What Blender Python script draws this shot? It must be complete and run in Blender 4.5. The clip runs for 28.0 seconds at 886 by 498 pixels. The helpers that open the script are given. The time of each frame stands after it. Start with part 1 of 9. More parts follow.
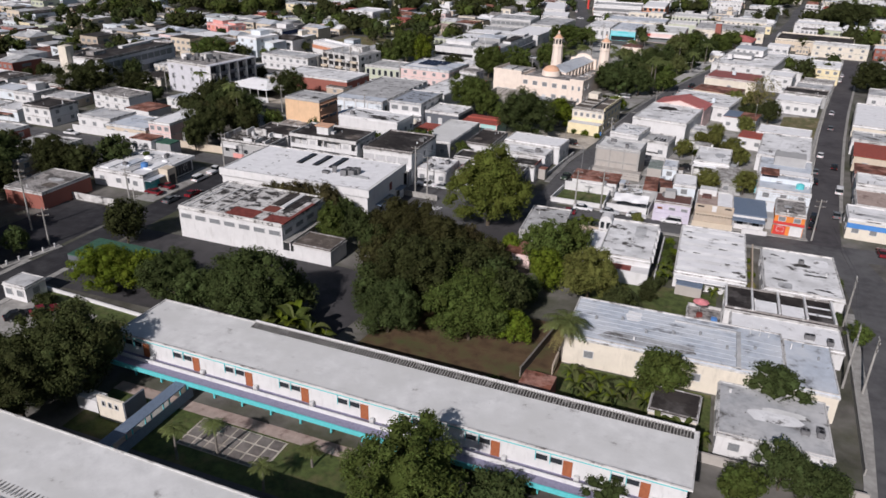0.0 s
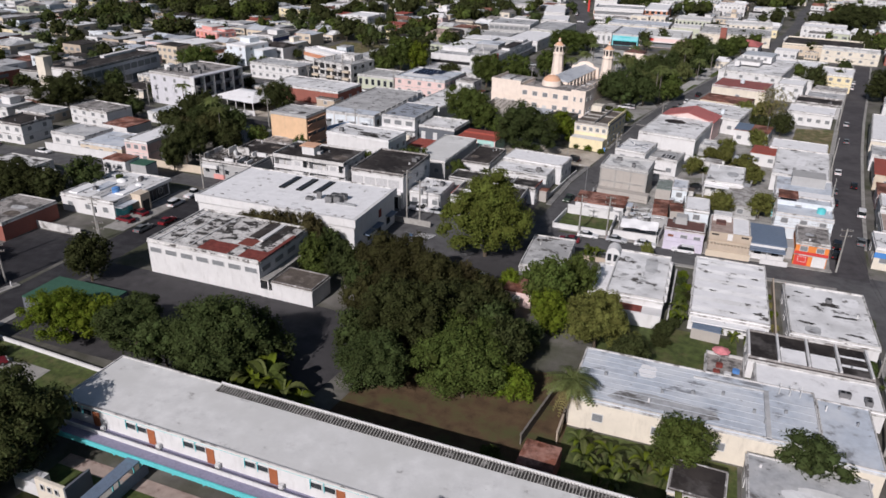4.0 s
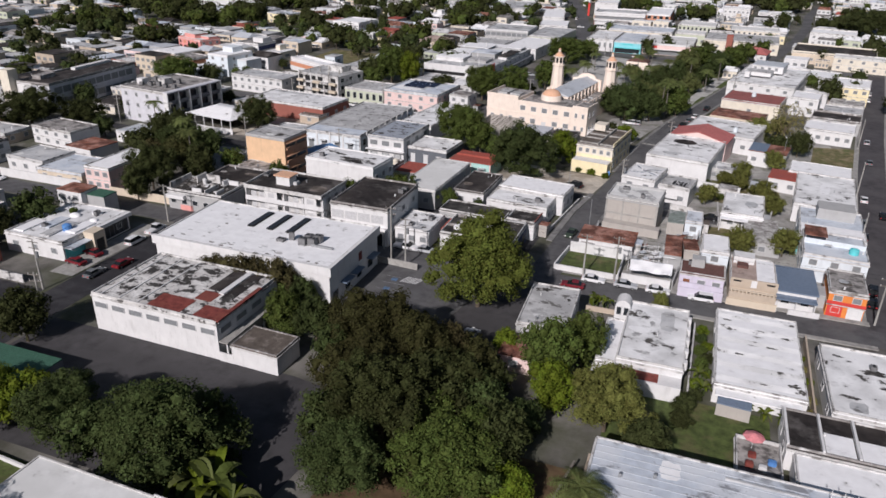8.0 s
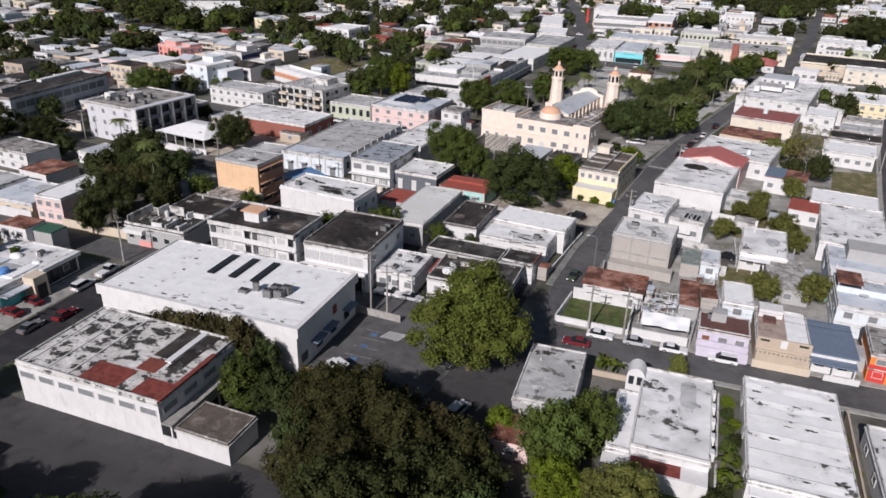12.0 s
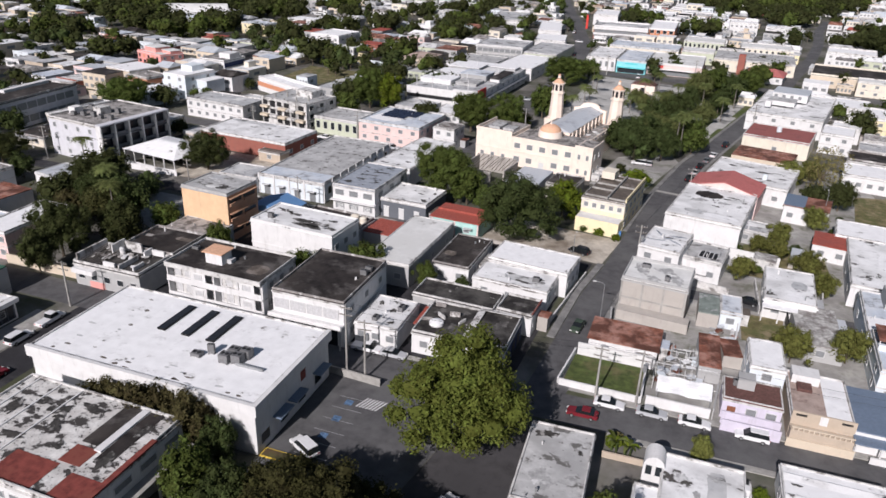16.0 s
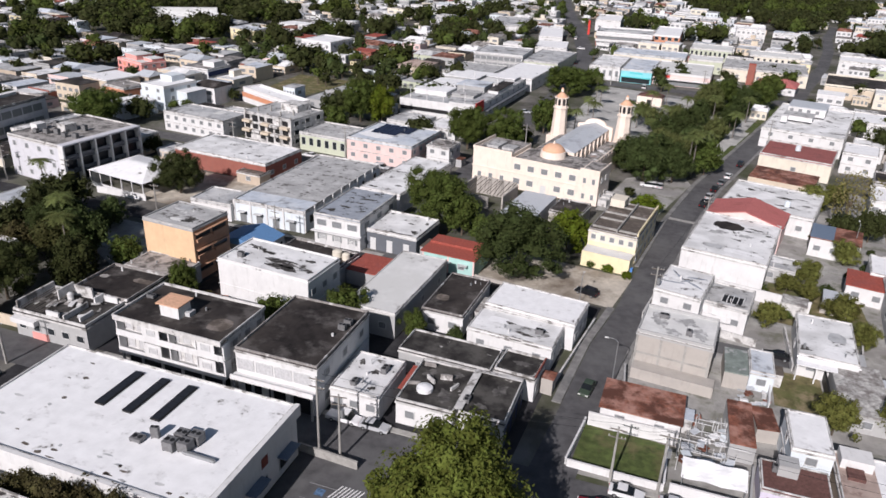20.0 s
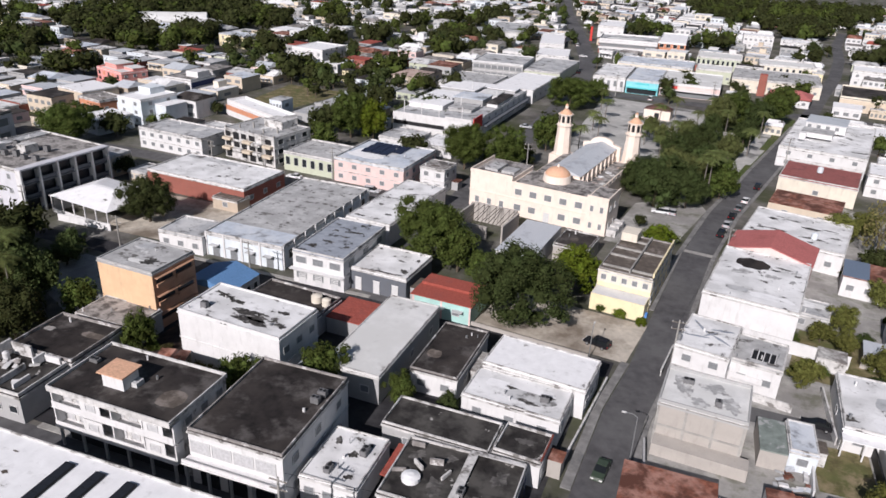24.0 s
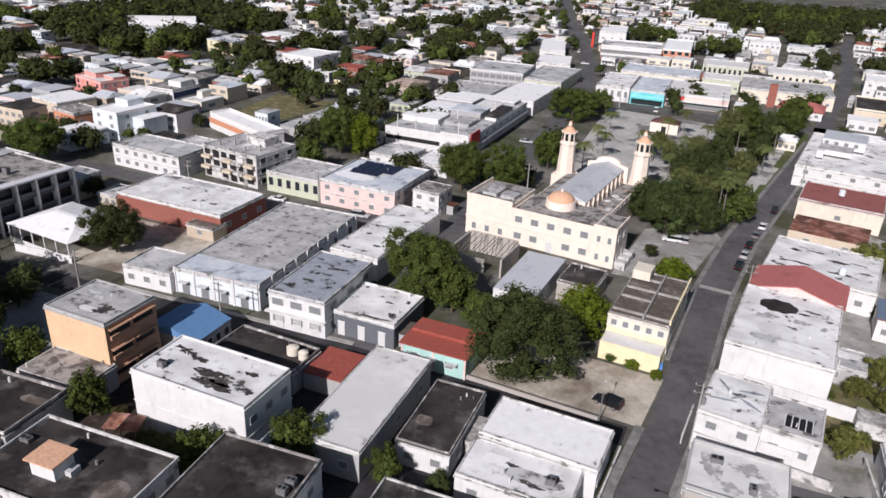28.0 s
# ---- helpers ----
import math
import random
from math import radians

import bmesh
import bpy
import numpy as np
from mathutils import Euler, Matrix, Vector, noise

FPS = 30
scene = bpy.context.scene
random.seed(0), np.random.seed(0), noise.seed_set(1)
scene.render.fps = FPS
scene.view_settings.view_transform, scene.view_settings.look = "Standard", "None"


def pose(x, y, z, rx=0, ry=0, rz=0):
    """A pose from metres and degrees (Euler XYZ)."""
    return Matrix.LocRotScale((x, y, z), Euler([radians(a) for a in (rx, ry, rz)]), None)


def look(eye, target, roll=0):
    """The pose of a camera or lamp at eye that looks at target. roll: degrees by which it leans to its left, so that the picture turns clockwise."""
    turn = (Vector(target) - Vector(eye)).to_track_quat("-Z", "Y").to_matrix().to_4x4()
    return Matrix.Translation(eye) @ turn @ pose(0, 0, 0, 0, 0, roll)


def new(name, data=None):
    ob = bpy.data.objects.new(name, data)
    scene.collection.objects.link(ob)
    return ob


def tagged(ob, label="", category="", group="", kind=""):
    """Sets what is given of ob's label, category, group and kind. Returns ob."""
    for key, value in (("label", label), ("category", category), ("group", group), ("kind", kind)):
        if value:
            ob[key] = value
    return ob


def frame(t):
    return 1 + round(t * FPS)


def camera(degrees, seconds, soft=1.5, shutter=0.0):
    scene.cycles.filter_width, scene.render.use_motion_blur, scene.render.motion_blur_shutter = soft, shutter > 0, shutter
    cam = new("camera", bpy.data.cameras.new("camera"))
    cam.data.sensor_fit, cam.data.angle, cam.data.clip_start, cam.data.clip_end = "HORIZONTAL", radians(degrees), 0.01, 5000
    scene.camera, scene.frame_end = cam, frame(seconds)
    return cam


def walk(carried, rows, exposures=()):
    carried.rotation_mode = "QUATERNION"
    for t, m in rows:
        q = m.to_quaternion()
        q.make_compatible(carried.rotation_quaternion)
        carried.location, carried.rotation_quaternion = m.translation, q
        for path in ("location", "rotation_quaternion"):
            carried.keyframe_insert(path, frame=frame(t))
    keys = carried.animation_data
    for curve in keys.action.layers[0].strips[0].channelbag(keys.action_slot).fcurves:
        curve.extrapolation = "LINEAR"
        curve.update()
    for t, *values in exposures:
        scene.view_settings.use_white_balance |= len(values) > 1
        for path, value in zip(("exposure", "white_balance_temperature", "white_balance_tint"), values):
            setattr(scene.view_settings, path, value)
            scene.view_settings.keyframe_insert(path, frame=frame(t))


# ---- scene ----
cam = camera(63.18, 28.0, soft=1.6)


def view(x, y, z, yaw, pitch, roll):
    """A pose from a heading (to the left of +y), a tilt and a roll in degrees."""
    a, b = radians(yaw), radians(pitch)
    ahead = Vector((-math.sin(a) * math.cos(b), math.cos(a) * math.cos(b), math.sin(b)))
    return look((x, y, z), Vector((x, y, z)) + 100 * ahead, roll)


walk(cam, [
    (0, view(-0.01, 0.02, 62.02, 19.70, -24.77, 1.56)),
    (1, view(-0.67, 2.29, 62.04, 19.73, -24.70, 1.45)),
    (2, view(-1.54, 5.49, 62.33, 19.72, -24.71, 1.40)),
    (3, view(-2.55, 9.35, 62.73, 19.71, -24.75, 1.37)),
    (6, view(-6.00, 22.81, 63.84, 19.63, -24.84, 1.31)),
    (7, view(-7.22, 27.51, 64.10, 19.59, -24.84, 1.32)),
    (8, view(-8.46, 32.21, 64.32, 19.53, -24.82, 1.34)),
    (9, view(-9.70, 36.86, 64.50, 19.46, -24.79, 1.38)),
    (10, view(-10.94, 41.47, 64.67, 19.38, -24.76, 1.45)),
    (11, view(-12.19, 46.01, 64.83, 19.28, -24.73, 1.55)),
    (12, view(-13.43, 50.50, 64.99, 19.18, -24.70, 1.66)),
    (15, view(-17.13, 63.72, 65.42, 18.88, -24.65, 2.03)),
    (16, view(-18.35, 68.08, 65.54, 18.80, -24.63, 2.13)),
    (17, view(-19.57, 72.42, 65.63, 18.74, -24.61, 2.21)),
    (18, view(-20.78, 76.74, 65.70, 18.70, -24.59, 2.28)),
    (19, view(-22.00, 81.05, 65.76, 18.68, -24.57, 2.32)),
    (20, view(-23.21, 85.35, 65.80, 18.66, -24.53, 2.35)),
    (21, view(-24.43, 89.62, 65.86, 18.65, -24.50, 2.38)),
    (24, view(-28.08, 102.15, 66.27, 18.55, -24.41, 2.52)),
    (25, view(-29.28, 106.17, 66.51, 18.49, -24.39, 2.60)),
    (26, view(-30.44, 110.06, 66.78, 18.42, -24.38, 2.70)),
    (27, view(-31.53, 113.78, 66.98, 18.37, -24.38, 2.76)),
    (28, view(-32.49, 117.28, 67.00, 18.38, -24.36, 2.73)),
], exposures=[(0, -0.3, 6450, 12), (8, -0.27, 6450, 12), (12, -0.18, 6450, 12), (15, -0.03, 6450, 12), (17, -0.02, 6450, 12), (28, -0.02, 6450, 12)])

# ---- light ----
SUN_AZ, SUN_EL = radians(187.5), radians(33)  # azimuth from +y towards +x
world = bpy.data.worlds.new("sky")
scene.world = world
world.use_nodes = True
sky = world.node_tree.nodes.new("ShaderNodeTexSky")
sky.sky_type, sky.sun_disc = "NISHITA", False
sky.sun_elevation, sky.sun_rotation = SUN_EL, SUN_AZ
world.node_tree.nodes["Background"].inputs[1].default_value = 0.05
world.node_tree.links.new(sky.outputs[0], world.node_tree.nodes["Background"].inputs[0])
sun_data = bpy.data.lights.new("sun", "SUN")
sun_data.energy, sun_data.angle, sun_data.color = 5.0, radians(0.6), (1.0, 0.945, 0.935)
sun = new("sun", sun_data)
sun_dir = Vector((math.sin(SUN_AZ) * math.cos(SUN_EL), math.cos(SUN_AZ) * math.cos(SUN_EL), math.sin(SUN_EL)))
sun.matrix_world = look(sun_dir * 300, (0, 0, 0))
scene.view_settings.exposure = -0.2

# ---- materials ----
MATS = {}


def material(name, colour, rough=0.85, metal=0.0, blotch=None, blotch_scale=0.25, blotch_at=0.56, blotch_soft=0.06,
             vary=0.12, scale=3.0, bump=0.15, bump_scale=14.0, streak=0.0, ribs=0.0, per_object=0.0, per_island=0.0, tint=None, tint_scale=0.09, spec=0.3, ragged=False):
    """A procedural surface: base colour, fine and coarse variation, blotches of a second colour, bump, ribs of sheet metal."""
    m = bpy.data.materials.new(name)
    m.use_nodes = True
    nt = m.node_tree
    n, l = nt.nodes, nt.links
    b = n["Principled BSDF"]
    b.inputs["Roughness"].default_value, b.inputs["Metallic"].default_value = rough, metal
    if "Specular IOR Level" in b.inputs:
        b.inputs["Specular IOR Level"].default_value = spec
    geo, info = n.new("ShaderNodeTexCoord"), n.new("ShaderNodeObjectInfo")
    geom = n.new("ShaderNodeNewGeometry")
    pos = n.new("ShaderNodeVectorMath")
    pos.operation = "ADD"
    l.new(geom.outputs["Position"], pos.inputs[0])

    def noise_tex(s, detail=5.0, rough_=0.6, vec=None):
        t = n.new("ShaderNodeTexNoise")
        t.inputs["Scale"].default_value, t.inputs["Detail"].default_value, t.inputs["Roughness"].default_value = s, detail, rough_
        l.new(vec or pos.outputs[0], t.inputs["Vector"])
        return t.outputs["Fac"]

    def mix(fac, a, c, kind="MIX"):
        x = n.new("ShaderNodeMix")
        x.data_type, x.blend_type = "RGBA", kind
        for sock, val in ((x.inputs["Factor"], fac), (x.inputs["A"], a), (x.inputs["B"], c)):
            if hasattr(val, "is_linked"):
                l.new(val, sock)
            else:
                sock.default_value = val
        return x.outputs["Result"]

    def ramp(fac, a, c, lo=0.0, hi=1.0):
        r = n.new("ShaderNodeMapRange")
        r.inputs["From Min"].default_value, r.inputs["From Max"].default_value = a, c
        r.inputs["To Min"].default_value, r.inputs["To Max"].default_value = lo, hi
        l.new(fac, r.inputs["Value"])
        return r.outputs["Result"]

    base = (*colour, 1)
    dark = tuple(c * (1 - 2.2 * vary) for c in colour) + (1,)
    light = tuple(min(1, c * (1 + vary)) for c in colour) + (1,)
    col = mix(ramp(noise_tex(scale), 0.3, 0.7), dark, light)
    col = mix(ramp(noise_tex(scale * 9, 3.0), 0.35, 0.65, 0.0, 0.35), col, base)
    if tint:
        col = mix(ramp(noise_tex(tint_scale, 4.0), 0.42, 0.62), col, (*tint, 1))
    if streak:
        mp = n.new("ShaderNodeMapping")
        mp.inputs["Scale"].default_value = (0.8, 0.8, 0.16)
        l.new(pos.outputs[0], mp.inputs["Vector"])
        s = ramp(noise_tex(1.6, 4.0, 0.7, mp.outputs[0]), 0.54, 0.8, 0.0, streak)
        col = mix(s, col, (0.16, 0.14, 0.12, 1))
    if blotch:
        mp = n.new("ShaderNodeMapping")
        mp.inputs["Scale"].default_value = (0.95, 1.15, 1.0) if ragged else (1, 1, 1)
        l.new(pos.outputs[0], mp.inputs["Vector"])
        big = noise_tex(blotch_scale, 7.0, 0.66, mp.outputs[0])
        if ragged:
            col = mix(ramp(big, blotch_at - 0.1, blotch_at, 0.0, 0.5), col, tuple(0.45 * c + 0.55 * d for c, d in zip(colour, blotch)) + (1,))
            small = noise_tex(blotch_scale * 4.5, 5.0, 0.6, mp.outputs[0])
            col = mix(ramp(small, blotch_at + 0.075, blotch_at + 0.095, 0.0, 0.85), col, (*blotch, 1))
        f = ramp(big, blotch_at - blotch_soft, blotch_at + blotch_soft)
        col = mix(f, col, (*blotch, 1))
    for src, amt in ((info.outputs["Random"], per_object), (geom.outputs["Random Per Island"], per_island)):
        if not amt:
            continue
        hsv = n.new("ShaderNodeHueSaturation")
        l.new(ramp(src, 0, 1, 1 - amt, 1 + amt), hsv.inputs["Value"])
        l.new(ramp(src, 0, 1, 0.5 - amt * 0.04, 0.5 + amt * 0.04), hsv.inputs["Hue"])
        l.new(col, hsv.inputs["Color"])
        col = hsv.outputs["Color"]
    l.new(col, b.inputs["Base Color"])
    if bump or ribs:
        bn = n.new("ShaderNodeBump")
        bn.inputs["Strength"].default_value, bn.inputs["Distance"].default_value = 0.5, 0.05
        h = noise_tex(bump_scale, 4.0)
        bn.inputs["Strength"].default_value = bump
        if ribs:
            wv = n.new("ShaderNodeTexWave")
            wv.wave_type, wv.bands_direction = "BANDS", "X"
            wv.inputs["Scale"].default_value = ribs
            l.new(geo.outputs["Object"], wv.inputs["Vector"])
            h = wv.outputs["Fac"]
            bn.inputs["Strength"].default_value = 0.6
        l.new(h, bn.inputs["Height"])
        l.new(bn.outputs[0], b.inputs["Normal"])
    MATS[name] = m
    return m


material("roof_white", (0.83, 0.83, 0.835), blotch=(0.08, 0.075, 0.07), blotch_scale=0.3, blotch_at=0.615, blotch_soft=0.01, vary=0.06, scale=0.8, tint=(0.6, 0.6, 0.6), tint_scale=0.2, ragged=True)
material("stain_black", (0.06, 0.056, 0.053), vary=0.35, scale=1.6, blotch=(0.32, 0.31, 0.3), blotch_scale=0.9, blotch_at=0.6, blotch_soft=0.05)
material("stain_grey", (0.4, 0.4, 0.4), vary=0.2, scale=1.2, blotch=(0.62, 0.62, 0.62), blotch_scale=0.8, blotch_at=0.56, blotch_soft=0.06)
material("roof_clean", (0.83, 0.83, 0.84), blotch=(0.2, 0.19, 0.18), blotch_scale=0.4, blotch_at=0.67, blotch_soft=0.01, vary=0.05, scale=0.6, ragged=True)
material("roof_stained", (0.72, 0.71, 0.7), blotch=(0.07, 0.066, 0.062), blotch_scale=0.38, blotch_at=0.55, blotch_soft=0.014, vary=0.12, scale=0.9, ragged=True)
material("roof_grey", (0.42, 0.43, 0.445), blotch=(0.13, 0.125, 0.12), blotch_scale=0.22, blotch_at=0.6, blotch_soft=0.03, vary=0.14, scale=0.8, ragged=True, tint=(0.56, 0.56, 0.56), tint_scale=0.15)
material("roof_blue_grey", (0.52, 0.57, 0.64), blotch=(0.24, 0.25, 0.27), blotch_scale=0.2, blotch_at=0.61, blotch_soft=0.03, vary=0.1, scale=0.8, ragged=True, tint=(0.62, 0.65, 0.69), tint_scale=0.16)
material("roof_dark", (0.027, 0.0225, 0.0215), blotch=(0.125, 0.115, 0.11), blotch_scale=0.2, blotch_at=0.61, blotch_soft=0.09, vary=0.35, scale=0.6, tint=(0.055, 0.047, 0.043), tint_scale=0.13)
material("roof_concrete", (0.37, 0.35, 0.335), blotch=(0.1, 0.092, 0.088), blotch_scale=0.35, blotch_at=0.54, blotch_soft=0.04, vary=0.2, scale=0.9, ragged=True)
material("roof_burnt", (0.03, 0.027, 0.026), blotch=(0.5, 0.48, 0.46), blotch_scale=0.42, blotch_at=0.66, blotch_soft=0.02, vary=0.3, scale=0.8, tint=(0.085, 0.08, 0.074), tint_scale=0.3)
material("roof_worn", (0.52, 0.52, 0.52), blotch=(0.14, 0.135, 0.13), blotch_scale=0.4, blotch_at=0.59, blotch_soft=0.02, vary=0.14, scale=0.9, ragged=True, tint=(0.36, 0.36, 0.36), tint_scale=0.18)
material("roof_mud", (0.12, 0.1, 0.085), blotch=(0.22, 0.19, 0.17), blotch_scale=0.4, blotch_at=0.58, blotch_soft=0.06, vary=0.2, scale=0.9)
material("roof_tan", (0.42, 0.33, 0.29), blotch=(0.24, 0.17, 0.15), blotch_scale=0.4, blotch_at=0.58, blotch_soft=0.05, vary=0.12, scale=0.9)
material("roof_red", (0.4, 0.1, 0.075), vary=0.2, ribs=3.0, blotch=(0.3, 0.09, 0.075), blotch_at=0.6)
material("roof_maroon", (0.36, 0.125, 0.115), vary=0.2, ribs=3.0, blotch=(0.24, 0.09, 0.085), blotch_scale=0.3, blotch_at=0.58)
material("roof_pink_red", (0.52, 0.17, 0.16), vary=0.15, ribs=3.0, blotch=(0.4, 0.13, 0.12), blotch_at=0.6)
material("roof_ruin", (0.72, 0.71, 0.69), blotch=(0.055, 0.05, 0.048), blotch_scale=0.55, blotch_at=0.55, blotch_soft=0.012, vary=0.14, scale=0.9, ragged=True, tint=(0.5, 0.48, 0.46), tint_scale=0.3)
material("roof_grey_green", (0.24, 0.28, 0.26), vary=0.18, scale=0.8, ribs=2.0, blotch=(0.4, 0.41, 0.41), blotch_scale=0.5, blotch_at=0.58, blotch_soft=0.03)
material("roof_slate_blue", (0.33, 0.36, 0.41), blotch=(0.04, 0.04, 0.042), blotch_scale=0.4, blotch_at=0.6, blotch_soft=0.012, vary=0.1, scale=0.8, ragged=True)
material("roof_rust", (0.3, 0.115, 0.075), vary=0.35, scale=1.2, ribs=3.0, tint=(0.44, 0.24, 0.19), tint_scale=0.45, blotch=(0.12, 0.05, 0.035), blotch_at=0.52, rough=0.75)
material("roof_metal", (0.56, 0.59, 0.63), rough=0.5, vary=0.07, ribs=2.0, blotch=(0.4, 0.42, 0.46), blotch_at=0.6)
material("roof_steel_blue", (0.17, 0.22, 0.3), rough=0.5, vary=0.1, ribs=2.0)
material("roof_brown", (0.15, 0.075, 0.065), vary=0.2, ribs=2.0)
material("roof_blue", (0.13, 0.27, 0.5), vary=0.1, ribs=2.0)
WALLS = {"white": (0.68, 0.675, 0.675), "cream": (0.72, 0.66, 0.56), "yellow": (0.8, 0.7, 0.46), "pink": (0.74, 0.56, 0.53),
         "blue": (0.42, 0.58, 0.7), "grey": (0.4, 0.4, 0.4), "tan": (0.48, 0.4, 0.32), "orange": (0.72, 0.49, 0.31),
         "brick_red": (0.3, 0.11, 0.085), "slate": (0.13, 0.14, 0.16), "teal": (0.4, 0.62, 0.58), "lilac": (0.6, 0.56, 0.66),
         "block": (0.42, 0.39, 0.36), "shop_orange": (0.72, 0.24, 0.06), "shop_red": (0.6, 0.06, 0.05), "aqua": (0.25, 0.62, 0.68),
         "green": (0.52, 0.55, 0.43), "sand": (0.62, 0.53, 0.42), "church": (0.81, 0.7, 0.61), "light_blue": (0.66, 0.71, 0.75)}
for k, c in WALLS.items():
    material("wall_" + k, c, vary=0.05, scale=0.5, streak=0.28, bump=0.1, bump_scale=6.0)
material("wall_old", (0.62, 0.61, 0.6), vary=0.14, scale=0.7, streak=0.5, blotch=(0.2, 0.19, 0.18), blotch_scale=0.55, blotch_at=0.58, blotch_soft=0.03, ragged=True)
material("wall_soot", (0.3, 0.28, 0.27), vary=0.25, scale=0.9, streak=0.5, blotch=(0.62, 0.61, 0.6), blotch_scale=0.6, blotch_at=0.58, blotch_soft=0.03)
material("louvre", (0.22, 0.23, 0.24), rough=0.4, vary=0.12, bump=0)
material("glass", (0.03, 0.035, 0.04), rough=0.12, vary=0.1, bump=0)
material("frame_white", (0.6, 0.6, 0.6), vary=0.05, bump=0)
material("door_brown", (0.22, 0.09, 0.05), vary=0.15)
material("asphalt_dark", (0.033, 0.032, 0.036), vary=0.2, scale=0.4, blotch=(0.055, 0.054, 0.057), blotch_scale=0.1, blotch_at=0.58, blotch_soft=0.08, bump=0.2, bump_scale=40)
material("asphalt_street", (0.072, 0.067, 0.072), vary=0.2, scale=0.5, blotch=(0.095, 0.09, 0.094), blotch_scale=0.08, blotch_at=0.55, blotch_soft=0.1, bump=0.2, bump_scale=40)
material("asphalt", (0.098, 0.096, 0.1), vary=0.2, scale=0.5, blotch=(0.13, 0.129, 0.131), blotch_scale=0.08, blotch_at=0.55, blotch_soft=0.1, bump=0.2, bump_scale=40)
material("yard_pale", (0.42, 0.41, 0.39), vary=0.25, scale=0.4, blotch=(0.16, 0.16, 0.13), blotch_scale=0.2, blotch_at=0.57, blotch_soft=0.06, tint=(0.26, 0.25, 0.24), tint_scale=0.15)
material("concrete", (0.36, 0.35, 0.33), vary=0.15, scale=0.8, blotch=(0.2, 0.19, 0.18), blotch_at=0.6, blotch_soft=0.1)
material("soot_earth", (0.05, 0.037, 0.031), vary=0.3, scale=0.8, blotch=(0.13, 0.075, 0.055), blotch_scale=0.5, blotch_at=0.62, blotch_soft=0.06, bump=0.4)
material("pavement_worn", (0.24, 0.235, 0.23), vary=0.18, scale=0.8, blotch=(0.13, 0.13, 0.13), blotch_at=0.57, blotch_soft=0.08)
material("plaza_paving", (0.5, 0.49, 0.47), vary=0.15, scale=0.3, blotch=(0.17, 0.17, 0.165), blotch_scale=0.07, blotch_at=0.56, blotch_soft=0.03, tint=(0.38, 0.375, 0.36), tint_scale=0.12)
material("paint_white", (0.75, 0.75, 0.75), vary=0.1, bump=0)
material("paint_blue", (0.1, 0.25, 0.55), vary=0.15, bump=0)
material("paint_worn", (0.3, 0.3, 0.31), vary=0.3, scale=2.0, bump=0)
material("paint_worn_blue", (0.11, 0.19, 0.32), vary=0.35, scale=2.0, bump=0)
material("asphalt_mid", (0.066, 0.063, 0.066), vary=0.2, scale=0.4, blotch=(0.05, 0.048, 0.05), blotch_scale=0.1, blotch_at=0.58, blotch_soft=0.08, bump=0.2, bump_scale=40)
material("paint_yellow", (0.7, 0.5, 0.08), vary=0.15, bump=0)
material("soil", (0.115, 0.108, 0.098), vary=0.3, scale=0.3, blotch=(0.06, 0.066, 0.035), blotch_scale=0.05, blotch_at=0.53, blotch_soft=0.1, bump=0.3, tint=(0.2, 0.19, 0.175), tint_scale=0.07)
material("roof_pale", (0.72, 0.72, 0.71), blotch=(0.3, 0.29, 0.28), blotch_scale=0.3, blotch_at=0.66, blotch_soft=0.03, vary=0.08, scale=0.5, tint=(0.62, 0.62, 0.605), tint_scale=0.12, ragged=True)
material("lawn", (0.082, 0.108, 0.032), vary=0.3, scale=0.8, blotch=(0.14, 0.12, 0.06), blotch_scale=0.25, blotch_at=0.6, blotch_soft=0.1, bump=0.5)
material("dry_grass", (0.16, 0.14, 0.065), vary=0.3, scale=0.6, blotch=(0.26, 0.21, 0.13), blotch_scale=0.35, blotch_at=0.56, blotch_soft=0.08, bump=0.4, tint=(0.1, 0.11, 0.04), tint_scale=0.2)
material("dirt_light", (0.54, 0.49, 0.42), vary=0.15, scale=0.5, blotch=(0.2, 0.165, 0.13), blotch_scale=0.09, blotch_at=0.55, blotch_soft=0.1, bump=0.3)
material("dirt_brown", (0.12, 0.078, 0.044), vary=0.25, scale=0.5, blotch=(0.07, 0.085, 0.03), blotch_at=0.58, blotch_soft=0.1, bump=0.3)
material("stain_ash", (0.1, 0.094, 0.09), vary=0.3, scale=0.9, blotch=(0.2, 0.19, 0.18), blotch_scale=0.7, blotch_at=0.57, blotch_soft=0.1)
material("wood_grey", (0.2, 0.18, 0.16), vary=0.2, bump=0.1)
material("bark", (0.12, 0.095, 0.07), vary=0.3, bump=0.5, bump_scale=8)
material("steel_grey", (0.4, 0.41, 0.42), rough=0.45, metal=0.6, vary=0.08, bump=0)
material("unit_grey", (0.2, 0.2, 0.205), rough=0.55, metal=0.2, vary=0.15, bump=0)
material("shutter", (0.5, 0.5, 0.51), rough=0.5, vary=0.12, bump=0)
material("black_plastic", (0.02, 0.02, 0.022), rough=0.6, vary=0.1, bump=0)
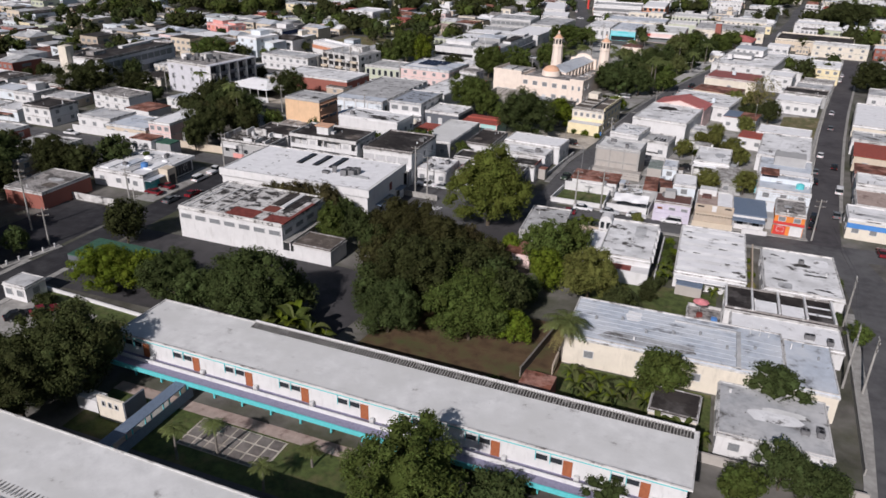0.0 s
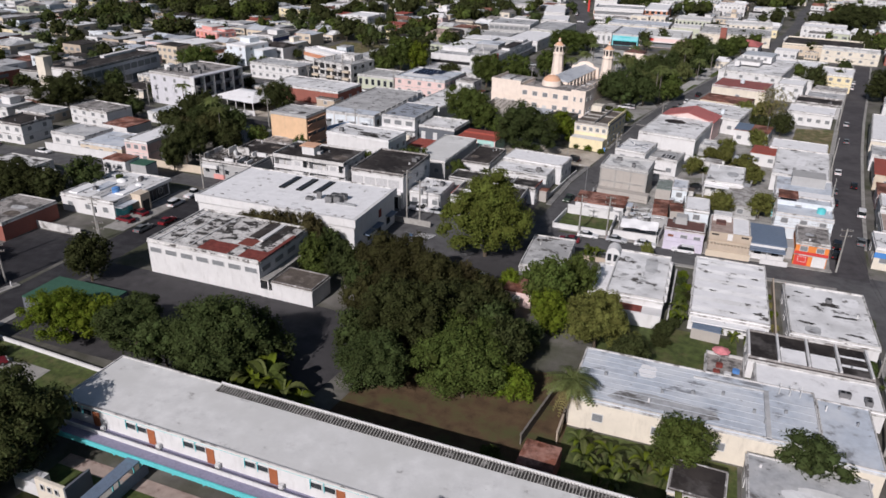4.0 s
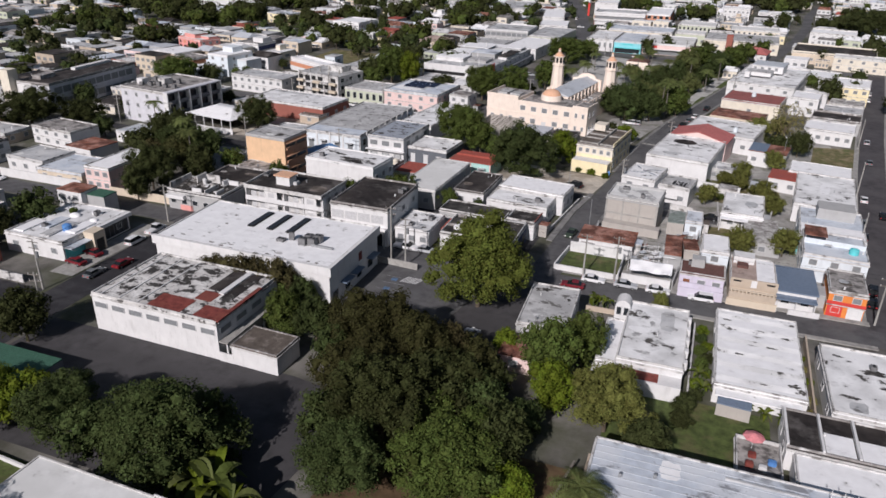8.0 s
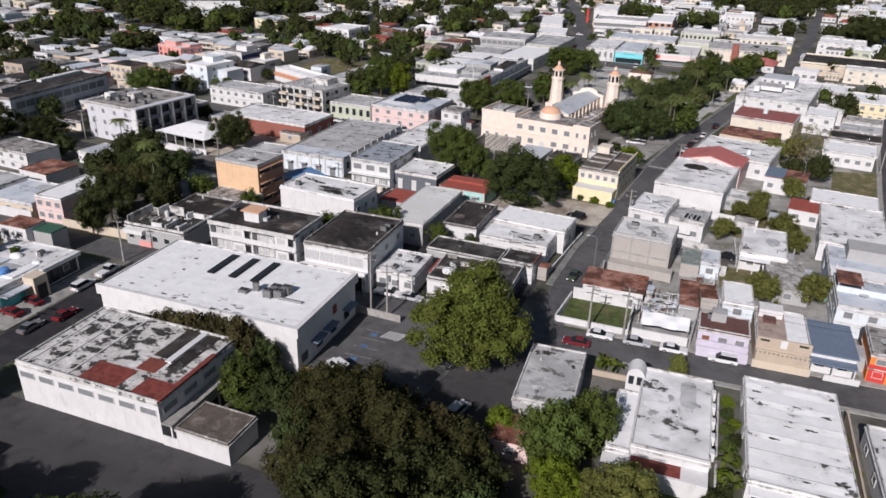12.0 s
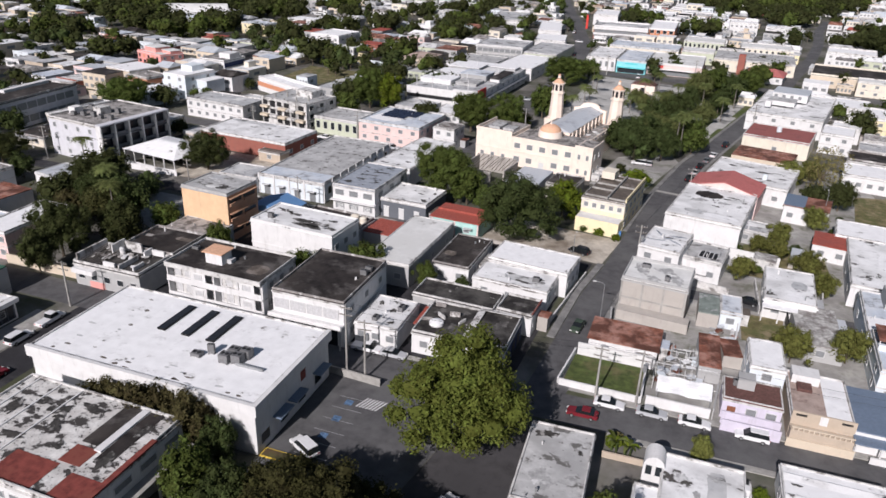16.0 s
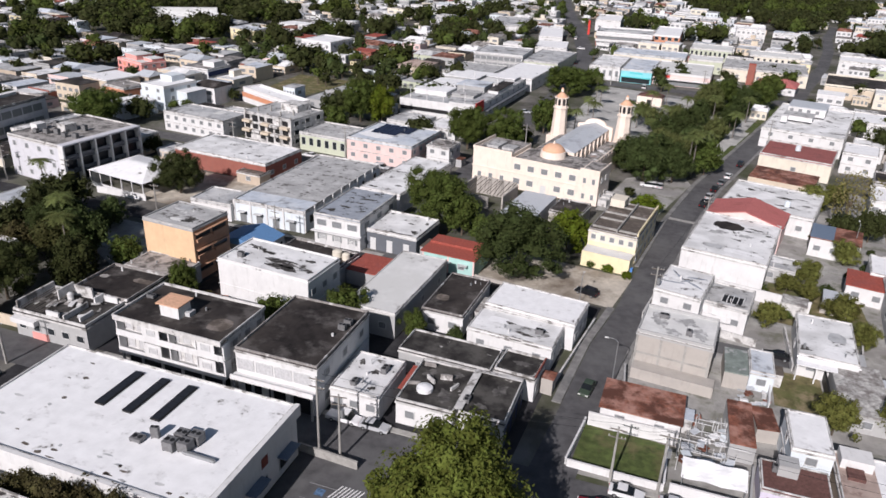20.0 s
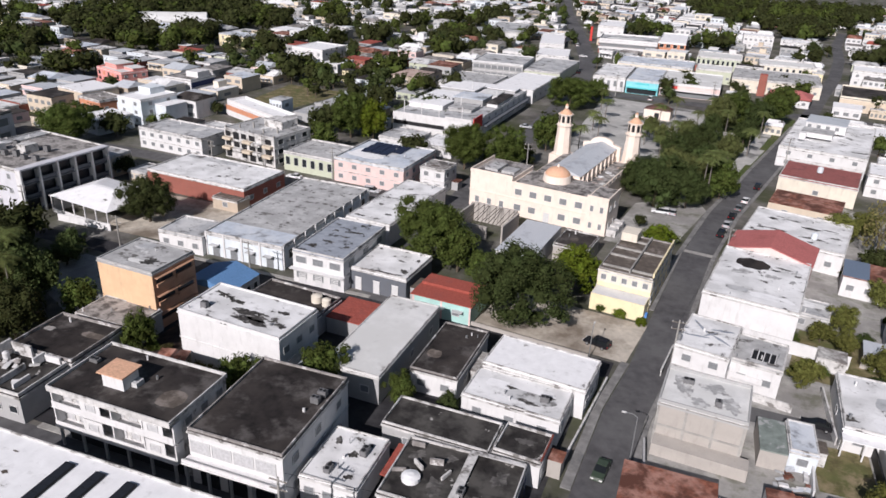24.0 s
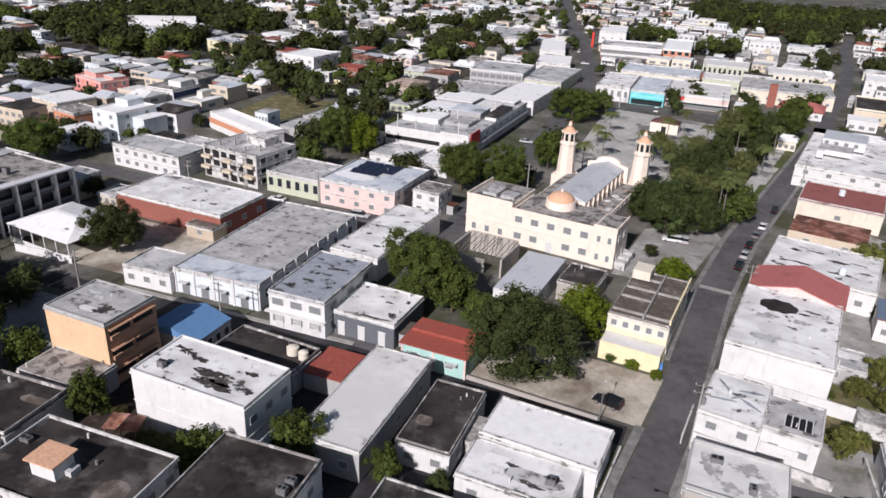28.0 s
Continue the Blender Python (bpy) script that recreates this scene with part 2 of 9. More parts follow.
for k, c in {"leaf_umber": (0.045, 0.0445, 0.0165), "leaf_dark": (0.0405, 0.047, 0.017), "leaf_sunny": (0.088, 0.102, 0.022), "leaf_mid": (0.064, 0.084, 0.021), "leaf_light": (0.095, 0.125, 0.014), "leaf_olive": (0.048, 0.064, 0.022), "leaf_garden": (0.12, 0.125, 0.035),
             "leaf_brown": (0.062, 0.054, 0.024), "leaf_park": (0.09, 0.1, 0.036), "leaf_palm": (0.11, 0.13, 0.045), "leaf_dry": (0.17, 0.15, 0.06)}.items():
    material(k, c, rough=0.7, vary=0.2, scale=0.35, per_island=0.34, per_object=0.16, bump=0, spec=0.05)


# ---- helpers for meshes ----
def link_mesh(name, bm, mat, parent=None, label=""):
    me = bpy.data.meshes.new(name)
    bm.to_mesh(me)
    bm.free()
    for mm in (mat if isinstance(mat, (list, tuple)) else [mat]):
        me.materials.append(MATS[mm])
    ob = new(name, me)
    if parent:
        ob.parent = parent
    if label:
        tagged(ob, label)
    return ob


part = link_mesh


def place_shared(name, mesh, m, parent=None):
    ob = new(name, mesh)
    if parent:
        ob.parent = parent
    ob.matrix_basis = m
    return ob


def add_box(bm, x0, y0, z0, x1, y1, z1, mat=0):
    v = [bm.verts.new(p) for p in ((x0, y0, z0), (x1, y0, z0), (x1, y1, z0), (x0, y1, z0), (x0, y0, z1), (x1, y0, z1), (x1, y1, z1), (x0, y1, z1))]
    for q in ((3, 2, 1, 0), (4, 5, 6, 7), (0, 1, 5, 4), (1, 2, 6, 5), (2, 3, 7, 6), (3, 0, 4, 7)):
        f = bm.faces.new([v[i] for i in q])
        f.material_index = mat
    return v


def box(x0, y0, z0, x1, y1, z1):
    bm = bmesh.new()
    add_box(bm, x0, y0, z0, x1, y1, z1)
    return bm


def soft_box(x0, y0, z0, x1, y1, z1, r=0.05):
    bm = box(x0, y0, z0, x1, y1, z1)
    bmesh.ops.bevel(bm, geom=bm.edges[:], offset=r, segments=2, affect="EDGES")
    return bm


def add_tube(bm, p0, p1, r0, r1, n=8):
    p0, p1 = Vector(p0), Vector(p1)
    ax = (p1 - p0).normalized()
    u = ax.orthogonal().normalized()
    v = ax.cross(u)
    rings = []
    for p, r in ((p0, r0), (p1, r1)):
        rings.append([bm.verts.new(p + r * (math.cos(2 * math.pi * i / n) * u + math.sin(2 * math.pi * i / n) * v)) for i in range(n)])
    for i in range(n):
        bm.faces.new((rings[0][i], rings[0][(i + 1) % n], rings[1][(i + 1) % n], rings[1][i]))
    bm.faces.new(rings[1])
    bm.faces.new(rings[0][::-1])


def root(name, label, category, x, y, z=0.0, rot=0.0, group=""):
    ob = new(name)
    ob.empty_display_size = 0.5
    ob.matrix_basis = pose(x, y, z, 0, 0, rot)
    return tagged(ob, label, category, group)

# ---- ground, streets ----
def sheet(name, pts, z, mat, label, thick=0.0, kind="structure", category=""):
    """A flat piece of ground from its outline, with a real edge where it has thickness."""
    bm = bmesh.new()
    top = [bm.verts.new((x, y, z)) for x, y in pts]
    f = bm.faces.new(top)
    f.normal_update()
    if f.normal.z < 0:
        f.normal_flip()
    if thick:
        low = [bm.verts.new((x, y, z - thick)) for x, y in pts]
        for i in range(len(pts)):
            j = (i + 1) % len(pts)
            bm.faces.new((low[i], low[j], top[j], top[i]))
        bmesh.ops.recalc_face_normals(bm, faces=bm.faces[:])
    ob = link_mesh(name, bm, mat)
    return tagged(ob, label, category or name, kind=kind)


def strip(pts, w):
    """The outline of a band of width w along a line of points."""
    left, right = [], []
    for i, p in enumerate(pts):
        a, b = Vector(pts[max(i - 1, 0)]), Vector(pts[min(i + 1, len(pts) - 1)])
        d = (b - a).normalized()
        nrm = Vector((-d.y, d.x)) * w / 2
        left.append(tuple(Vector(p) + nrm))
        right.append(tuple(Vector(p) - nrm))
    return right + left[::-1]


def offset_line(pts, off):
    out = []
    for i, p in enumerate(pts):
        a, b = Vector(pts[max(i - 1, 0)]), Vector(pts[min(i + 1, len(pts) - 1)])
        d = (b - a).normalized()
        out.append(tuple(Vector(p) + Vector((-d.y, d.x)) * off))
    return out


sheet("ground", [(-2500, -1500), (1500, -1500), (1500, 3000), (-2500, 3000)], 0.0, "soil", "dry earth and patchy grass between the buildings", category="ground")
MAIN = [(-32.4, 160), (-31.0, 176), (-29.6, 195), (-27.2, 209), (-24.9, 230), (-21.2, 260), (-15.4, 291), (-5.2, 330), (13.2, 402), (24.3, 457), (40.9, 534), (50.6, 596), (58.8, 673), (72, 744)]
CROSS = [(-260, 157), (-115, 157), (-60, 157), (0, 157.6), (34, 158), (160, 160)]
RIGHT_N = [(29.0, 160), (30.4, 177), (32.6, 197), (35.9, 223), (40.2, 256), (46.7, 299.5), (56.6, 359.5), (67.0, 424)]
RIGHT_S = [(27.5, -40), (31.4, 80), (33.0, 95), (34.2, 112), (35.0, 129), (34.6, 146), (31.5, 158)]
WEST = [(-112, -60), (-112, 90), (-112, 156)]
NORTH2 = [(-220, 212), (-130, 211.5), (-80, 210.5), (-33, 206.5)]
NORTH3 = [(-240, 270), (-130, 266), (-80, 268)]
CHURCH_ST = [(-79, 212), (-80.5, 262), (-81, 300), (-79, 360), (-78, 425)]
PARK_N = [(-78, 427), (20, 424), (110, 420)]
FAR = [(-78, 427), (-86, 513), (-104, 593), (-140, 740), (-173, 902)]
ALLEY_E = [(-24, 203.5), (0, 202.5), (24, 201)]
for nm, line, wd, zz in (("road", MAIN, 6.2, 0.02), ("road", CROSS, 7.2, 0.024), ("road", RIGHT_N, 7.0, 0.028), ("road", RIGHT_S, 8.0, 0.032), ("dark_road", WEST, 8.0, 0.02),
                         ("dark_road", NORTH2, 5.0, 0.028), ("road", NORTH3, 6.5, 0.02), ("road", CHURCH_ST, 7.0, 0.024), ("road", PARK_N, 9.0, 0.02), ("road", FAR, 10.0, 0.028), ("road", ALLEY_E, 4.0, 0.036)):
    sheet("road", strip(line, wd), zz, "asphalt_dark" if nm == "dark_road" else "asphalt_street" if line is RIGHT_N else "asphalt", "worn grey asphalt street with patches", category="road")
for line, off, wd in ((MAIN[1:4], 3.9, 1.4), (MAIN[4:9], 3.7, 1.1), (MAIN[1:9], -3.6, 0.9), (RIGHT_N[1:], 4.2, 1.3), (RIGHT_N[1:], -3.9, 0.8), ([(-23, 157.5), (26, 158)], 4.3, 1.3), ([(-22, 157.5), (26, 158)], -4.2, 1.2),
                      (RIGHT_S[:5], 4.8, 1.5), (WEST[:2], -4.7, 1.3), (WEST[:2], 4.7, 1.3), ([(-106, 157), (-42, 157)], 3.9, 1.0), ([(-106, 157), (-66, 157)], -4.1, 1.0), (NORTH2[1:3], 3.1, 1.0)):
    sheet("pavement", strip(offset_line(line, off), wd), 0.16, "pavement_worn" if line[0] in MAIN else "concrete", "raised concrete pavement with a kerb beside the street", thick=0.16, category="pavement")
# grounds of the blocks
sheet("parking_lot", [(-64.6, 126), (-46, 126), (-41, 153.4), (-64.6, 153.4)], 0.03, "asphalt", "small asphalt car park with painted bays", category="car park")
sheet("side_lane", [(-45.9, 126), (-31.4, 126), (-31.4, 153), (-40.9, 153.4)], 0.026, "asphalt_mid", "shaded asphalt lane beside the car park", category="lane")
sheet("yard", [(-107, 84), (-50, 84), (-47, 109), (-60, 111), (-107, 111)], 0.03, "asphalt_mid", "wide dark asphalt yard behind the white building", category="yard")
sheet("vacant_lot", [(-60, 213), (-31, 209.5), (-28.6, 224), (-58, 228)], 0.03, "dirt_light", "vacant lot of pale gravel and dirt", category="vacant lot")
sheet("lawn", [(-108, 66), (-76, 66), (-76, 82), (-108, 82)], 0.03, "lawn", "mown green lawn beside the school", category="lawn")
sheet("court_lawn", [(-72, 52), (5, 52), (5, 65), (-72, 65)], 0.03, "lawn", "green courtyard lawn of the school", category="lawn")
sheet("garden_soil", [(-46, 83), (-14, 83), (-14, 106), (-43, 106)], 0.034, "dirt_brown", "brown bare soil under the trees", category="garden")
sheet("back_garden", [(-14, 80.5), (8, 80), (8, 94.5), (-14, 94.5)], 0.03, "lawn", "rough grass and bare earth behind the school", category="garden")
sheet("street_yard", [(-136, 84), (-117, 84), (-117, 118), (-134, 118)], 0.03, "asphalt_dark", "dark asphalt forecourt beside the street", category="yard")
sheet("shop_yard", [(-122, 124), (-116.5, 124), (-116.5, 150), (-122, 150)], 0.03, "concrete", "stained concrete forecourt of the shop", category="yard")
sheet("block_ground", [(-30, 162), (27, 162), (31, 200), (36, 232), (-20, 232), (-25, 200)], 0.012, "yard_pale", "cracked pale concrete yards between the houses", category="ground")
sheet("block_ground", [(-118, 161.5), (-38, 161.5), (-36, 206), (-118, 209)], 0.012, "asphalt_dark", "dark paved yards between the old houses", category="ground")
sheet("dirt_lot", [(-150, 219), (-121, 219), (-121, 243), (-150, 243)], 0.03, "dirt_light", "bare lot of pale sandy dirt", category="lot")
sheet("crossing", [(-24.6, 262.2), (-17.2, 261.0), (-17.0, 262.6), (-24.4, 263.8)], 0.046, "concrete", "pale concrete band across the street", category="crossing")
sheet("green_lot", [(-3.4, 188.6), (4.0, 188.6), (4.0, 199), (-3.4, 199)], 0.03, "dry_grass", "patchy green and brown grass lot", category="lot")
sheet("walled_garden", [(-30.4, 163.4), (-18.6, 163.2), (-18.6, 172.6), (-29.8, 172.8)], 0.05, "lawn", "small walled garden of rough grass", category="garden")
sheet("grass_lot", [(23.4, 251), (35.6, 252), (41.0, 284), (27.4, 281)], 0.03, "dry_grass", "empty lot of dull green grass", category="lot")
sheet("grass_lot", [(-190, 332), (-171, 330), (-163, 372), (-192, 374)], 0.03, "dry_grass", "open lot of rough green grass among houses", category="lot")
sheet("forecourt", [(-42, 261), (-27.6, 259), (-19.6, 292), (-23, 303), (-37.5, 290)], 0.03, "yard_pale", "pale dusty paved forecourt beside the church", category="yard")
sheet("side_yard", [(-146, 196), (-128, 187), (-121.5, 190), (-122, 206), (-142, 207)], 0.03, "yard_pale", "pale cracked concrete yard beside the block", category="yard")
sheet("junk_yard", [(-107, 171.5), (-80, 170.5), (-79.6, 180), (-98.6, 182.4), (-99, 196), (-106.6, 196)], 0.036, "soot_earth", "dark sooty earth strewn with scrap", category="yard")
sheet("block_ground", [(-16, 233), (32, 233), (36, 262), (30, 300), (14, 312), (-4, 262)], 0.013, "yard_pale", "cracked pale concrete yards between the houses", category="ground")
sheet("back_lawn", [(-14, 107), (8, 107), (8, 127), (-14, 127)], 0.03, "lawn", "green grass behind the houses", category="lawn")


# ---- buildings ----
# the last colour is the block's orange with its side shade mixed in
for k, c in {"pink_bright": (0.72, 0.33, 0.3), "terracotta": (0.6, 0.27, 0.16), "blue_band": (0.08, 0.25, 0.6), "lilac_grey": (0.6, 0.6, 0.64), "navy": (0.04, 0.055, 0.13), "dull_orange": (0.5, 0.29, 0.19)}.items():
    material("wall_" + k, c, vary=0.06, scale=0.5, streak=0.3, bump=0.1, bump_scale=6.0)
material("roof_green", (0.05, 0.13, 0.09), ribs=2.0, vary=0.15)
material("roof_streaked", (0.55, 0.54, 0.52), vary=0.3, scale=1.4, blotch=(0.2, 0.18, 0.17), blotch_scale=0.5, blotch_at=0.52, blotch_soft=0.08, ribs=2.0)
WIN = {}
OCC = []  # footprints taken so far: centre, half sizes, turn


def ring_frame(w, h, t, dep):
    """A window surround as one closed ring, its outer face proud of the wall."""
    bm = bmesh.new()
    loops = []
    for x, z0, z1, y in ((w / 2, 0, h, 0.0), (w / 2, 0, h, -dep), (w / 2 - t, t, h - t, -dep), (w / 2 - t, t, h - t, 0.0)):
        loops.append([bm.verts.new(p) for p in ((-x, y, z0), (x, y, z0), (x, y, z1), (-x, y, z1))])
    for a, b in zip(loops, loops[1:]):
        for i in range(4):
            bm.faces.new((a[i], a[(i + 1) % 4], b[(i + 1) % 4], b[i]))
    return bm


def louvre_pane(w, h, step):
    """A pane as one folded sheet: slats of a jalousie, or a single plain light."""
    bm = bmesh.new()
    n = max(1, int(h / step))
    prev = None
    for i in range(n + 1):
        z = 0.06 + h * i / n
        for y in ((-0.02, -0.07) if 0 < i < n else (-0.03,)):
            row = [bm.verts.new((-w / 2, y, z)), bm.verts.new((w / 2, y, z))]
            if prev:
                bm.faces.new((prev[0], prev[1], row[1], row[0]))
            prev = row
    return bm


def window_meshes(w, h, kind):
    """Frame and pane of a window, built once for each size: louvred or plain."""
    key = (round(w, 1), round(h, 1), kind)
    if key not in WIN:
        bm = ring_frame(w, h, 0.08, 0.1)
        fr = bpy.data.meshes.new("window_frame")
        bm.to_mesh(fr)
        bm.free()
        fr.materials.append(MATS["frame_white"])
        bm = louvre_pane(w - 0.12, h - 0.12, 0.3 if kind in ("louvre", "shutter") else 9.0)
        pn = bpy.data.meshes.new("pane")
        bm.to_mesh(pn)
        bm.free()
        pn.materials.append(MATS[kind if kind in ("louvre", "shutter") else "glass"])
        WIN[key] = (fr, pn)
    return WIN[key]


def whole_window(w, h, kind):
    """Frame and pane as one mesh, for the houses farther off."""
    key = (round(w, 1), round(h, 1), kind, "whole")
    if key not in WIN:
        bm = ring_frame(w, h, 0.08, 0.1)
        vs = [bm.verts.new(p) for p in ((-w / 2 + 0.05, -0.03, 0.05), (w / 2 - 0.05, -0.03, 0.05), (w / 2 - 0.05, -0.03, h - 0.05), (-w / 2 + 0.05, -0.03, h - 0.05))]
        bm.faces.new(vs).material_index = 1
        me = bpy.data.meshes.new("window")
        bm.to_mesh(me)
        bm.free()
        me.materials.append(MATS["frame_white"])
        me.materials.append(MATS["louvre"])
        WIN[key] = me
    return WIN[key]


def add_window(rt, x, y, z, face, w=1.2, h=1.2, kind="louvre"):
    if kind == "far":
        place_shared("window", whole_window(w, h, kind), pose(x, y, z, 0, 0, {"S": 0, "E": 90, "N": 180, "W": -90}[face]), rt)
        return
    fr, pn = window_meshes(w, h, kind)
    m = pose(x, y, z, 0, 0, {"S": 0, "E": 90, "N": 180, "W": -90}[face])
    f = place_shared("window", fr, m, rt)
    place_shared("pane", pn, Matrix(), f)


DOOR = {}


def add_door(rt, x, y, face, w=1.0, h=2.1, mat="door_brown", z=0.0):
    key = (w, h, mat)
    if key not in DOOR:
        bm = box(-w / 2, -0.05, 0, w / 2, 0, h)
        add_box(bm, -w / 2 - 0.08, -0.08, 0, -w / 2, 0, h + 0.08)
        add_box(bm, w / 2, -0.08, 0, w / 2 + 0.08, 0, h + 0.08)
        add_box(bm, -w / 2, -0.08, h, w / 2, 0, h + 0.08)
        me = bpy.data.meshes.new("door")
        bm.to_mesh(me)
        bm.free()
        me.materials.append(MATS[mat])
        DOOR[key] = me
    return place_shared("door", DOOR[key], pose(x, y, z + 0.02, 0, 0, {"S": 0, "E": 90, "N": 180, "W": -90}[face]), rt)


ROOF_PATCH = {"roof_white": ("roof_clean", "roof_grey"), "roof_stained": ("roof_clean", "roof_dark"), "roof_grey": ("roof_pale", "roof_white"), "roof_blue_grey": ("roof_grey", "roof_clean"),
              "roof_concrete": ("roof_mud", "roof_grey"), "roof_dark": ("roof_mud", "roof_concrete"), "roof_worn": ("roof_grey", "roof_pale")}
DRESS = np.random.default_rng(5)


def dress_roof(rt, x, y, h, roof, eave):
    """Relaid patches of roofing and a few vent pipes on a flat roof."""
    if roof not in ROOF_PATCH or x * y < 12 or max(x, y) > 17:
        return
    for k in range(int(DRESS.integers(0, 3))):
        a, b = DRESS.uniform(0.8, x * 0.55), DRESS.uniform(0.6, y * 0.4)
        cx, cy = DRESS.uniform(-x + a + 0.4, x - a - 0.4), DRESS.uniform(-y + b + 0.4, y - b - 0.4)
        bm = bmesh.new()
        vs = []
        for q in range(14):
            t = math.tau * q / 14
            s = (abs(math.cos(t)) ** 4 + abs(math.sin(t)) ** 4) ** -0.25 * DRESS.uniform(0.86, 1.08)
            vs.append(bm.verts.new((max(-x + 0.3, min(x - 0.3, cx + a * s * math.cos(t))), max(-y + 0.3, min(y - 0.3, cy + b * s * math.sin(t))), h + 0.012 + 0.006 * k)))
        bm.faces.new(vs)
        part("roof_patch", bm, ROOF_PATCH[roof][k % 2], rt)
    for k in range(int(DRESS.integers(1, 4))):
        cx, cy, r = DRESS.uniform(-x + 0.6, x - 0.6), DRESS.uniform(-y + 0.6, y - 0.6), DRESS.uniform(0.06, 0.2)
        bm = bmesh.new()
        add_tube(bm, (cx, cy, h), (cx, cy, h + DRESS.uniform(0.4, 0.9)), r, r, 7)
        part("vent_pipe", bm, "steel_grey" if k else "wall_white", rt)


def lean_to(rt, x, y, h):
    """A low sheet-roofed lean-to against the back or one side of a house."""
    rm = ("roof_rust", "roof_grey", "roof_metal", "roof_blue_grey", "roof_streaked", "roof_mud")[int(DRESS.integers(6))]
    z, dep = DRESS.uniform(2.2, 2.8), DRESS.uniform(1.6, 2.6)
    a = DRESS.uniform(-0.8, 0.1)
    if DRESS.random() < 0.5:
        x0, x1, y0, y1 = a * x, a * x + x * 0.8, y + 0.003, y + dep
    else:
        x0, x1, y0, y1 = x + 0.145, x + dep, a * y, a * y + y * 0.8
    part("lean_to_wall", box(x0 + 0.15, y0, 0, x1 - 0.15, y1 - 0.15, z - 0.004), ("wall_block", "wall_old", "wall_grey")[int(DRESS.integers(3))], rt)
    bm = box(x0, y0, z, x1, y1, z + 0.06)
    part("lean_to_roof", bm, rm, rt)


def building(label, cx, cy, w, d, h, rot=0.0, wall="white", roof="roof_white", st=1, par=0.4, nS=2, nE=0, nW=0, win=(1.5, 1.3), doorS=0, bands=True,
             name="house", category="house", base=0.0, kind="louvre", eave=0.0, partn="old", wall_mat=None, doors="door_brown", skip_low=False):
    """A flat-roofed building: wall block, roof slab, parapet, storey bands, windows and doors. Returns its root."""
    rt = root(name, label, category, cx, cy, base, rot)
    OCC.append((cx, cy, w / 2 + 0.5, d / 2 + 0.5, radians(rot)))
    x, y = w / 2, d / 2
    wm = wall_mat or "wall_" + wall
    part("wall", box(-x, -y, 0, x, y, h - 0.22), wm, rt)
    if eave == 0 and par:
        part("cornice", box(-x - 0.14, -y - 0.14, h - 0.5, x + 0.14, y + 0.14, h - 0.224), "wall_" + partn, rt)
    part("roof", box(-x - eave, -y - eave, h - 0.217, x + eave, y + eave, h), roof, rt)
    if par:
        bm = bmesh.new()
        t = 0.18
        e = eave
        for a in ((-x - e, -y - e, x + e, -y - e + t), (-x - e, y + e - t, x + e, y + e), (-x - e, -y - e + t, -x - e + t, y + e - t), (x + e - t, -y - e + t, x + e, y + e - t)):
            add_box(bm, a[0], a[1], h + 0.003, a[2], a[3], h + par)
        part("parapet", bm, "wall_soot" if roof in ("roof_dark", "roof_mud") and partn == "old" else "wall_" + partn, rt)
    dress_roof(rt, x, y, h, roof, eave)
    if name == "house" and 10 < w + d < 30 and cy > 150 and DRESS.random() < 0.6:
        lean_to(rt, x, y, h)
    fh = (h - 0.3) / st
    if bands and st > 1:
        for i in range(1, st):
            bm = box(-x - 0.12, -y - 0.12, i * fh - 0.1, x + 0.12, y + 0.12, i * fh + 0.08)
            part("ledge", bm, "wall_" + partn, rt)
    ww, wh = win
    for i in range(st):
        if skip_low and i == 0:
            continue
        z = i * fh + max(0.7, fh * 0.35)
        wh_ = min(wh, fh - 1.2)
        for face, num, length in (("S", nS, w), ("E", nE, d), ("W", nW, d)):
            for k in range(num):
                s = -length / 2 + (k + 0.5) * length / num
                px, py = {"S": (s, -y - 0.001), "E": (x + 0.001, s), "W": (-x - 0.001, s)}[face]
                if face == "S" and i == 0 and doorS and k < doorS:
                    add_door(rt, px, py, "S", mat=doors)
                    continue
                add_window(rt, px, py, z, face, min(ww, length / num * 0.75), wh_, kind)
    return rt

def hip(hw, hd, z0, z1, ridge=0.4):
    """A hipped roof over a footprint, with a ridge along x."""
    bm = bmesh.new()
    v = [bm.verts.new(p) for p in ((-hw, -hd, z0), (hw, -hd, z0), (hw, hd, z0), (-hw, hd, z0), (-hw * ridge, 0, z1), (hw * ridge, 0, z1))]
    for q in ((0, 1, 5, 4), (1, 2, 5), (2, 3, 4, 5), (3, 0, 4), (3, 2, 1, 0)):
        bm.faces.new([v[i] for i in q])
    return bm


B = building
# south: the school
school_n = B("long white school block with pale concrete roof and turquoise trim", -34.0, 72.0, 79.0, 9.5, 6.5, -1.5, "white", "roof_pale", 2, 0.15, nS=0, name="school_building", category="school", eave=0.5)
school_s = B("long white school block with a weathered pale roof", -37, 42.2, 82.0, 9.5, 6.5, -1.5, "white", "roof_pale", 2, 0.15, nS=0, name="school_building", category="school", eave=0.5)
warehouse = B("long low warehouse with a pale blue-white metal roof", 1.5, 101.2, 31.0, 12.6, 5.0, 0, "cream", "roof_blue_grey", 1, 0.2, 4, 0, 0)
B("low white annex with a pale ribbed roof", 20.5, 100.5, 6.6, 13.0, 4.6, 0, "cream", "roof_blue_grey", 1, 0.2, 2)
B("low house with a large smooth grey concrete roof", 15.3, 87.3, 13.6, 11.9, 3.5, 0, "white", "roof_grey", 1, 0.15, 3, 0, 2)
B("small cream hut with a dark weathered flat roof", 3.1, 86.6, 6.3, 5.7, 3.0, -3, "cream", "roof_dark", 1, 0.1, 2)
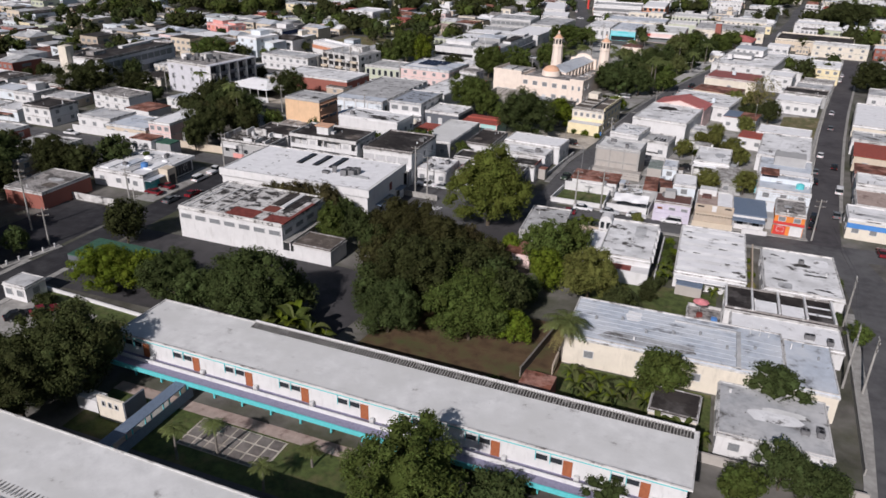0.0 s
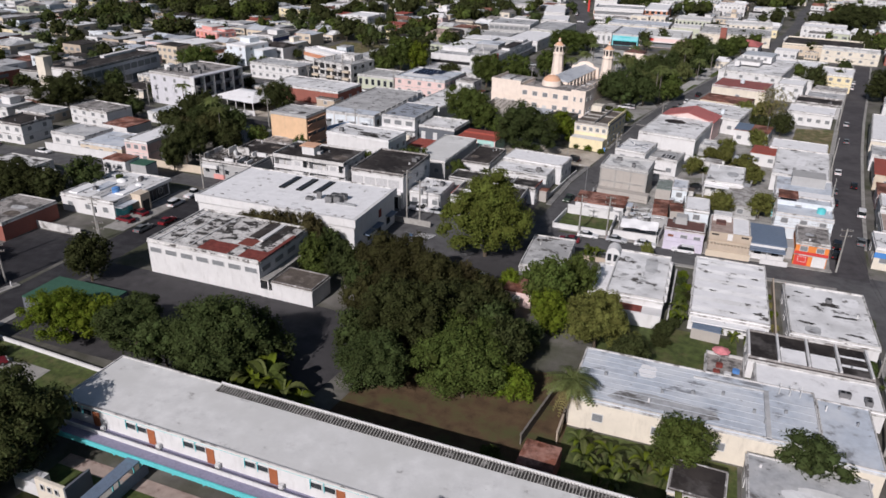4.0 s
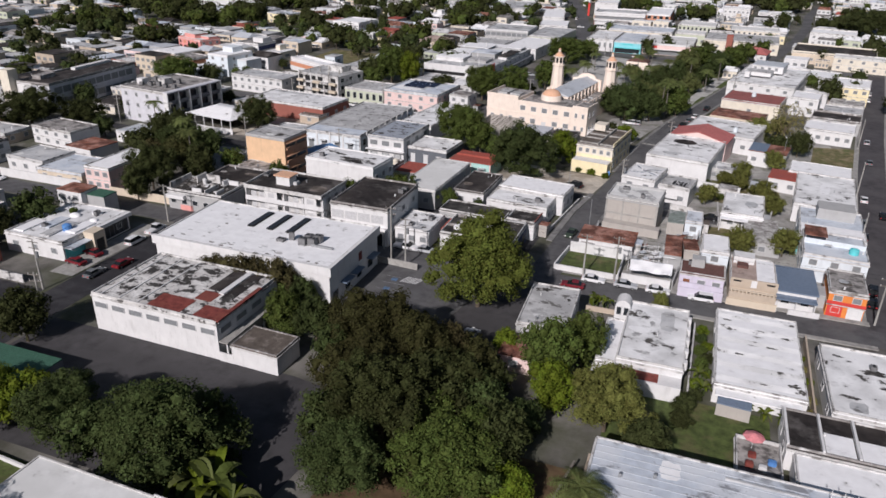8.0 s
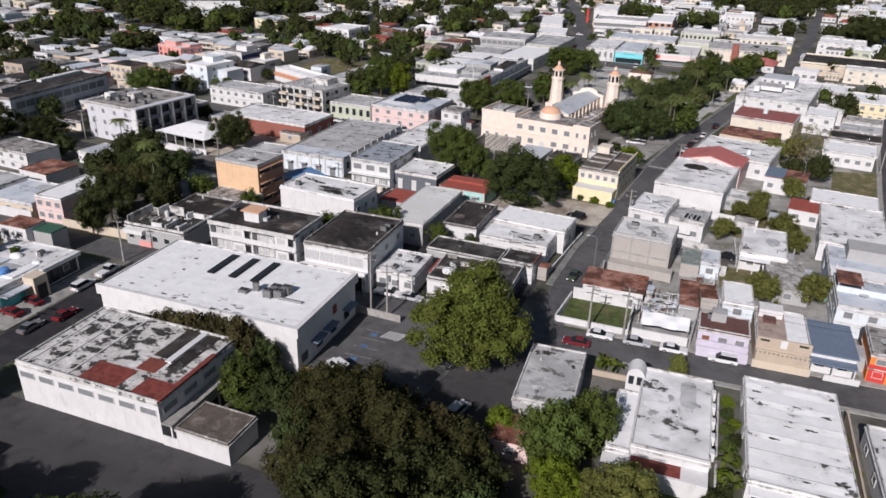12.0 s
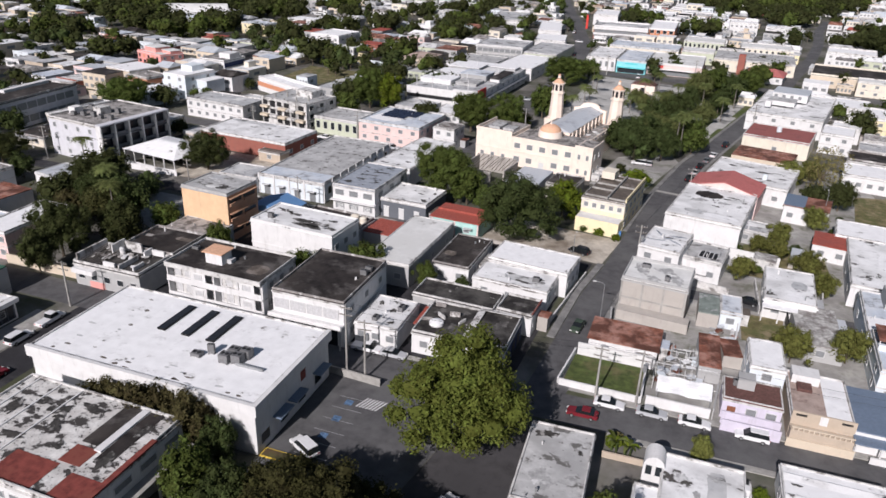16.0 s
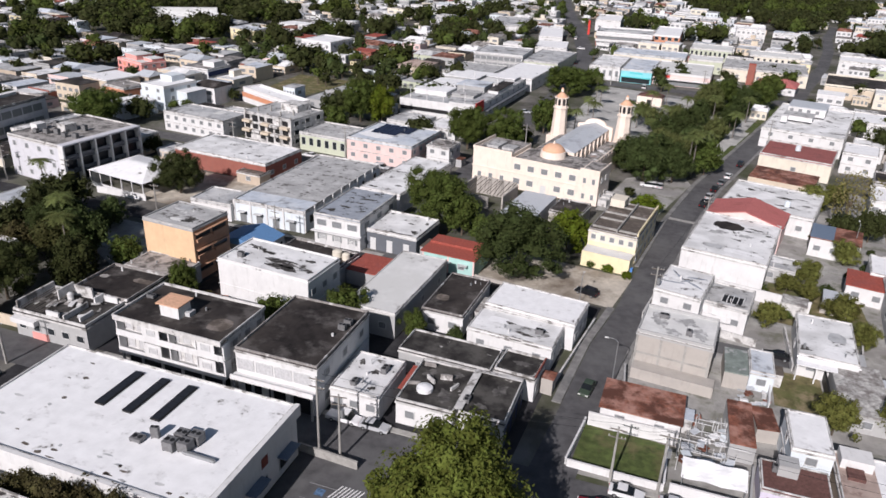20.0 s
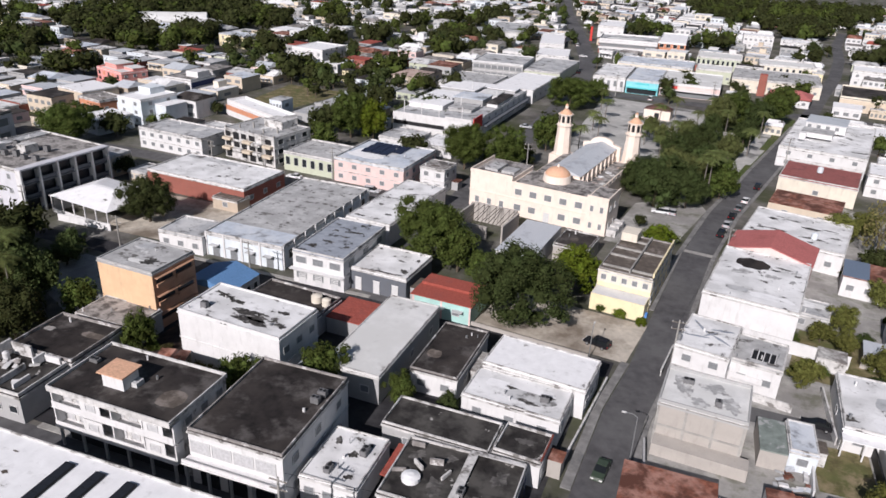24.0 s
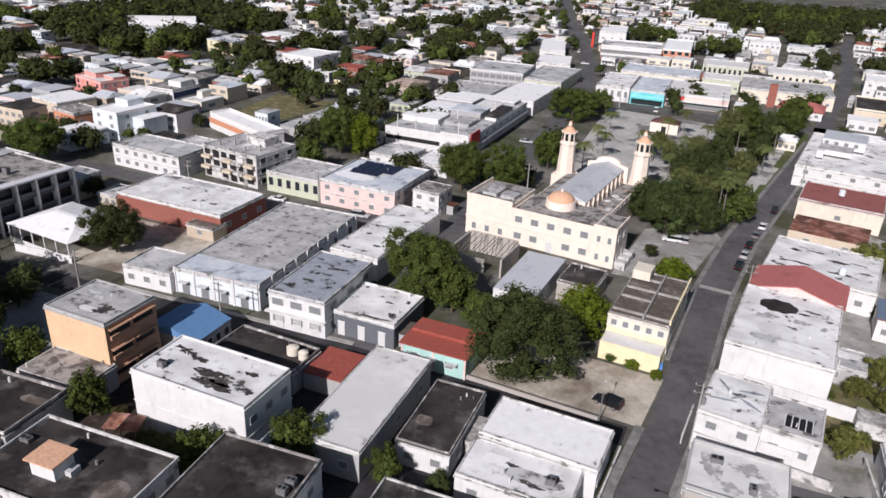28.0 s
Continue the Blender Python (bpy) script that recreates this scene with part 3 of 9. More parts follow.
bays = B("row house with black-stained roof bays between white parapets", 17.6, 120.6, 17.1, 8.5, 3.6, 0, "white", "roof_dark", 1, 0.3, 0, 0, 2)
ribbed = B("white house with a ribbed white concrete roof", 6.3, 140.0, 12.6, 23.7, 3.3, 0, "white", "roof_clean", 1, 0.2, 2, 0, 3)
oval_house = B("white house with black water stains on a flat roof", 22.0, 136.0, 13.0, 18.5, 3.5, 0, "white", "roof_white", 1, 0.3, 2, 0, 3)
white_house = B("white house with a cracked stained flat roof", -9.4, 137.9, 9.8, 18.8, 4.0, 0, "white", "roof_white", 1, 0.35, 2, 0, 3)
B("low white wing with a terrace", -15.8, 134.5, 3.0, 13.1, 3.4, 0, "white", "roof_clean", 1, 0.3, 1, 0, 2)
grey_house = B("grey weathered house with a cracked concrete roof", -27.0, 139.4, 8.3, 14.7, 4.6, 2, "grey", "roof_worn", 1, 0.25, 2, 0, 3, name="house")
store = B("large white store with a flat white roof and three dark skylights", -83.4, 141.6, 37.2, 19.9, 8.0, 0, "white", "roof_clean", 1, 0.25, 0, 0, 0, name="store_building", category="store")
ruin = B("white two-storey building with a ruined black-stained roof", -85.2, 119.1, 24.7, 16.7, 6.7, -1, "white", "roof_ruin", 2, 0.3, 7, 4, 0, name="ruined_building", category="building", bands=False, win=(2.8, 1.1), skip_low=True)
B("white shed with a brown weathered flat roof", -66.3, 113.3, 8.3, 6.1, 3.5, -2, "white", "roof_mud", 1, 0.15, 0, name="shed", category="shed")
shop_w = B("low white shop with a cluttered stained roof", -130.0, 137.5, 15.0, 18.0, 4.0, 0, "white", "roof_white", 1, 0.3, 3, 3, 0, name="shop", category="shop")
# wall_old here greys the facade in place of shade from the balcony railings
apart = B("white three-storey apartment block with balconies and a black roof", -90.4, 165.0, 19.1, 9.4, 9.5, -1, "white", "roof_dark", 3, 0.0, 0, 3, 0, wall_mat="wall_old", name="apartment_block", category="apartment block", bands=False)
gallery = B("white two-storey building with a black flat roof and an open gallery", -72.8, 168.2, 13.3, 17.1, 8.3, 0, "white", "roof_dark", 2, 0.35, 0, 3, 0, name="gallery_building", category="building")
patched = B("small white house with a patched white roof", -61.6, 167.0, 7.7, 10.0, 4.0, 0, "white", "roof_white", 1, 0.2, 3, 0, 0)
stain_house = B("white two-storey house with black stains on its flat roof", -88.4, 186.4, 19.1, 10.1, 9.3, -4.5, "white", "roof_white", 2, 0.3, 0, 3, 0, partn="white")
orange = B("orange three-storey block with a stained grey roof and dark balconies", -113.6, 193.4, 12.3, 10.0, 11.0, -4.5, "orange", "roof_worn", 3, 0.25, 0, 0, 0, name="orange_block", category="apartment block", bands=False, partn="grey", win=(3.6, 1.7), kind="plain")
B("long store with a smooth pale grey roof", -68.6, 195.3, 9.5, 23.7, 5.0, -2.5, "grey", "roof_pale", 1, 0.15, 2, 3, 0)
B("low house with a black flat roof", -57.5, 196.1, 7.7, 15.0, 4.0, -2, "white", "roof_dark", 1, 0.3, 2, 2, 0)
B("white hall with a clean white roof", -42.9, 196.9, 16.2, 8.9, 5.0, -6, "white", "roof_clean", 1, 0.2, 3, 3, 0)
low_hall = B("white lower hall with a stained roof", -44.6, 188.6, 14.6, 7.6, 4.2, -4, "white", "roof_white", 1, 0.2, 3, 2, 0)
old_house = B("old house with a blackened flat roof and white disc", -51.2, 168.2, 8.5, 10.9, 4.0, 0, "white", "roof_burnt", 1, 0.35, 2)
corner_old = B("old corner house with a black roof inside white parapets", -43.0, 168.6, 6.6, 10.8, 4.0, 0, "white", "roof_burnt", 1, 0.4, 2, 3)
B("old house with a mottled dark grey roof", -52.5, 178.0, 15.2, 6.4, 4.0, -2, "grey", "roof_burnt", 1, 0.3, 2)
corner_low = B("low house with a black roof framed in white", -41.2, 178.2, 6.4, 6.0, 4.0, -4, "white", "roof_burnt", 1, 0.4, 1, 2)
block_house = B("grey two-storey concrete block house with unfinished walls", -19.0, 194.5, 11.7, 9.5, 7.1, -5, "block", "roof_pale", 2, 0.5, 0, 0, 2, name="block_house", category="house", bands=False, partn="grey")
B("white house with a rusty corrugated roof", -22.5, 177.3, 11.1, 7.1, 3.2, -1, "white", "roof_rust", 1, 0.0, 2, 0, 2, eave=0.3)
B("tall narrow house with a white roof and pale blue front", -1.1, 174.6, 5.0, 8.6, 6.0, 1, "light_blue", "roof_clean", 2, 0.15, 1, 0, 1)
lilac_house = B("lilac-white house with a brown metal roof", -2.9, 167.0, 8.1, 5.8, 3.5, 0, "lilac", "roof_brown", 1, 0.15, 3, 0, 0, doorS=1)
tan_house = B("tan stucco house with white trim", 6.1, 168.5, 8.1, 11.7, 4.0, 0, "tan", "roof_tan", 1, 0.3, 3, 0, 0, doorS=1)
steel_house = B("white house with a steel-blue metal roof", 13.5, 168.2, 6.7, 10.7, 3.8, 0, "white", "roof_steel_blue", 1, 0.0, 2, 0, 0, eave=0.3, kind="plain")
corner_shop = B("orange and red corner shop with a grey roof", 22.0, 168.0, 6.1, 9.6, 5.0, -3, "shop_orange", "roof_concrete", 2, 0.3, 2, 2, 0, name="corner_shop", category="shop")
plain_house = B("white house with a plain white roof", 4.9, 206.2, 8.9, 14.8, 4.0, -3, "white", "roof_white", 1, 0.2, 2, 0, 1)
B("white row of houses with flat white roofs", 24.0, 222.6, 13.4, 26.0, 4.5, -6, "white", "roof_white", 1, 0.3, 3, 0, 3)
blue_house = B("pale blue house with a white roof", 22.6, 198.4, 12.7, 16.9, 5.0, -4, "light_blue", "roof_blue_grey", 1, 0.3, 3, 0, 2)
blue_house2 = B("pale blue two-storey house with roof terraces", 21.4, 183.5, 11.5, 13.0, 5.5, -3, "light_blue", "roof_blue_grey", 2, 0.4, 3, 0, 2)
ring_hall = B("white hall with a large dark ring stain on its flat roof", -10.0, 240.0, 16.4, 24.1, 6.5, -10, "white", "roof_white", 2, 0.3, 0, 0, 3, bands=False)
cross_house = B("white two-storey house with crossed dark marks on the roof", -18.8, 212.1, 8.2, 11.6, 7.0, -11, "white", "roof_white", 2, 0.2, 2, 0, 2)
pink_white = B("pale pink-white house with a grey roof", -10.6, 213.5, 7.6, 8.9, 5.0, -10, "white", "roof_worn", 1, 0.3, 2, 0, 0)
yellow_house = B("yellow two-storey house with an unfinished roof", -32.9, 239.2, 10.3, 19.4, 7.0, -8, "yellow", "roof_mud", 2, 0.3, 0, 5, 0, name="yellow_house")
B("shed with a long clean white roof", -56.4, 246.0, 8.4, 19.6, 4.0, -6.5, "white", "roof_metal", 1, 0.0, 0)
cottage = B("teal cottage with a red metal roof", -64.3, 215.6, 11.6, 8.6, 4.0, -4, "teal", "roof_red", 1, 0.0, 2, 0, 0, eave=0.3)
grey_two = B("pale two-storey house with dark patches on a blue-grey roof", -90.4, 222.4, 11.2, 18.3, 7.0, -2, "white", "roof_slate_blue", 2, 0.3, 3, 3, 0, win=(2.4, 1.5))
slate_house = B("dark slate house with a white roof", -78.6, 221.1, 12.3, 11.7, 4.5, -4.5, "slate", "roof_white", 1, 0.35, 0, 0, 0)
long_white = B("long house with a wide white roof", -90.0, 251.9, 11.2, 29.0, 5.0, -6, "white", "roof_white", 1, 0.2, 2, 2)
long_shop = B("long shop building with a pale blue-grey roof", -109.7, 236.7, 18.7, 39.3, 5.0, -1.5, "light_blue", "roof_worn", 1, 0.35, 0, 6, win=(1.8, 2.0), kind="plain")
B("small white house with a turret", -125.0, 220.5, 11.0, 9.0, 4.0, 0, "white", "roof_grey", 1, 0.3, 3)
B("low house with a dark roof and a pale tank", -89.1, 201.2, 15.2, 7.4, 4.0, -6, "grey", "roof_dark", 1, 0.4, 2)
B("lean-to with a red metal roof", -77.9, 202.8, 6.6, 8.0, 3.2, -3, "grey", "roof_red", 1, 0.0, 0, name="lean_to", category="shed")
B("red brick warehouse with a wide white roof", -141.7, 252.1, 31.0, 16.4, 5.0, -5, "brick_red", "roof_white", 1, 0.3, 0, 3)
hotel = B("pale lilac-grey three-storey hotel block with white fins and roof plant", -178.8, 231.1, 19.5, 24.0, 10.8, -8, "lilac_grey", "roof_concrete", 3, 0.4, 4, 0, 0, win=(1.3, 1.4), name="hotel", category="apartment block", bands=False)
grey_school = B("long grey school block with window bands and a dark roof", -226.5, 239.4, 14.0, 44.0, 9.0, 3, "lilac_grey", "roof_dark", 2, 0.6, 0, 0, 0, name="large_building", category="building", bands=False)
B("low grey wing with a dark roof beside the school block", -242.5, 232.0, 16.0, 26.0, 6.5, 3, "grey", "roof_dark", 2, 0.5, 3, 0, kind="plain", name="large_building", category="building")
ruin3 = B("ruined three-storey house with open balconies", -145.2, 282.6, 19.5, 15.5, 8.6, -11, "white", "roof_worn", 3, 0.3, 0, 3, kind="plain", win=(2.2, 1.7), wall_mat="wall_old")
B("green and cream house with an arcade", -125.6, 280.0, 16.6, 14.2, 5.2, -5, "green", "roof_worn", 1, 0.4, 6, 2, kind="plain", win=(1.5, 2.4))
pink_solar = B("pink house with dark panels on the roof", -106.0, 280.8, 21.3, 20.5, 6.5, -4.5, "pink", "roof_blue_grey", 2, 0.4, 5, 5)
B("grey-white two-storey house beside the street", -171.4, 278.0, 24.5, 12.1, 6.0, -6, "white", "roof_grey", 2, 0.4, 7, 2)
deck = B("long low commercial deck with open parking floors", -107.4, 357.0, 29.0, 60.0, 6.0, -4, "white", "roof_grey", 2, 0.3, 0, 9, name="commercial_building", category="building", partn="white", bands=False)
aqua_shop = B("aqua shop with a pale blue roof and green awnings", -49.4, 450.6, 14.0, 34.0, 5.8, -2, "aqua", "roof_blue_grey", 1, 0.4, 0, 0, name="shop", category="shop")
B("white corner building with a tall shop front", -64.2, 452.0, 14.4, 34.0, 6.0, -2, "white", "roof_white", 1, 0.4, 5, 3, win=(1.4, 2.6), kind="far")
pink_row = B("pale pink shop row with a white fascia and a pale roof", -29.4, 453.4, 25.3, 33.4, 5.4, -2, "pink", "roof_pale", 1, 0.4, 0, 0, name="shop", category="shop", partn="white")
B("pale green arcaded building", -18.0, 529.0, 22.0, 20.0, 6.2, -3, "green", "roof_pale", 1, 0.4, 9, 0, win=(1.3, 3.0), kind="plain")
B("cream house with a maroon sheet roof", 10.0, 321.8, 19.8, 17.4, 5.6, -12, "cream", "roof_maroon", 1, 0.3, 1, 0, 3, kind="far")
stepped = B("white multi-level house with stepped flat roofs", 17.2, 366.0, 25.0, 46.0, 6.2, -12, "white", "roof_white", 2, 0.4, 4, 0, 5)
wide_white = B("white house with a wide stained roof", 0.1, 274.6, 21.2, 20.0, 5.0, -13, "white", "roof_white", 1, 0.3, 4, 0, 3)
B("low shed with a rusty brown roof", 4.6, 299.6, 16.8, 12.3, 4.0, -13, "sand", "roof_rust", 1, 0.0, 2)
B("low house with a grey flat roof", -173.0, 170.9, 13.2, 10.4, 4.0, -3, "white", "roof_grey", 1, 0.3, 3)
B("low house with a pale blue roof", -158.6, 168.9, 14.5, 12.5, 3.5, 0, "sand", "roof_blue_grey", 1, 0.3, 3)
B("white house with a pink shop front", -146.2, 171.0, 7.5, 16.5, 6.0, 0, "pink", "roof_clean", 2, 0.3, 3, 0)
B("white house with stepped mottled roofs", -186.0, 192.0, 16.5, 9.8, 5.0, -6, "white", "roof_concrete", 2, 0.3, 4)
B("house with red sheet roofs", -168.2, 183.7, 10.0, 9.5, 4.0, -6, "white", "roof_rust", 1, 0.0, 2)
B("low house with a black flat roof behind a parapet", -113.4, 174.3, 11.9, 10.4, 5.0, 0, "grey", "roof_dark", 1, 0.5, 2, 1)
derelict = B("derelict house with a broken grey roof", -115.5, 164.6, 15.0, 8.6, 4.6, 0, "grey", "roof_burnt", 1, 0.5, 5, kind="plain")
B("low concrete slab roof beside the orange block", -113.4, 185.1, 12.0, 7.0, 4.0, -2, "grey", "roof_concrete", 1, 0.15, 0)
B("low white house with a blackened roof", -165.3, 140.8, 14.0, 11.0, 4.0, 0, "white", "roof_stained", 1, 0.2, 3)
B("low brick workshop with a weathered concrete roof", -140.1, 117.5, 11.0, 14.0, 4.0, 0, "brick_red", "roof_concrete", 1, 0.2, 0, 0)
B("narrow two-storey house with a rusty sheet roof", -139.5, 150.0, 7.0, 5.0, 6.2, 0, "white", "roof_rust", 2, 0.0, 2)
B("shed with a green sheet roof", -133.6, 151.0, 5.0, 4.0, 5.4, 0, "grey", "roof_green", 1, 0.0, 0, name="shed", category="shed")
B("shed with rust-red sheet roofing", -9.0, 177.8, 3.4, 10.4, 3.0, 2, "grey", "roof_rust", 1, 0.0, 0, name="shed", category="shed")
B("broken shed with loose rusty sheets", -5.6, 181.0, 3.0, 5.4, 2.4, 8, "block", "roof_rust", 1, 0.0, 0, name="shed", category="shed")
B("low shed with a streaked grey sheet roof", -9.4, 194.5, 3.6, 7.6, 3.0, 0, "block", "roof_grey_green", 1, 0.0, 0, name="shed", category="shed")
B("small house with a pale blue-grey roof", -5.6, 195.0, 3.6, 7.0, 3.4, 0, "light_blue", "roof_blue_grey", 1, 0.2, 1)
B("low house with a streaked grey sheet roof", 8.6, 193.4, 7.2, 14.6, 3.0, 0, "grey", "roof_streaked", 1, 0.0, 1)
pink_arch = B("pink two-level house with arches and open terraces", -252.6, 343.4, 19.0, 11.5, 5.6, -19, "pink_bright", "roof_pale", 2, 0.5, 0, 3, 0, kind="far", partn="pink_bright")
blue_steps = B("pale blue-white stepped three-storey house", -203.6, 300.6, 11.5, 15.0, 8.5, -10, "light_blue", "roof_clean", 3, 0.4, 2, 2, kind="far", bands=False, partn="white")
B("low pale blue house with a white sheet roof", -207.4, 284.4, 11.0, 13.0, 4.8, -14, "light_blue", "roof_clean", 1, 0.1, 3, 2, kind="far")
blue_glass = B("white two-storey house with dark blue glazed galleries", -218.4, 342.6, 13.4, 14.0, 6.2, -5, "white", "roof_concrete", 2, 0.5, 3, 0, kind="far", partn="white")
B("low orange house with a grey roof", -225.4, 302.4, 12.2, 9.6, 5.0, -14, "terracotta", "roof_concrete", 1, 0.4, 3, 2, kind="far")
B("house with a wide white sheet roof", -243.4, 315.0, 15.8, 14.5, 4.6, -14, "sand", "roof_clean", 1, 0.1, 3, 2, kind="far")
B("long white house with a red band along its roof edge", -168.6, 315.6, 33.0, 7.6, 4.6, -26, "white", "roof_clean", 1, 0.9, 0, 0, partn="white", name="house")
red_edge = root("painted_wall", "long low wall painted red and white", "wall", -170.4, 311.6, 0, -26)
part("wall", box(-16.5, -0.12, 0, 16.5, 0.12, 2.0), "wall_white", red_edge)
part("red_band", box(-16.5, -0.15, 2.003, 16.5, 0.15, 3.6), "wall_terracotta", red_edge, "red painted upper band")
arched_hall = B("long arched hall with a pale roof among trees", -340.0, 486.0, 40.0, 22.0, 4.5, 34, "white", "roof_pale", 1, 0.0, 4, 3, name="hall", category="hall", kind="far")
green_commercial = B("grey-green two-storey commercial building with white window bands", -117.0, 447.4, 24.4, 25.0, 7.0, 1, "grey", "roof_grey", 2, 0.4, 0, 0, name="commercial_building", category="building", partn="white")
B("low pale green shed roof beside the far road", -95.2, 455.6, 18.4, 38.0, 5.0, -4, "green", "roof_grey", 1, 0.3, 5, 0, name="shed", category="shed", kind="far")
B("low hall with a long clean white roof", -96.6, 409.6, 17.6, 36.0, 5.2, -5, "white", "roof_clean", 1, 0.3, 2, 5, name="hall", category="hall", kind="far")
B("low hall with a pale patched roof", -118.6, 404.0, 22.0, 26.0, 5.0, -4, "white", "roof_worn", 1, 0.3, 3, 0, name="hall", category="hall", kind="far")
B("white shed with a clean sheet roof beside the far road", -102.4, 496.0, 17.0, 25.0, 5.0, 8, "white", "roof_clean", 1, 0.2, 3, 2, name="shed", category="shed", kind="far")
B("white shed with a pale sheet roof beside the far road", -113.0, 545.0, 14.0, 42.0, 5.0, 10, "white", "roof_clean", 1, 0.2, 3, 4, name="shed", category="shed", kind="far")
tan_hip = B("tan house with a brown hipped roof", -147.0, 404.6, 13.0, 15.0, 4.4, -6, "sand", "roof_tan", 1, 0.0, 3, 2, kind="far", eave=0.4)
B("white two-storey house with open balconies", -206.6, 428.0, 18.0, 20.0, 7.6, -8, "white", "roof_clean", 2, 0.4, 4, 3, kind="far", partn="white")
B("red house with a red sheet roof", -183.0, 424.0, 12.0, 9.0, 4.8, -8, "brick_red", "roof_red", 1, 0.0, 3, 2, kind="far")
B("house with a pale yellow side wall and a blue-white roof", -266.0, 447.0, 18.0, 12.0, 6.5, -10, "yellow", "roof_blue_grey", 2, 0.2, 3, 2, kind="far")
bands_shop = B("wide pale shop building with long white parapets", -69.4, 556.0, 33.0, 26.0, 7.4, 3, "brick_red", "roof_grey", 2, 0.9, 0, 0, name="shop", category="shop", partn="white")
B("red and white shop building with open galleries", -44.6, 574.0, 15.4, 44.0, 7.4, 0, "terracotta", "roof_clean", 2, 0.6, 4, 0, name="shop", category="shop", partn="white", win=(2.4, 2.0), kind="plain")
B("white shop with red panels and dark roof panels", -88.6, 628.0, 17.0, 36.0, 7.0, 4, "white", "roof_clean", 1, 0.5, 3, 0, name="shop", category="shop", kind="far")
B("thin red advertising pylon beside the far road", -96.6, 588.0, 1.4, 2.4, 9.0, 4, "shop_red", "roof_red", 1, 0.0, 0, name="pylon", category="pylon")
B("pale cream shop with a blue-grey roof", -48, 489.0, 36.0, 22.0, 6.0, -2, "cream", "roof_blue_grey", 1, 0.5, 8, 0, name="shop", category="shop", kind="far")
B("low pale green shop behind the row", -20.4, 486.6, 16.4, 15.0, 6.2, -2, "green", "roof_pale", 1, 0.4, 6, 0, name="shop", category="shop", kind="far")
B("slim red sign tower on a pale building", 0.6, 460.2, 3.2, 3.2, 9.6, -4, "brick_red", "roof_red", 1, 0.0, 0, name="sign_tower", category="tower")
B("long pale building with a wide weathered roof", 7.4, 479.0, 38.0, 30.0, 6.0, -3, "cream", "roof_worn", 1, 0.4, 8, 0, name="commercial_building", category="building", kind="far")
B("cream arcade building with tall openings", 15.0, 521.0, 27.0, 18.0, 6.2, 0, "cream", "roof_pale", 1, 0.5, 9, 0, name="commercial_building", category="building", kind="plain", win=(1.3, 3.0))
B("small yellow corner house", 29.6, 512.6, 5.0, 9.0, 5.0, -10, "yellow", "roof_grey", 1, 0.3, 2, 0, kind="far")
B("white block with a grid of openings", 5.0, 622.0, 18.0, 14.0, 8.0, 0, "white", "roof_clean", 2, 0.4, 6, 0, kind="far", name="commercial_building", category="building")
B("white stepped house before the wood", 33.0, 618.0, 15.0, 14.0, 6.4, -8, "white", "roof_clean", 2, 0.5, 4, 0, kind="far")
red_hip = B("low corner shop with a red hipped roof", 11.8, 449.2, 17.0, 15.0, 3.6, -10, "white", "roof_red", 1, 0.0, 4, 0, 2, name="shop", category="shop", eave=0.5, kind="far")
B("white warehouse beside the far road", -146.5, 573.0, 22.0, 50.0, 6.0, 8, "white", "roof_grey", 1, 0.4, 5, 4, name="warehouse", category="warehouse", kind="far")
blue_band = B("white corner shop with a blue band and a pale roof", 41.0, 171.3, 14.0, 9.2, 4.6, -4, "cream", "roof_white", 1, 0.3, 4, 0, 2, partn="white", name="shop", category="shop")
B("low house with a tan roof", 43.4, 184.5, 12.0, 12.0, 4.0, -6, "cream", "roof_tan", 1, 0.3, 2, 0, 3)
B("white house with stepped roofs", 44.6, 197.5, 11.0, 9.6, 4.8, -7, "white", "roof_white", 1, 0.3, 2, 0, 3)
B("house with a rust-red sheet roof", 45.0, 209.5, 9.0, 9.0, 4.2, -7, "pink", "roof_rust", 1, 0.0, 2, 0, 3, eave=0.3)
B("pale house with a red roof", 48.6, 228.0, 12.0, 15.0, 4.6, -8, "sand", "roof_red", 1, 0.0, 2, 0, 3, eave=0.3)
B("white house with a long grey roof", 50.0, 244.0, 12.0, 11.0, 4.6, -8, "white", "roof_grey", 1, 0.3, 2, 0, 3)
B("long white building beside the street", 54.6, 272.0, 13.0, 36.0, 5.2, -9, "cream", "roof_clean", 1, 0.3, 3, 0, 6, kind="far")
B("pale house with a grey roof by the street end", 66.0, 318.0, 14.0, 14.0, 4.5, -10, "white", "roof_grey", 1, 0.3, 3, 0, 3, kind="far")
# between the two streets
B("white house with a long covered terrace and a pale roof", 32.4, 292.0, 14.0, 12.0, 4.5, -9, "white", "roof_clean", 1, 0.3, 5, 0, 0, kind="far", eave=0.4)
B("long house with a dark flat roof", 36.0, 307.5, 15.0, 11.0, 4.5, -10, "grey", "roof_dark", 1, 0.5, 3, 0, 0, kind="far")
B("low house with grey sheet roofs", 40.0, 322.5, 12.5, 11.0, 4.0, -10, "white", "roof_grey", 1, 0.3, 3, 0, 0, kind="far")
B("low grey house with a streaked roof", 43.0, 336.0, 11.5, 9.0, 4.0, -10, "grey", "roof_streaked", 1, 0.2, 3, 0, 0, kind="far")
B("pale yellow two-storey house with a white roof", 47.4, 360.5, 12.5, 18.0, 7.0, -10, "yellow", "roof_clean", 2, 0.5, 4, 0, 0, kind="far")
B("tall white house with plain side walls", 28.2, 330.5, 9.5, 13.0, 6.4, -11, "white", "roof_clean", 2, 0.3, 2, 0, 1, kind="far")
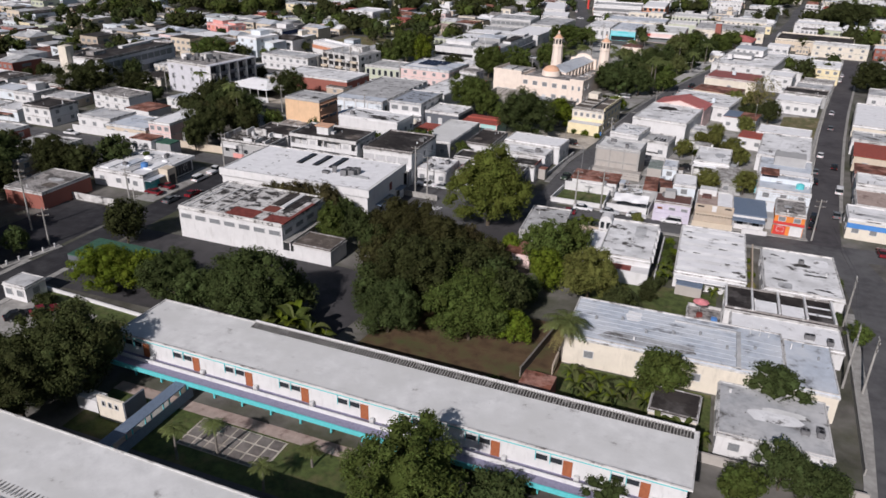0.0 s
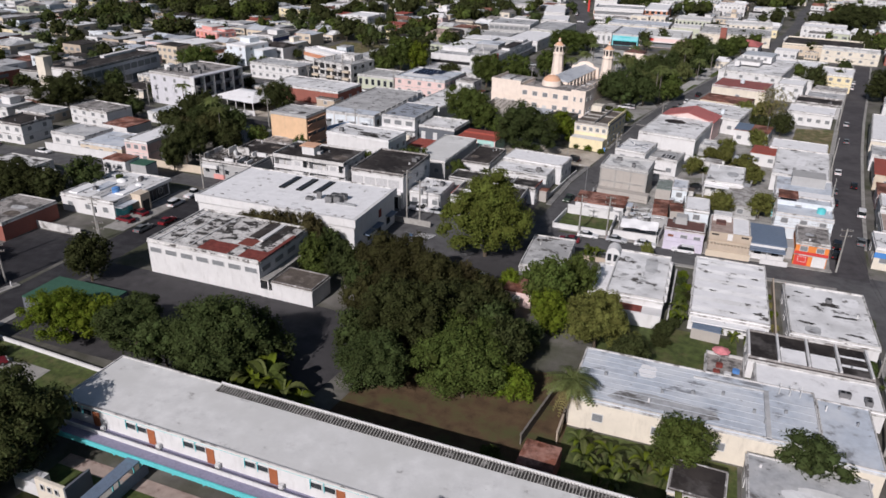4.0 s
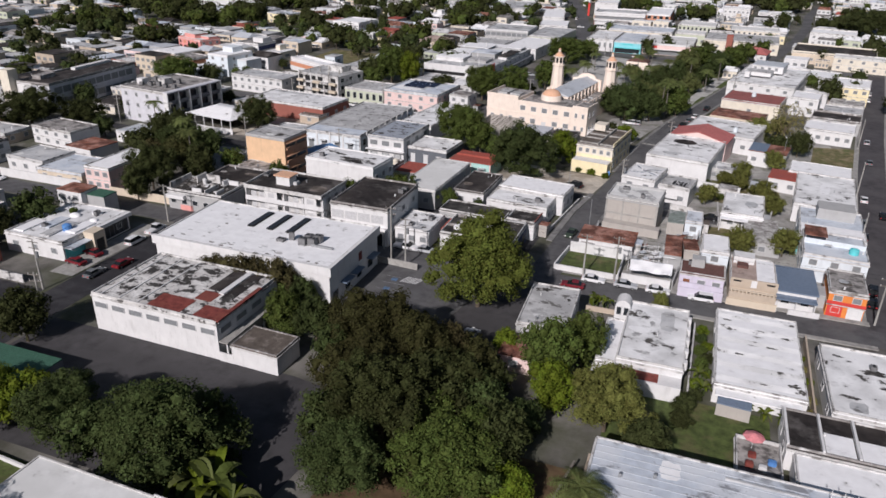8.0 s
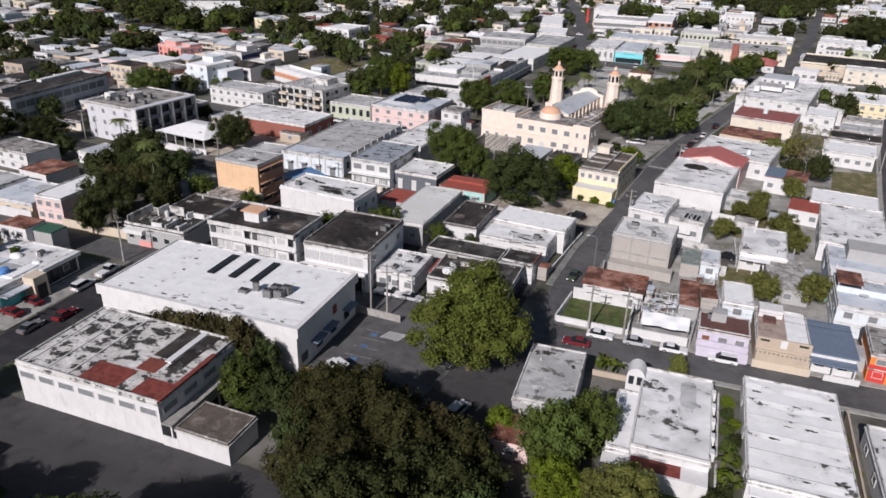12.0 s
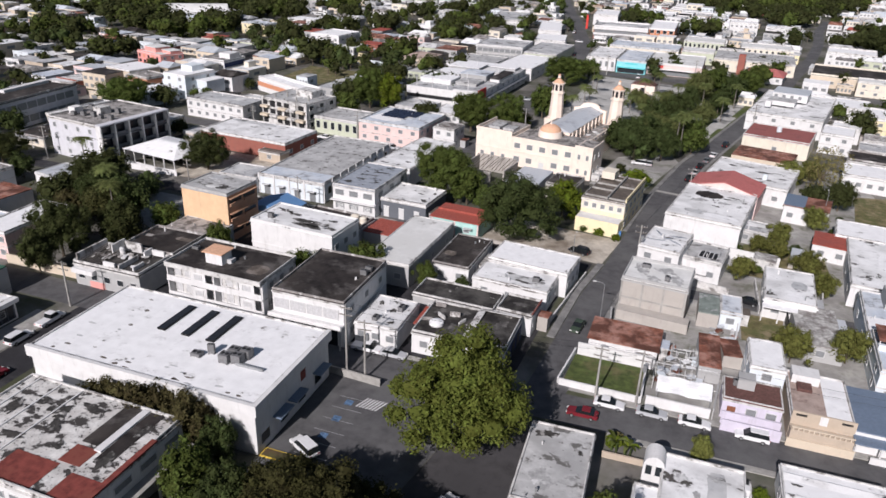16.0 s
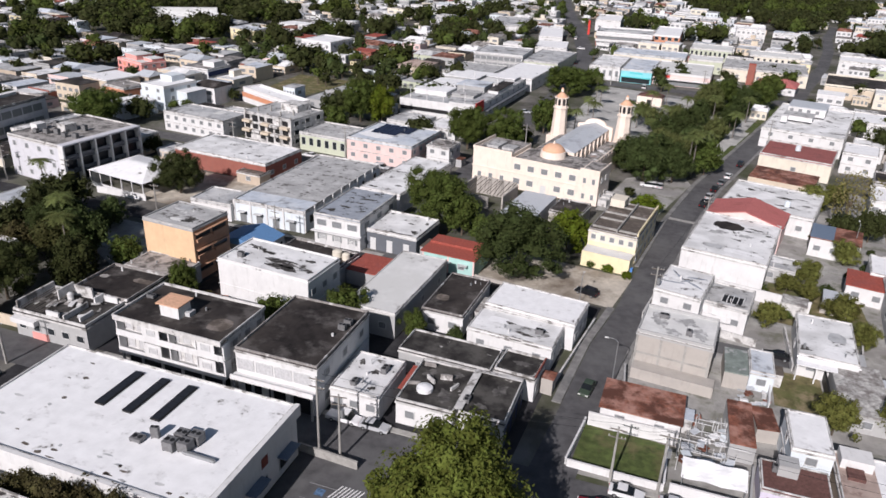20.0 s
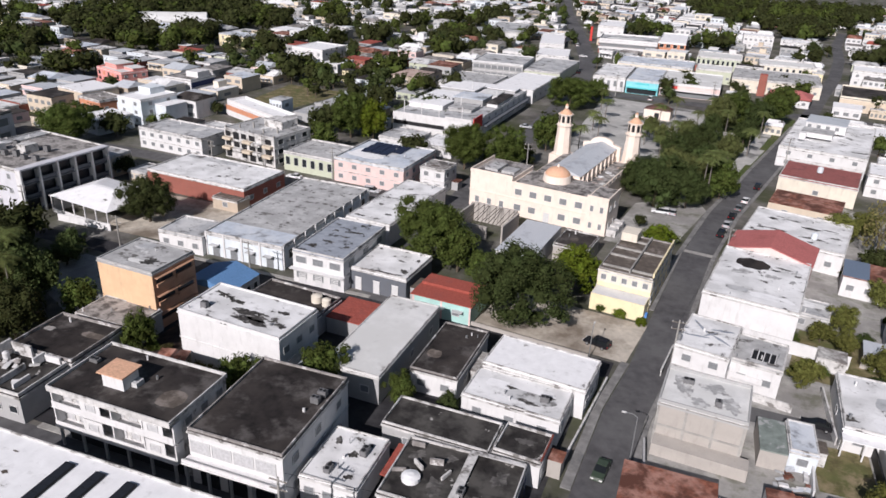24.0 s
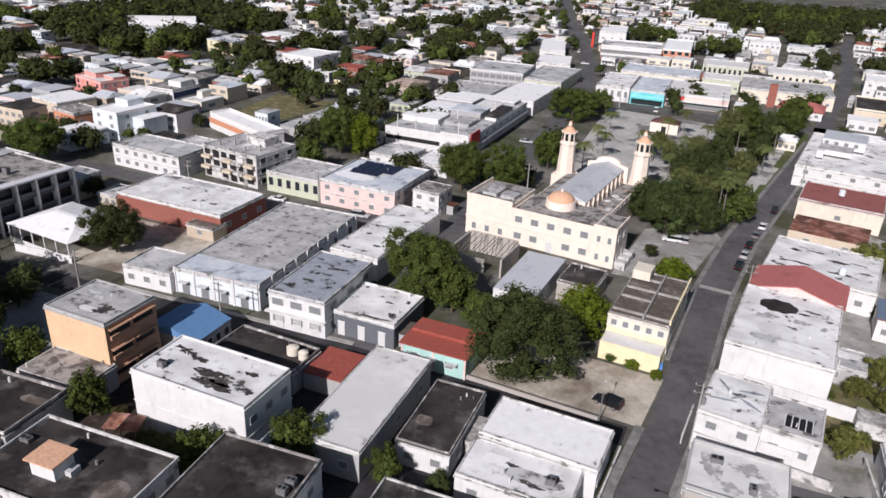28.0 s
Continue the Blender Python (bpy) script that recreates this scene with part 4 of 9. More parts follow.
B("white house with a cluttered flat roof", 33.0, 346.0, 9.0, 9.0, 5.0, -11, "white", "roof_white", 1, 0.4, 2, 0, 0, kind="far")
B("white house with a pale roof behind the stepped house", 36.0, 385.0, 20.0, 18.0, 5.2, -10, "white", "roof_clean", 1, 0.4, 4, 0, 0, kind="far")
B("cream building across the end of the street", 62.0, 434.0, 26.0, 10.0, 6.4, -9, "cream", "roof_pale", 2, 0.5, 5, 0, 0, kind="far", name="commercial_building", category="building")
B("wide building with a dark flat roof and pale parapets", 52.0, 458.0, 38.0, 30.0, 5.4, -9, "sand", "roof_dark", 1, 0.7, 6, 0, 0, kind="far", name="commercial_building", category="building", partn="cream")
B("white stepped shop with a high sign wall", 58.0, 520.0, 24.0, 22.0, 7.0, -9, "white", "roof_clean", 2, 0.8, 5, 0, 0, kind="far", name="shop", category="shop")
B("white roofed row house south of the grass lot", 24.8, 242.0, 15.0, 10.5, 4.2, -8, "white", "roof_clean", 1, 0.2, 3, 0, 0, kind="far")
gable_house = B("narrow white house with a blue and rust-red sheet roof", 12.6, 256.5, 10.0, 9.0, 4.6, -10, "white", "roof_rust", 1, 0.0, 3, 0, 1, eave=0.2)
part("blue_half", box(-5.2, -4.7, 4.604, -0.4, 4.7, 4.66), "roof_steel_blue", gable_house, "blue half of the sheet roof")
B("grey-roofed outhouse in a garden", -1.5, 238.0, 9.0, 7.0, 3.2, -10, "grey", "roof_grey", 1, 0.2, 1, name="shed", category="shed")
B("low shed with a pale sheet roof in a garden", 9.4, 226.4, 5.0, 5.4, 2.8, -8, "block", "roof_metal", 1, 0.0, 0, name="shed", category="shed")
B("small shed with a streaked sheet roof in a garden", 1.6, 222.0, 4.6, 4.0, 2.6, -8, "wall", "roof_streaked", 1, 0.0, 0, name="shed", category="shed", wall_mat="wall_old")
B("cottage with an orange-red roof", 15.8, 234.8, 7.4, 8.0, 3.8, -10, "white", "roof_red", 1, 0.0, 2, eave=0.2)


# ---- trees ----
def ico():
    bm = bmesh.new()
    bmesh.ops.create_icosphere(bm, subdivisions=1, radius=1.0)
    v = np.array([tuple(x.co) for x in bm.verts])
    f = [tuple(x.index for x in fc.verts) for fc in bm.faces]
    bm.free()
    return v, f


ICO_V, ICO_F = ico()


def crown_mesh(name, mat, seed, lobes=18, leaves=2600, leaf=0.05, sparse=False):
    """A crown of unit radius: an uneven envelope of small tufts round a hidden core, covered with sprays of leaves that leave dark gaps."""
    rng = np.random.default_rng(seed)
    waves = [(rng.normal(size=3) * 2.3, rng.uniform(0, 6.28), rng.uniform(0.06, 0.13)) for _ in range(6)]

    def reach(d):
        return 0.95 + sum(a * math.sin(float(k @ d) + p) for k, p, a in waves)

    ls = []
    for i in range(lobes):
        z = 1 - 1.9 * (i + 0.5) / lobes
        a = 2.39996 * i + rng.uniform(-0.4, 0.4)
        q = math.sqrt(max(0.0, 1 - z * z))
        d = np.array([q * math.cos(a), q * math.sin(a), z])
        r = rng.uniform(0.6, 1.2) * 1.75 / math.sqrt(lobes)
        ls.append((d * (reach(d) - r * 0.8) * rng.uniform(0.8, 1.0), r))
        if i % 3 == 0:
            ls.append((d * (reach(d) - r) * rng.uniform(0.4, 0.6), r * 1.2))
    verts, faces = [], []
    if not sparse:
        for v in ICO_V:
            verts.append(v * 0.5 * reach(v) * rng.uniform(0.8, 1.0))
        faces.extend(ICO_F)
        for c, r in ls:
            b = len(verts)
            for v in ICO_V:
                verts.append(c + v * r * rng.uniform(0.5, 0.82))
            faces.extend(tuple(b + k for k in f) for f in ICO_F)
    C, S = np.array([c for c, r in ls]), np.array([r for c, r in ls])
    pick_ = rng.integers(len(ls), size=leaves * 2)
    d = rng.normal(size=(leaves * 2, 3)) + C[pick_] * 0.7 + np.array([0, 0, 0.25])
    d /= np.linalg.norm(d, axis=1)[:, None]
    q = C[pick_] + d * (S[pick_] * rng.uniform(0.72, 1.3, leaves * 2))[:, None]
    inside = (np.linalg.norm(q[:, None, :] - C[None], axis=2) < S[None] * 0.66).any(axis=1)
    keep = np.nonzero(~inside)[0][:leaves]
    d, q = d[keep], q[keep]
    nrm = d * 0.55 + np.array([0, 0, 0.3]) + rng.normal(size=d.shape) * 0.5
    nrm /= np.linalg.norm(nrm, axis=1)[:, None]
    u = np.cross(nrm, rng.normal(size=d.shape))
    u /= np.linalg.norm(u, axis=1)[:, None] + 1e-9
    v = np.cross(nrm, u)
    s = (leaf * rng.uniform(0.5, 1.4, len(q)))[:, None]
    b = len(verts)
    quad = np.stack([q + u * s * a + v * s * e for a, e in ((-1, -0.3), (0.1, -0.5), (1, 0.0), (0.1, 0.5))], 1)
    verts.extend(quad.reshape(-1, 3))
    faces.extend((b + 4 * k, b + 4 * k + 1, b + 4 * k + 2, b + 4 * k + 3) for k in range(len(q)))
    me = bpy.data.meshes.new(name)
    me.from_pydata([tuple(v) for v in verts], [], faces)
    me.materials.append(MATS[mat])
    me.update()
    return me


def trunk_mesh(seed):
    """A tapered trunk of unit height with limbs that spread into the crown."""
    rng = np.random.default_rng(seed)
    bm = bmesh.new()
    add_tube(bm, (0, 0, 0), (0.02, 0.01, 0.55), 0.06, 0.045, 8)
    for i in range(6):
        a = i * 1.05 + rng.uniform(-0.3, 0.3)
        r = rng.uniform(0.25, 0.5)
        mid = (r * 0.5 * math.cos(a), r * 0.5 * math.sin(a), 0.78)
        add_tube(bm, (0.02, 0.01, 0.5), mid, 0.035, 0.022, 6)
        add_tube(bm, mid, (r * math.cos(a), r * math.sin(a), 1.1), 0.022, 0.008, 5)
    me = bpy.data.meshes.new("trunk")
    bm.to_mesh(me)
    bm.free()
    me.materials.append(MATS["bark"])
    return me


CROWNS = {}
TRUNKS = [trunk_mesh(i) for i in range(3)]
TREE_WORDS = {"sunny": "leafy yellow-green", "dark": "dense dark green", "mid": "leafy green", "light": "bright yellow-green", "olive": "dull olive-green", "dry": "sparse yellowing", "park": "dull grey-green", "garden": "thin yellow-green", "brown": "dull brownish-green", "umber": "dark olive-brown"}
TREES = []


def tree(x, y, R, V, zc, kind="mid", near=True, where="among the houses", group=""):
    top = zc + V  # crowns hang low, to just above the ground
    if R > 2.8 and kind != "dry":
        zc, V = top * 0.55, top * 0.46
    key = (kind, near, random.randrange(3), R > 5.2)
    if key not in CROWNS:
        if near and R > 5.2 and kind != "dry":
            CROWNS[key] = crown_mesh("crown", "leaf_" + kind, key[2] * 13 + len(kind), 72, 15000, 0.027)
        elif near:
            CROWNS[key] = crown_mesh("crown", "leaf_" + kind, key[2] * 7 + len(kind), 40, 3400 if kind != "dry" else 1300, 0.05, kind == "dry")
        else:
            CROWNS[key] = crown_mesh("crown", "leaf_" + kind, key[2] * 11 + len(kind), 24, 950, 0.085)
    rt = root("tree", f"{TREE_WORDS[kind]} broadleaf tree {where}", "tree", x, y, 0.0, random.uniform(0, 360), group)
    TREES.append((x, y, R))
    tr = place_shared("trunk", TRUNKS[random.randrange(3)], Matrix.Diagonal((R * 0.9, R * 0.9, zc, 1)), rt)
    place_shared("crown", CROWNS[key], Matrix.Translation((0, 0, zc)) @ Matrix.Diagonal((R * 1.06, R * 1.06, V * 1.06, 1)), rt)
    return rt


for row in ("sunny -40.6 142.4 8.7 8.7 9.6", "umber -50.5 118.5 6.4 6.4 7.0", "umber -42.5 116.5 5.8 5.8 6.6", "dark -41.0 101.5 6.8 6.8 7.4", "olive -54.0 113.4 3.2 3.8 5.2", "brown -38.0 120.6 3.0 3.4 5.8", "olive -45.6 103.8 3.0 3.4 7.2", "mid -35.0 103.6 3.2 3.6 5.4", "brown -47.4 122.0 2.9 3.4 6.2", "umber -50.4 108.0 3.6 4.0 5.4", "umber -46.8 109.5 5.6 5.6 6.4", "olive -42.4 92.6 5.4 4.6 5.2", "mid -29.4 95.4 6.3 5.6 6.2",
            "dark -25.4 102.3 4.6 4.8 5.6", "dark -36.5 108.5 5.0 5.0 5.8", "mid -23.6 124.0 4.7 5 5.9", "light -22.0 117.4 3.6 3.6 4.4", "garden -13.8 115.4 5.8 4.8 5.4", "mid -19.6 130.4 3.8 4.4 5.2", "light -31.6 128.6 2.2 2.2 2.9",
            "umber -33.0 118.0 3.6 3.4 4.2", "dark -8 111.5 3.2 2.8 3.4", "olive -47.5 99.0 4.2 4.2 4.8", "umber -54.5 124.6 3.8 3.6 4.6", "olive -61.4 120.4 3.6 4.0 4.6", "umber -57.8 122.6 3.4 3.6 4.4", "light -22.3 97 2.8 2.8 3.4", "olive -24 109.5 3.0 2.8 3.4", "umber -46.5 125.4 3.6 3.2 4.0", "dark -33.5 111.5 4.8 4.6 5.2", "umber -35.6 121.0 4.4 3.2 3.8", "olive -29.6 109.0 4.0 3.8 4.6", "dark -30.4 115.5 3.4 3.0 3.8"):
    k, *v = row.split()
    tree(*map(float, v), k, where="in the wooded garden")
for row in ("light -93.4 86.8 5.4 4.6 5.0", "light -87.0 88.4 4.4 3.8 4.2", "olive -81.0 88 5.4 4.6 5.0", "olive -65.1 86.6 7.6 6.6 7.2", "olive -73.7 86 3.8 3.8 4.6", "dark -105 103.5 4.7 4.5 5.3", "olive -60 92 4 3.6 4.2"):
    k, *v = row.split()
    tree(*map(float, v), k, where="beside the asphalt yard")
# the last three trees are unseen, added to throw shade on the forecourt
for row in ("dark -150 128 6 5 6", "dark -143 130 4.5 4 5", "olive -158 117 7 6 7", "dark -150 112 5 4.4 5.4", "dark -164 126 6 5 6", "dark -172 112 6 5 6", "olive -121.5 92 2.6 2.4 3", "dark -134 86 7 6 7.4", "dark -127 79 6 5.6 6.6", "dark -146 92 7 6 7"):
    k, *v = row.split()
    tree(*map(float, v), k, where="beside the western street")
for row in ("dark -75.5 60.7 7 6.6 7.4", "dark -77.5 53.7 5.6 5.4 6", "dark -86 56.6 5.4 4.6 5", "dark -83.5 64.5 4.0 3.4 4.0", "dark -93 58 4.4 3.4 4.0", "mid -23.8 57.2 6.4 5.2 6.0", "olive -15 61 3.4 2.6 3.4", "mid 11.2 72.6 2.7 2.9 3.4", "olive 16.1 77.4 3.0 3.2 3.8",
            "olive 20.5 76.4 3.5 2.3 2.8", "mid 0.8 91.6 4.4 3 4.3", "olive 15.8 95 4.2 2.4 4.4", "olive -3 66 2.6 2.2 3"):
    k, *v = row.split()
    tree(*map(float, v), k, where="near the school")
for row in ("brown -88.1 129.6 3 3.2 4.2", "brown -80 129.4 3.5 4.2 5", "brown -73.6 129.0 3.6 4.4 5.2", "mid -68.4 122 3.4 3.6 4.5", "brown -84 129.5 2.9 3.4 4.2", "olive -68.5 128.5 2.6 3 4", "mid -66 118.8 2 2 2.6"):
    k, *v = row.split()
    tree(*map(float, v), k, where="between the white buildings")
for row in ("olive -51.4 218.6 9.2 7 7.6", "light -44.2 233.5 4.8 4.2 5.2", "mid -74.9 234.6 7.8 7 7.6", "mid -68 231 5 5 5.7", "mid -73.6 182.8 4 3.8 4.8", "mid -84 176.2 3.4 3.4 4.6", "mid -106 181.2 2.9 3.3 4.4",
            "mid -61.2 184.4 2.3 2.5 3.5", "olive -54 185 1.6 1.7 2.4", "light -29.6 262 4.2 2.4 3", "mid -61.5 227 3.6 3.4 4"):
    k, *v = row.split()
    tree(*map(float, v), k, where="between the town houses")
for row in ("olive -141.6 188.0 6.2 6.2 6.8", "umber -135.8 182.6 4.6 5.4 6.0", "brown -145.0 181.4 4.0 3.8 4.6", "mid -137.4 191.4 3.6 3.6 4.4", "dark -134.5 168.5 5.4 5.8 6.5", "olive -131.4 184.6 4.8 6 6.8", "dark -127.2 176.4 4.6 5.2 6", "dark -132.5 160.8 3.4 4 5", "dark -142 226.7 6 5 6", "mid -204.7 266 9 6 6.7", "dark -206.9 198.7 9 6.2 6.9",
            "dark -195.5 208 6 4 4.8", "dark -152 195 6 5 6"):
    k, *v = row.split()
    tree(*map(float, v), k, where="in the western quarter")
for row in ("mid -132.4 312 7.6 7.4 8", "light -124.4 312.4 5.2 6.4 7", "dark -138.5 316 4.6 4.6 5.2", "mid -88 297 7.5 6.5 7.2", "mid -77 301 6.5 6 6.8", "mid -74.6 394 9.4 6 6.8", "olive -33 289.5 7.6 6.8 7.4", "olive -25 292 5.5 5.5 6.2", "olive -38 297 5.5 5 6", "mid -16.5 303.6 5 5.2 6",
            "mid 2.6 404 7.4 5.6 6.2", "olive -4 396 5.6 5 5.6", "olive -24.6 337 5.5 6 6.6", "olive -31 332 4.5 4.6 5.4", "park -17.5 385 5.5 5.6 6.4", "mid -70 327 5 5.8 6.4", "park -28 354 4 4.5 5.5", "olive -20 364 4 4.5 5.5", "mid -12 398 6 5 6", "park -24 312 3.8 4 5", "mid -68 345 4 4 5", "mid -66 408 5 4.5 5.4", "park -30 318 4 4 5", "olive -21 325 4 4 5.2", "park -35 347 3.4 4 5", "park -14 346 4 4 5", "olive -9 366 4 4 5", "olive -10 412 5 4.6 5.4", "park -40 362 3 3.4 4.4", "light -31 305 2.8 2.6 3.4"):
    k, *v = row.split()
    tree(*map(float, v), k, where="in the park by the church")
for row in ("garden -3.4 213.6 2.4 2.6 3.2", "garden 5.2 236 2.8 2.4 3.0", "dry 17.6 277 5.4 7 8.4", "dark 21.4 267 3.6 4 4.6", "dark 37.6 349 4.2 5 5.8", "garden 11 284 4.6 3 3.8", "garden 17 291 3.6 2.6 3.2", "garden 4.6 227.5 2.2 2.0 2.6", "garden 12.9 187.5 3.3 2.9 3.7", "garden 4 184 2.9 2.9 3.7", "garden 14 250 3 2.6 3.2", "garden 1.0 230.5 2.2 1.9 2.4",
            "garden 9.6 222 3 2.4 3", "garden 12.2 212 2.4 2.2 2.8", "garden -9.5 152 1.6 2 2.4", "mid 30 118 2 2 2.4", "mid 66 256 6 5 6", "dark 58 205 5 4.5 5.2", "dark 63 340 8 6 7", "dark 80 548 13 9 10"):
    k, *v = row.split()
    tree(*map(float, v), k, where="in a back garden")


def palm_crown(seed, fronds=24, length=2.6):
    rng = np.random.default_rng(seed)
    verts, faces = [], []
    for f in range(fronds):
        a = 2 * math.pi * f / fronds + rng.uniform(-0.15, 0.15)
        lift = rng.uniform(-0.2, 0.9)
        L = length * rng.uniform(0.8, 1.1)
        d = np.array([math.cos(a), math.sin(a), 0])
        sd = np.array([-math.sin(a), math.cos(a), 0])
        pts = [d * L * s + np.array([0, 0, lift * L * 0.55 * s - 1.0 * L * 0.55 * s * s]) for s in np.linspace(0, 1, 9)]
        for i in range(8):
            p, q = pts[i], pts[i + 1]
            b = len(verts)
            verts.extend([p - sd * 0.02, p + sd * 0.02, q + sd * 0.02, q - sd * 0.02])
            faces.append((b, b + 1, b + 2, b + 3))
            for s in (-1, 1):
                for j in range(2):
                    m = p + (q - p) * (j * 0.5)
                    w = 0.8 * L / 2.6 * math.sin(math.pi * min(0.97, (i + j * 0.5 + 0.8) / 9))
                    tip = m + sd * s * w + d * 0.18 + np.array([0, 0, -0.3 * w])
                    b = len(verts)
                    verts.extend([m, m + (q - p) * 0.38, tip])
                    faces.append((b, b + 1, b + 2))
    return verts, faces


def palm(x, y, h, size=2.6, dry=False, label="slender palm tree with drooping fronds beside the buildings", base=0.0):
    rt = root("palm_tree", label, "palm tree", x, y, base, random.uniform(0, 360))
    bm = bmesh.new()
    for i in range(6):
        add_tube(bm, (0.03 * math.sin(i), 0.02 * i, h * i / 6), (0.03 * math.sin(i + 1), 0.02 * (i + 1), h * (i + 1) / 6), 0.19 - i * 0.012, 0.19 - (i + 1) * 0.012, 8)
    part("trunk", bm, "wood_grey", rt)
    v, f = palm_crown(int(abs(x) * 7 + y), length=size)
    me = bpy.data.meshes.new("crown")
    me.from_pydata([tuple(p) for p in v], [], f)
    me.materials.append(MATS["leaf_palm"])
    place_shared("crown", me, Matrix.Translation((0, 0.12, h)), rt)
    if dry:
        v, f = palm_crown(int(abs(x) * 9 + y), 14, size * 0.8)
        me = bpy.data.meshes.new("dry_fronds")
        me.from_pydata([(p[0] * 0.8, p[1] * 0.8, p[2] - abs(p[0]) * 0.5 - abs(p[1]) * 0.5) for p in v], [], f)
        me.materials.append(MATS["leaf_dry"])
        place_shared("dry_fronds", me, Matrix.Translation((0, 0.12, h - 0.3)), rt)
    TREES.append((x, y, 1.5))


palm(-14.2, 95.3, 7.4, 4.0, True, "tall palm with dry brown lower fronds beside the warehouse")
for px_, py_, ph in ((-20.0, 299.0, 14.0), (-21.4, 297.5, 13.0), (-58, 378, 8), (-35, 334, 7.5), (-9, 420, 8.5), (-31, 355, 8), (-166, 208, 11), (-14, 408, 9), (-20, 402, 8), (-41, 350, 7), (-60, 360, 7), (-25, 375, 8), (-62, 395, 8), (-132, 181, 12.5), (-138.2, 186.6, 13.5), (-143.6, 192.0, 10.5), (-42, 330, 9), (-38, 372, 9.5), (-33, 385, 10), (-15, 372, 10), (-8, 352, 9), (-27, 341, 10.5), (-18, 316, 10), (-3, 378, 9.5), (-44, 352, 9), (-56, 345, 9), (-60, 330, 9)):
    palm(px_, py_, ph, 3.4)
for px_, py_, ph in ((-49.8, 57.5, 5.2), (-54, 55, 5.0), (-37.8, 60, 3.2), (-41.0, 54.2, 4.0), (-33, 61, 2.6)):
    palm(px_, py_, ph, 1.7, label="young palm on the school courtyard lawn")


def banana(x, y, n=9, size=2.4, label="clump of banana plants with broad torn leaves"):
    rt = root("banana_plant", label, "banana plant", x, y, 0.0, random.uniform(0, 360))
    rng = np.random.default_rng(int(abs(x * 13 + y)))
    bm = bmesh.new()
    for i in range(3):
        a = i * 2.1
        add_tube(bm, (0.4 * math.cos(a), 0.4 * math.sin(a), 0), (0.45 * math.cos(a), 0.45 * math.sin(a), size * 0.6), 0.14, 0.09, 7)
    part("stem", bm, "leaf_olive", rt)
    mats = ("leaf_light", "leaf_palm", "leaf_mid")
    for i in range(n):
        bm = bmesh.new()
        a = 2 * math.pi * i / n + rng.uniform(-0.3, 0.3)
        L, up = size * rng.uniform(0.75, 1.1), rng.uniform(0.7, 1.35)
        prev = None
        for s in np.linspace(0, 1, 7):
            c = Vector((math.cos(a) * L * s * 0.8, math.sin(a) * L * s * 0.8, size * 0.6 + up * L * s - L * 0.9 * s * s))
            wd = 0.15 * size * math.sin(math.pi * (0.08 + 0.88 * s))
            sd = Vector((-math.sin(a), math.cos(a), 0.0)) * wd
            row = [bm.verts.new(c - sd + Vector((0, 0, wd * 0.35))), bm.verts.new(c), bm.verts.new(c + sd + Vector((0, 0, wd * 0.35)))]
            if prev:
                for j in (0, 1):
                    bm.faces.new((prev[j], prev[j + 1], row[j + 1], row[j]))
            prev = row
        part("leaf", bm, mats[i % 3], rt)


for bx, by, bs in ((-57.5, 84.6, 4.8), (-54.5, 83.8, 5.2), (-51.5, 83.2, 4.8), (-48.8, 82.4, 3.8), (-59.4, 86.6, 4.4), (-55.6, 86.2, 4.2), (-10.5, 87.2, 2.8), (-7.4, 88.6, 3.0), (-5.2, 86.4, 2.6), (-8.6, 84.8, 2.6), (-3.2, 89.2, 2.6), (-11.6, 90.4, 2.4), (-6.4, 84.0, 2.2), (-1.0, 87.4, 2.4), (1.2, 82.4, 2.8), (4.4, 82.4, 2.8), (-60.4, 84.6, 3.6), (6.6, 81.8, 2.2), (-1.4, 129, 2.4), (-2, 133, 2.2),
                   (4.6, 126.5, 1.7), (7.2, 126.2, 1.8), (9.6, 125.9, 1.6), (-20.5, 150.5, 2.4), (-18.8, 150.2, 2.2)):
    banana(bx, by, 12 if bs > 3 else 9, bs)


def shrub(x, y, r, kind="mid", z=0.0):
    rt = root("shrub", f"low {TREE_WORDS[kind]} shrub by a wall", "shrub", x, y, z, random.uniform(0, 360), "shrubs")
    key = (kind, True, 0, False)
    if key not in CROWNS:
        CROWNS[key] = crown_mesh("crown", "leaf_" + kind, 5 + len(kind), 30, 2000, 0.06)
    place_shared("crown", CROWNS[key], Matrix.Translation((0, 0, r * 0.55)) @ Matrix.Diagonal((r, r, r * 0.75, 1)), rt)
    bm = bmesh.new()
    add_tube(bm, (0, 0, 0), (0, 0, r * 0.5), 0.08, 0.05, 6)
    part("stem", bm, "bark", rt)


for sx, sy, sr, sk in ((-1.8, 137, 1.4, "mid"), (-2, 141, 1.3, "mid"), (-1.9, 145, 1.2, "olive"), (-2.2, 128, 1.2, "dark"), (13.9, 133, 1.0, "dry"), (14, 138, 1.0, "light"), (-100, 78, 1.8, "dark"), (-98, 90, 1.4, "dark"), (-30, 224, 1.2, "light"), (-34, 225.5, 1.5, "light"), (-37.5, 226.5, 1.3, "mid"),
                       (-2.2, 131, 1.3, "light"), (-1.0, 134.5, 1.2, "mid"), (-2.0, 148, 1.2, "light"), (-0.9, 139, 1.2, "dark"), (-1.0, 143, 1.1, "light"), (13.5, 129.5, 0.9, "dry"), (13.6, 141.5, 0.9, "dry"), (13.5, 145, 0.8, "light"), (-21.2, 151.6, 1.0, "light"), (-3.6, 124.6, 2.0, "dark")):
    shrub(sx, sy, sr, sk)
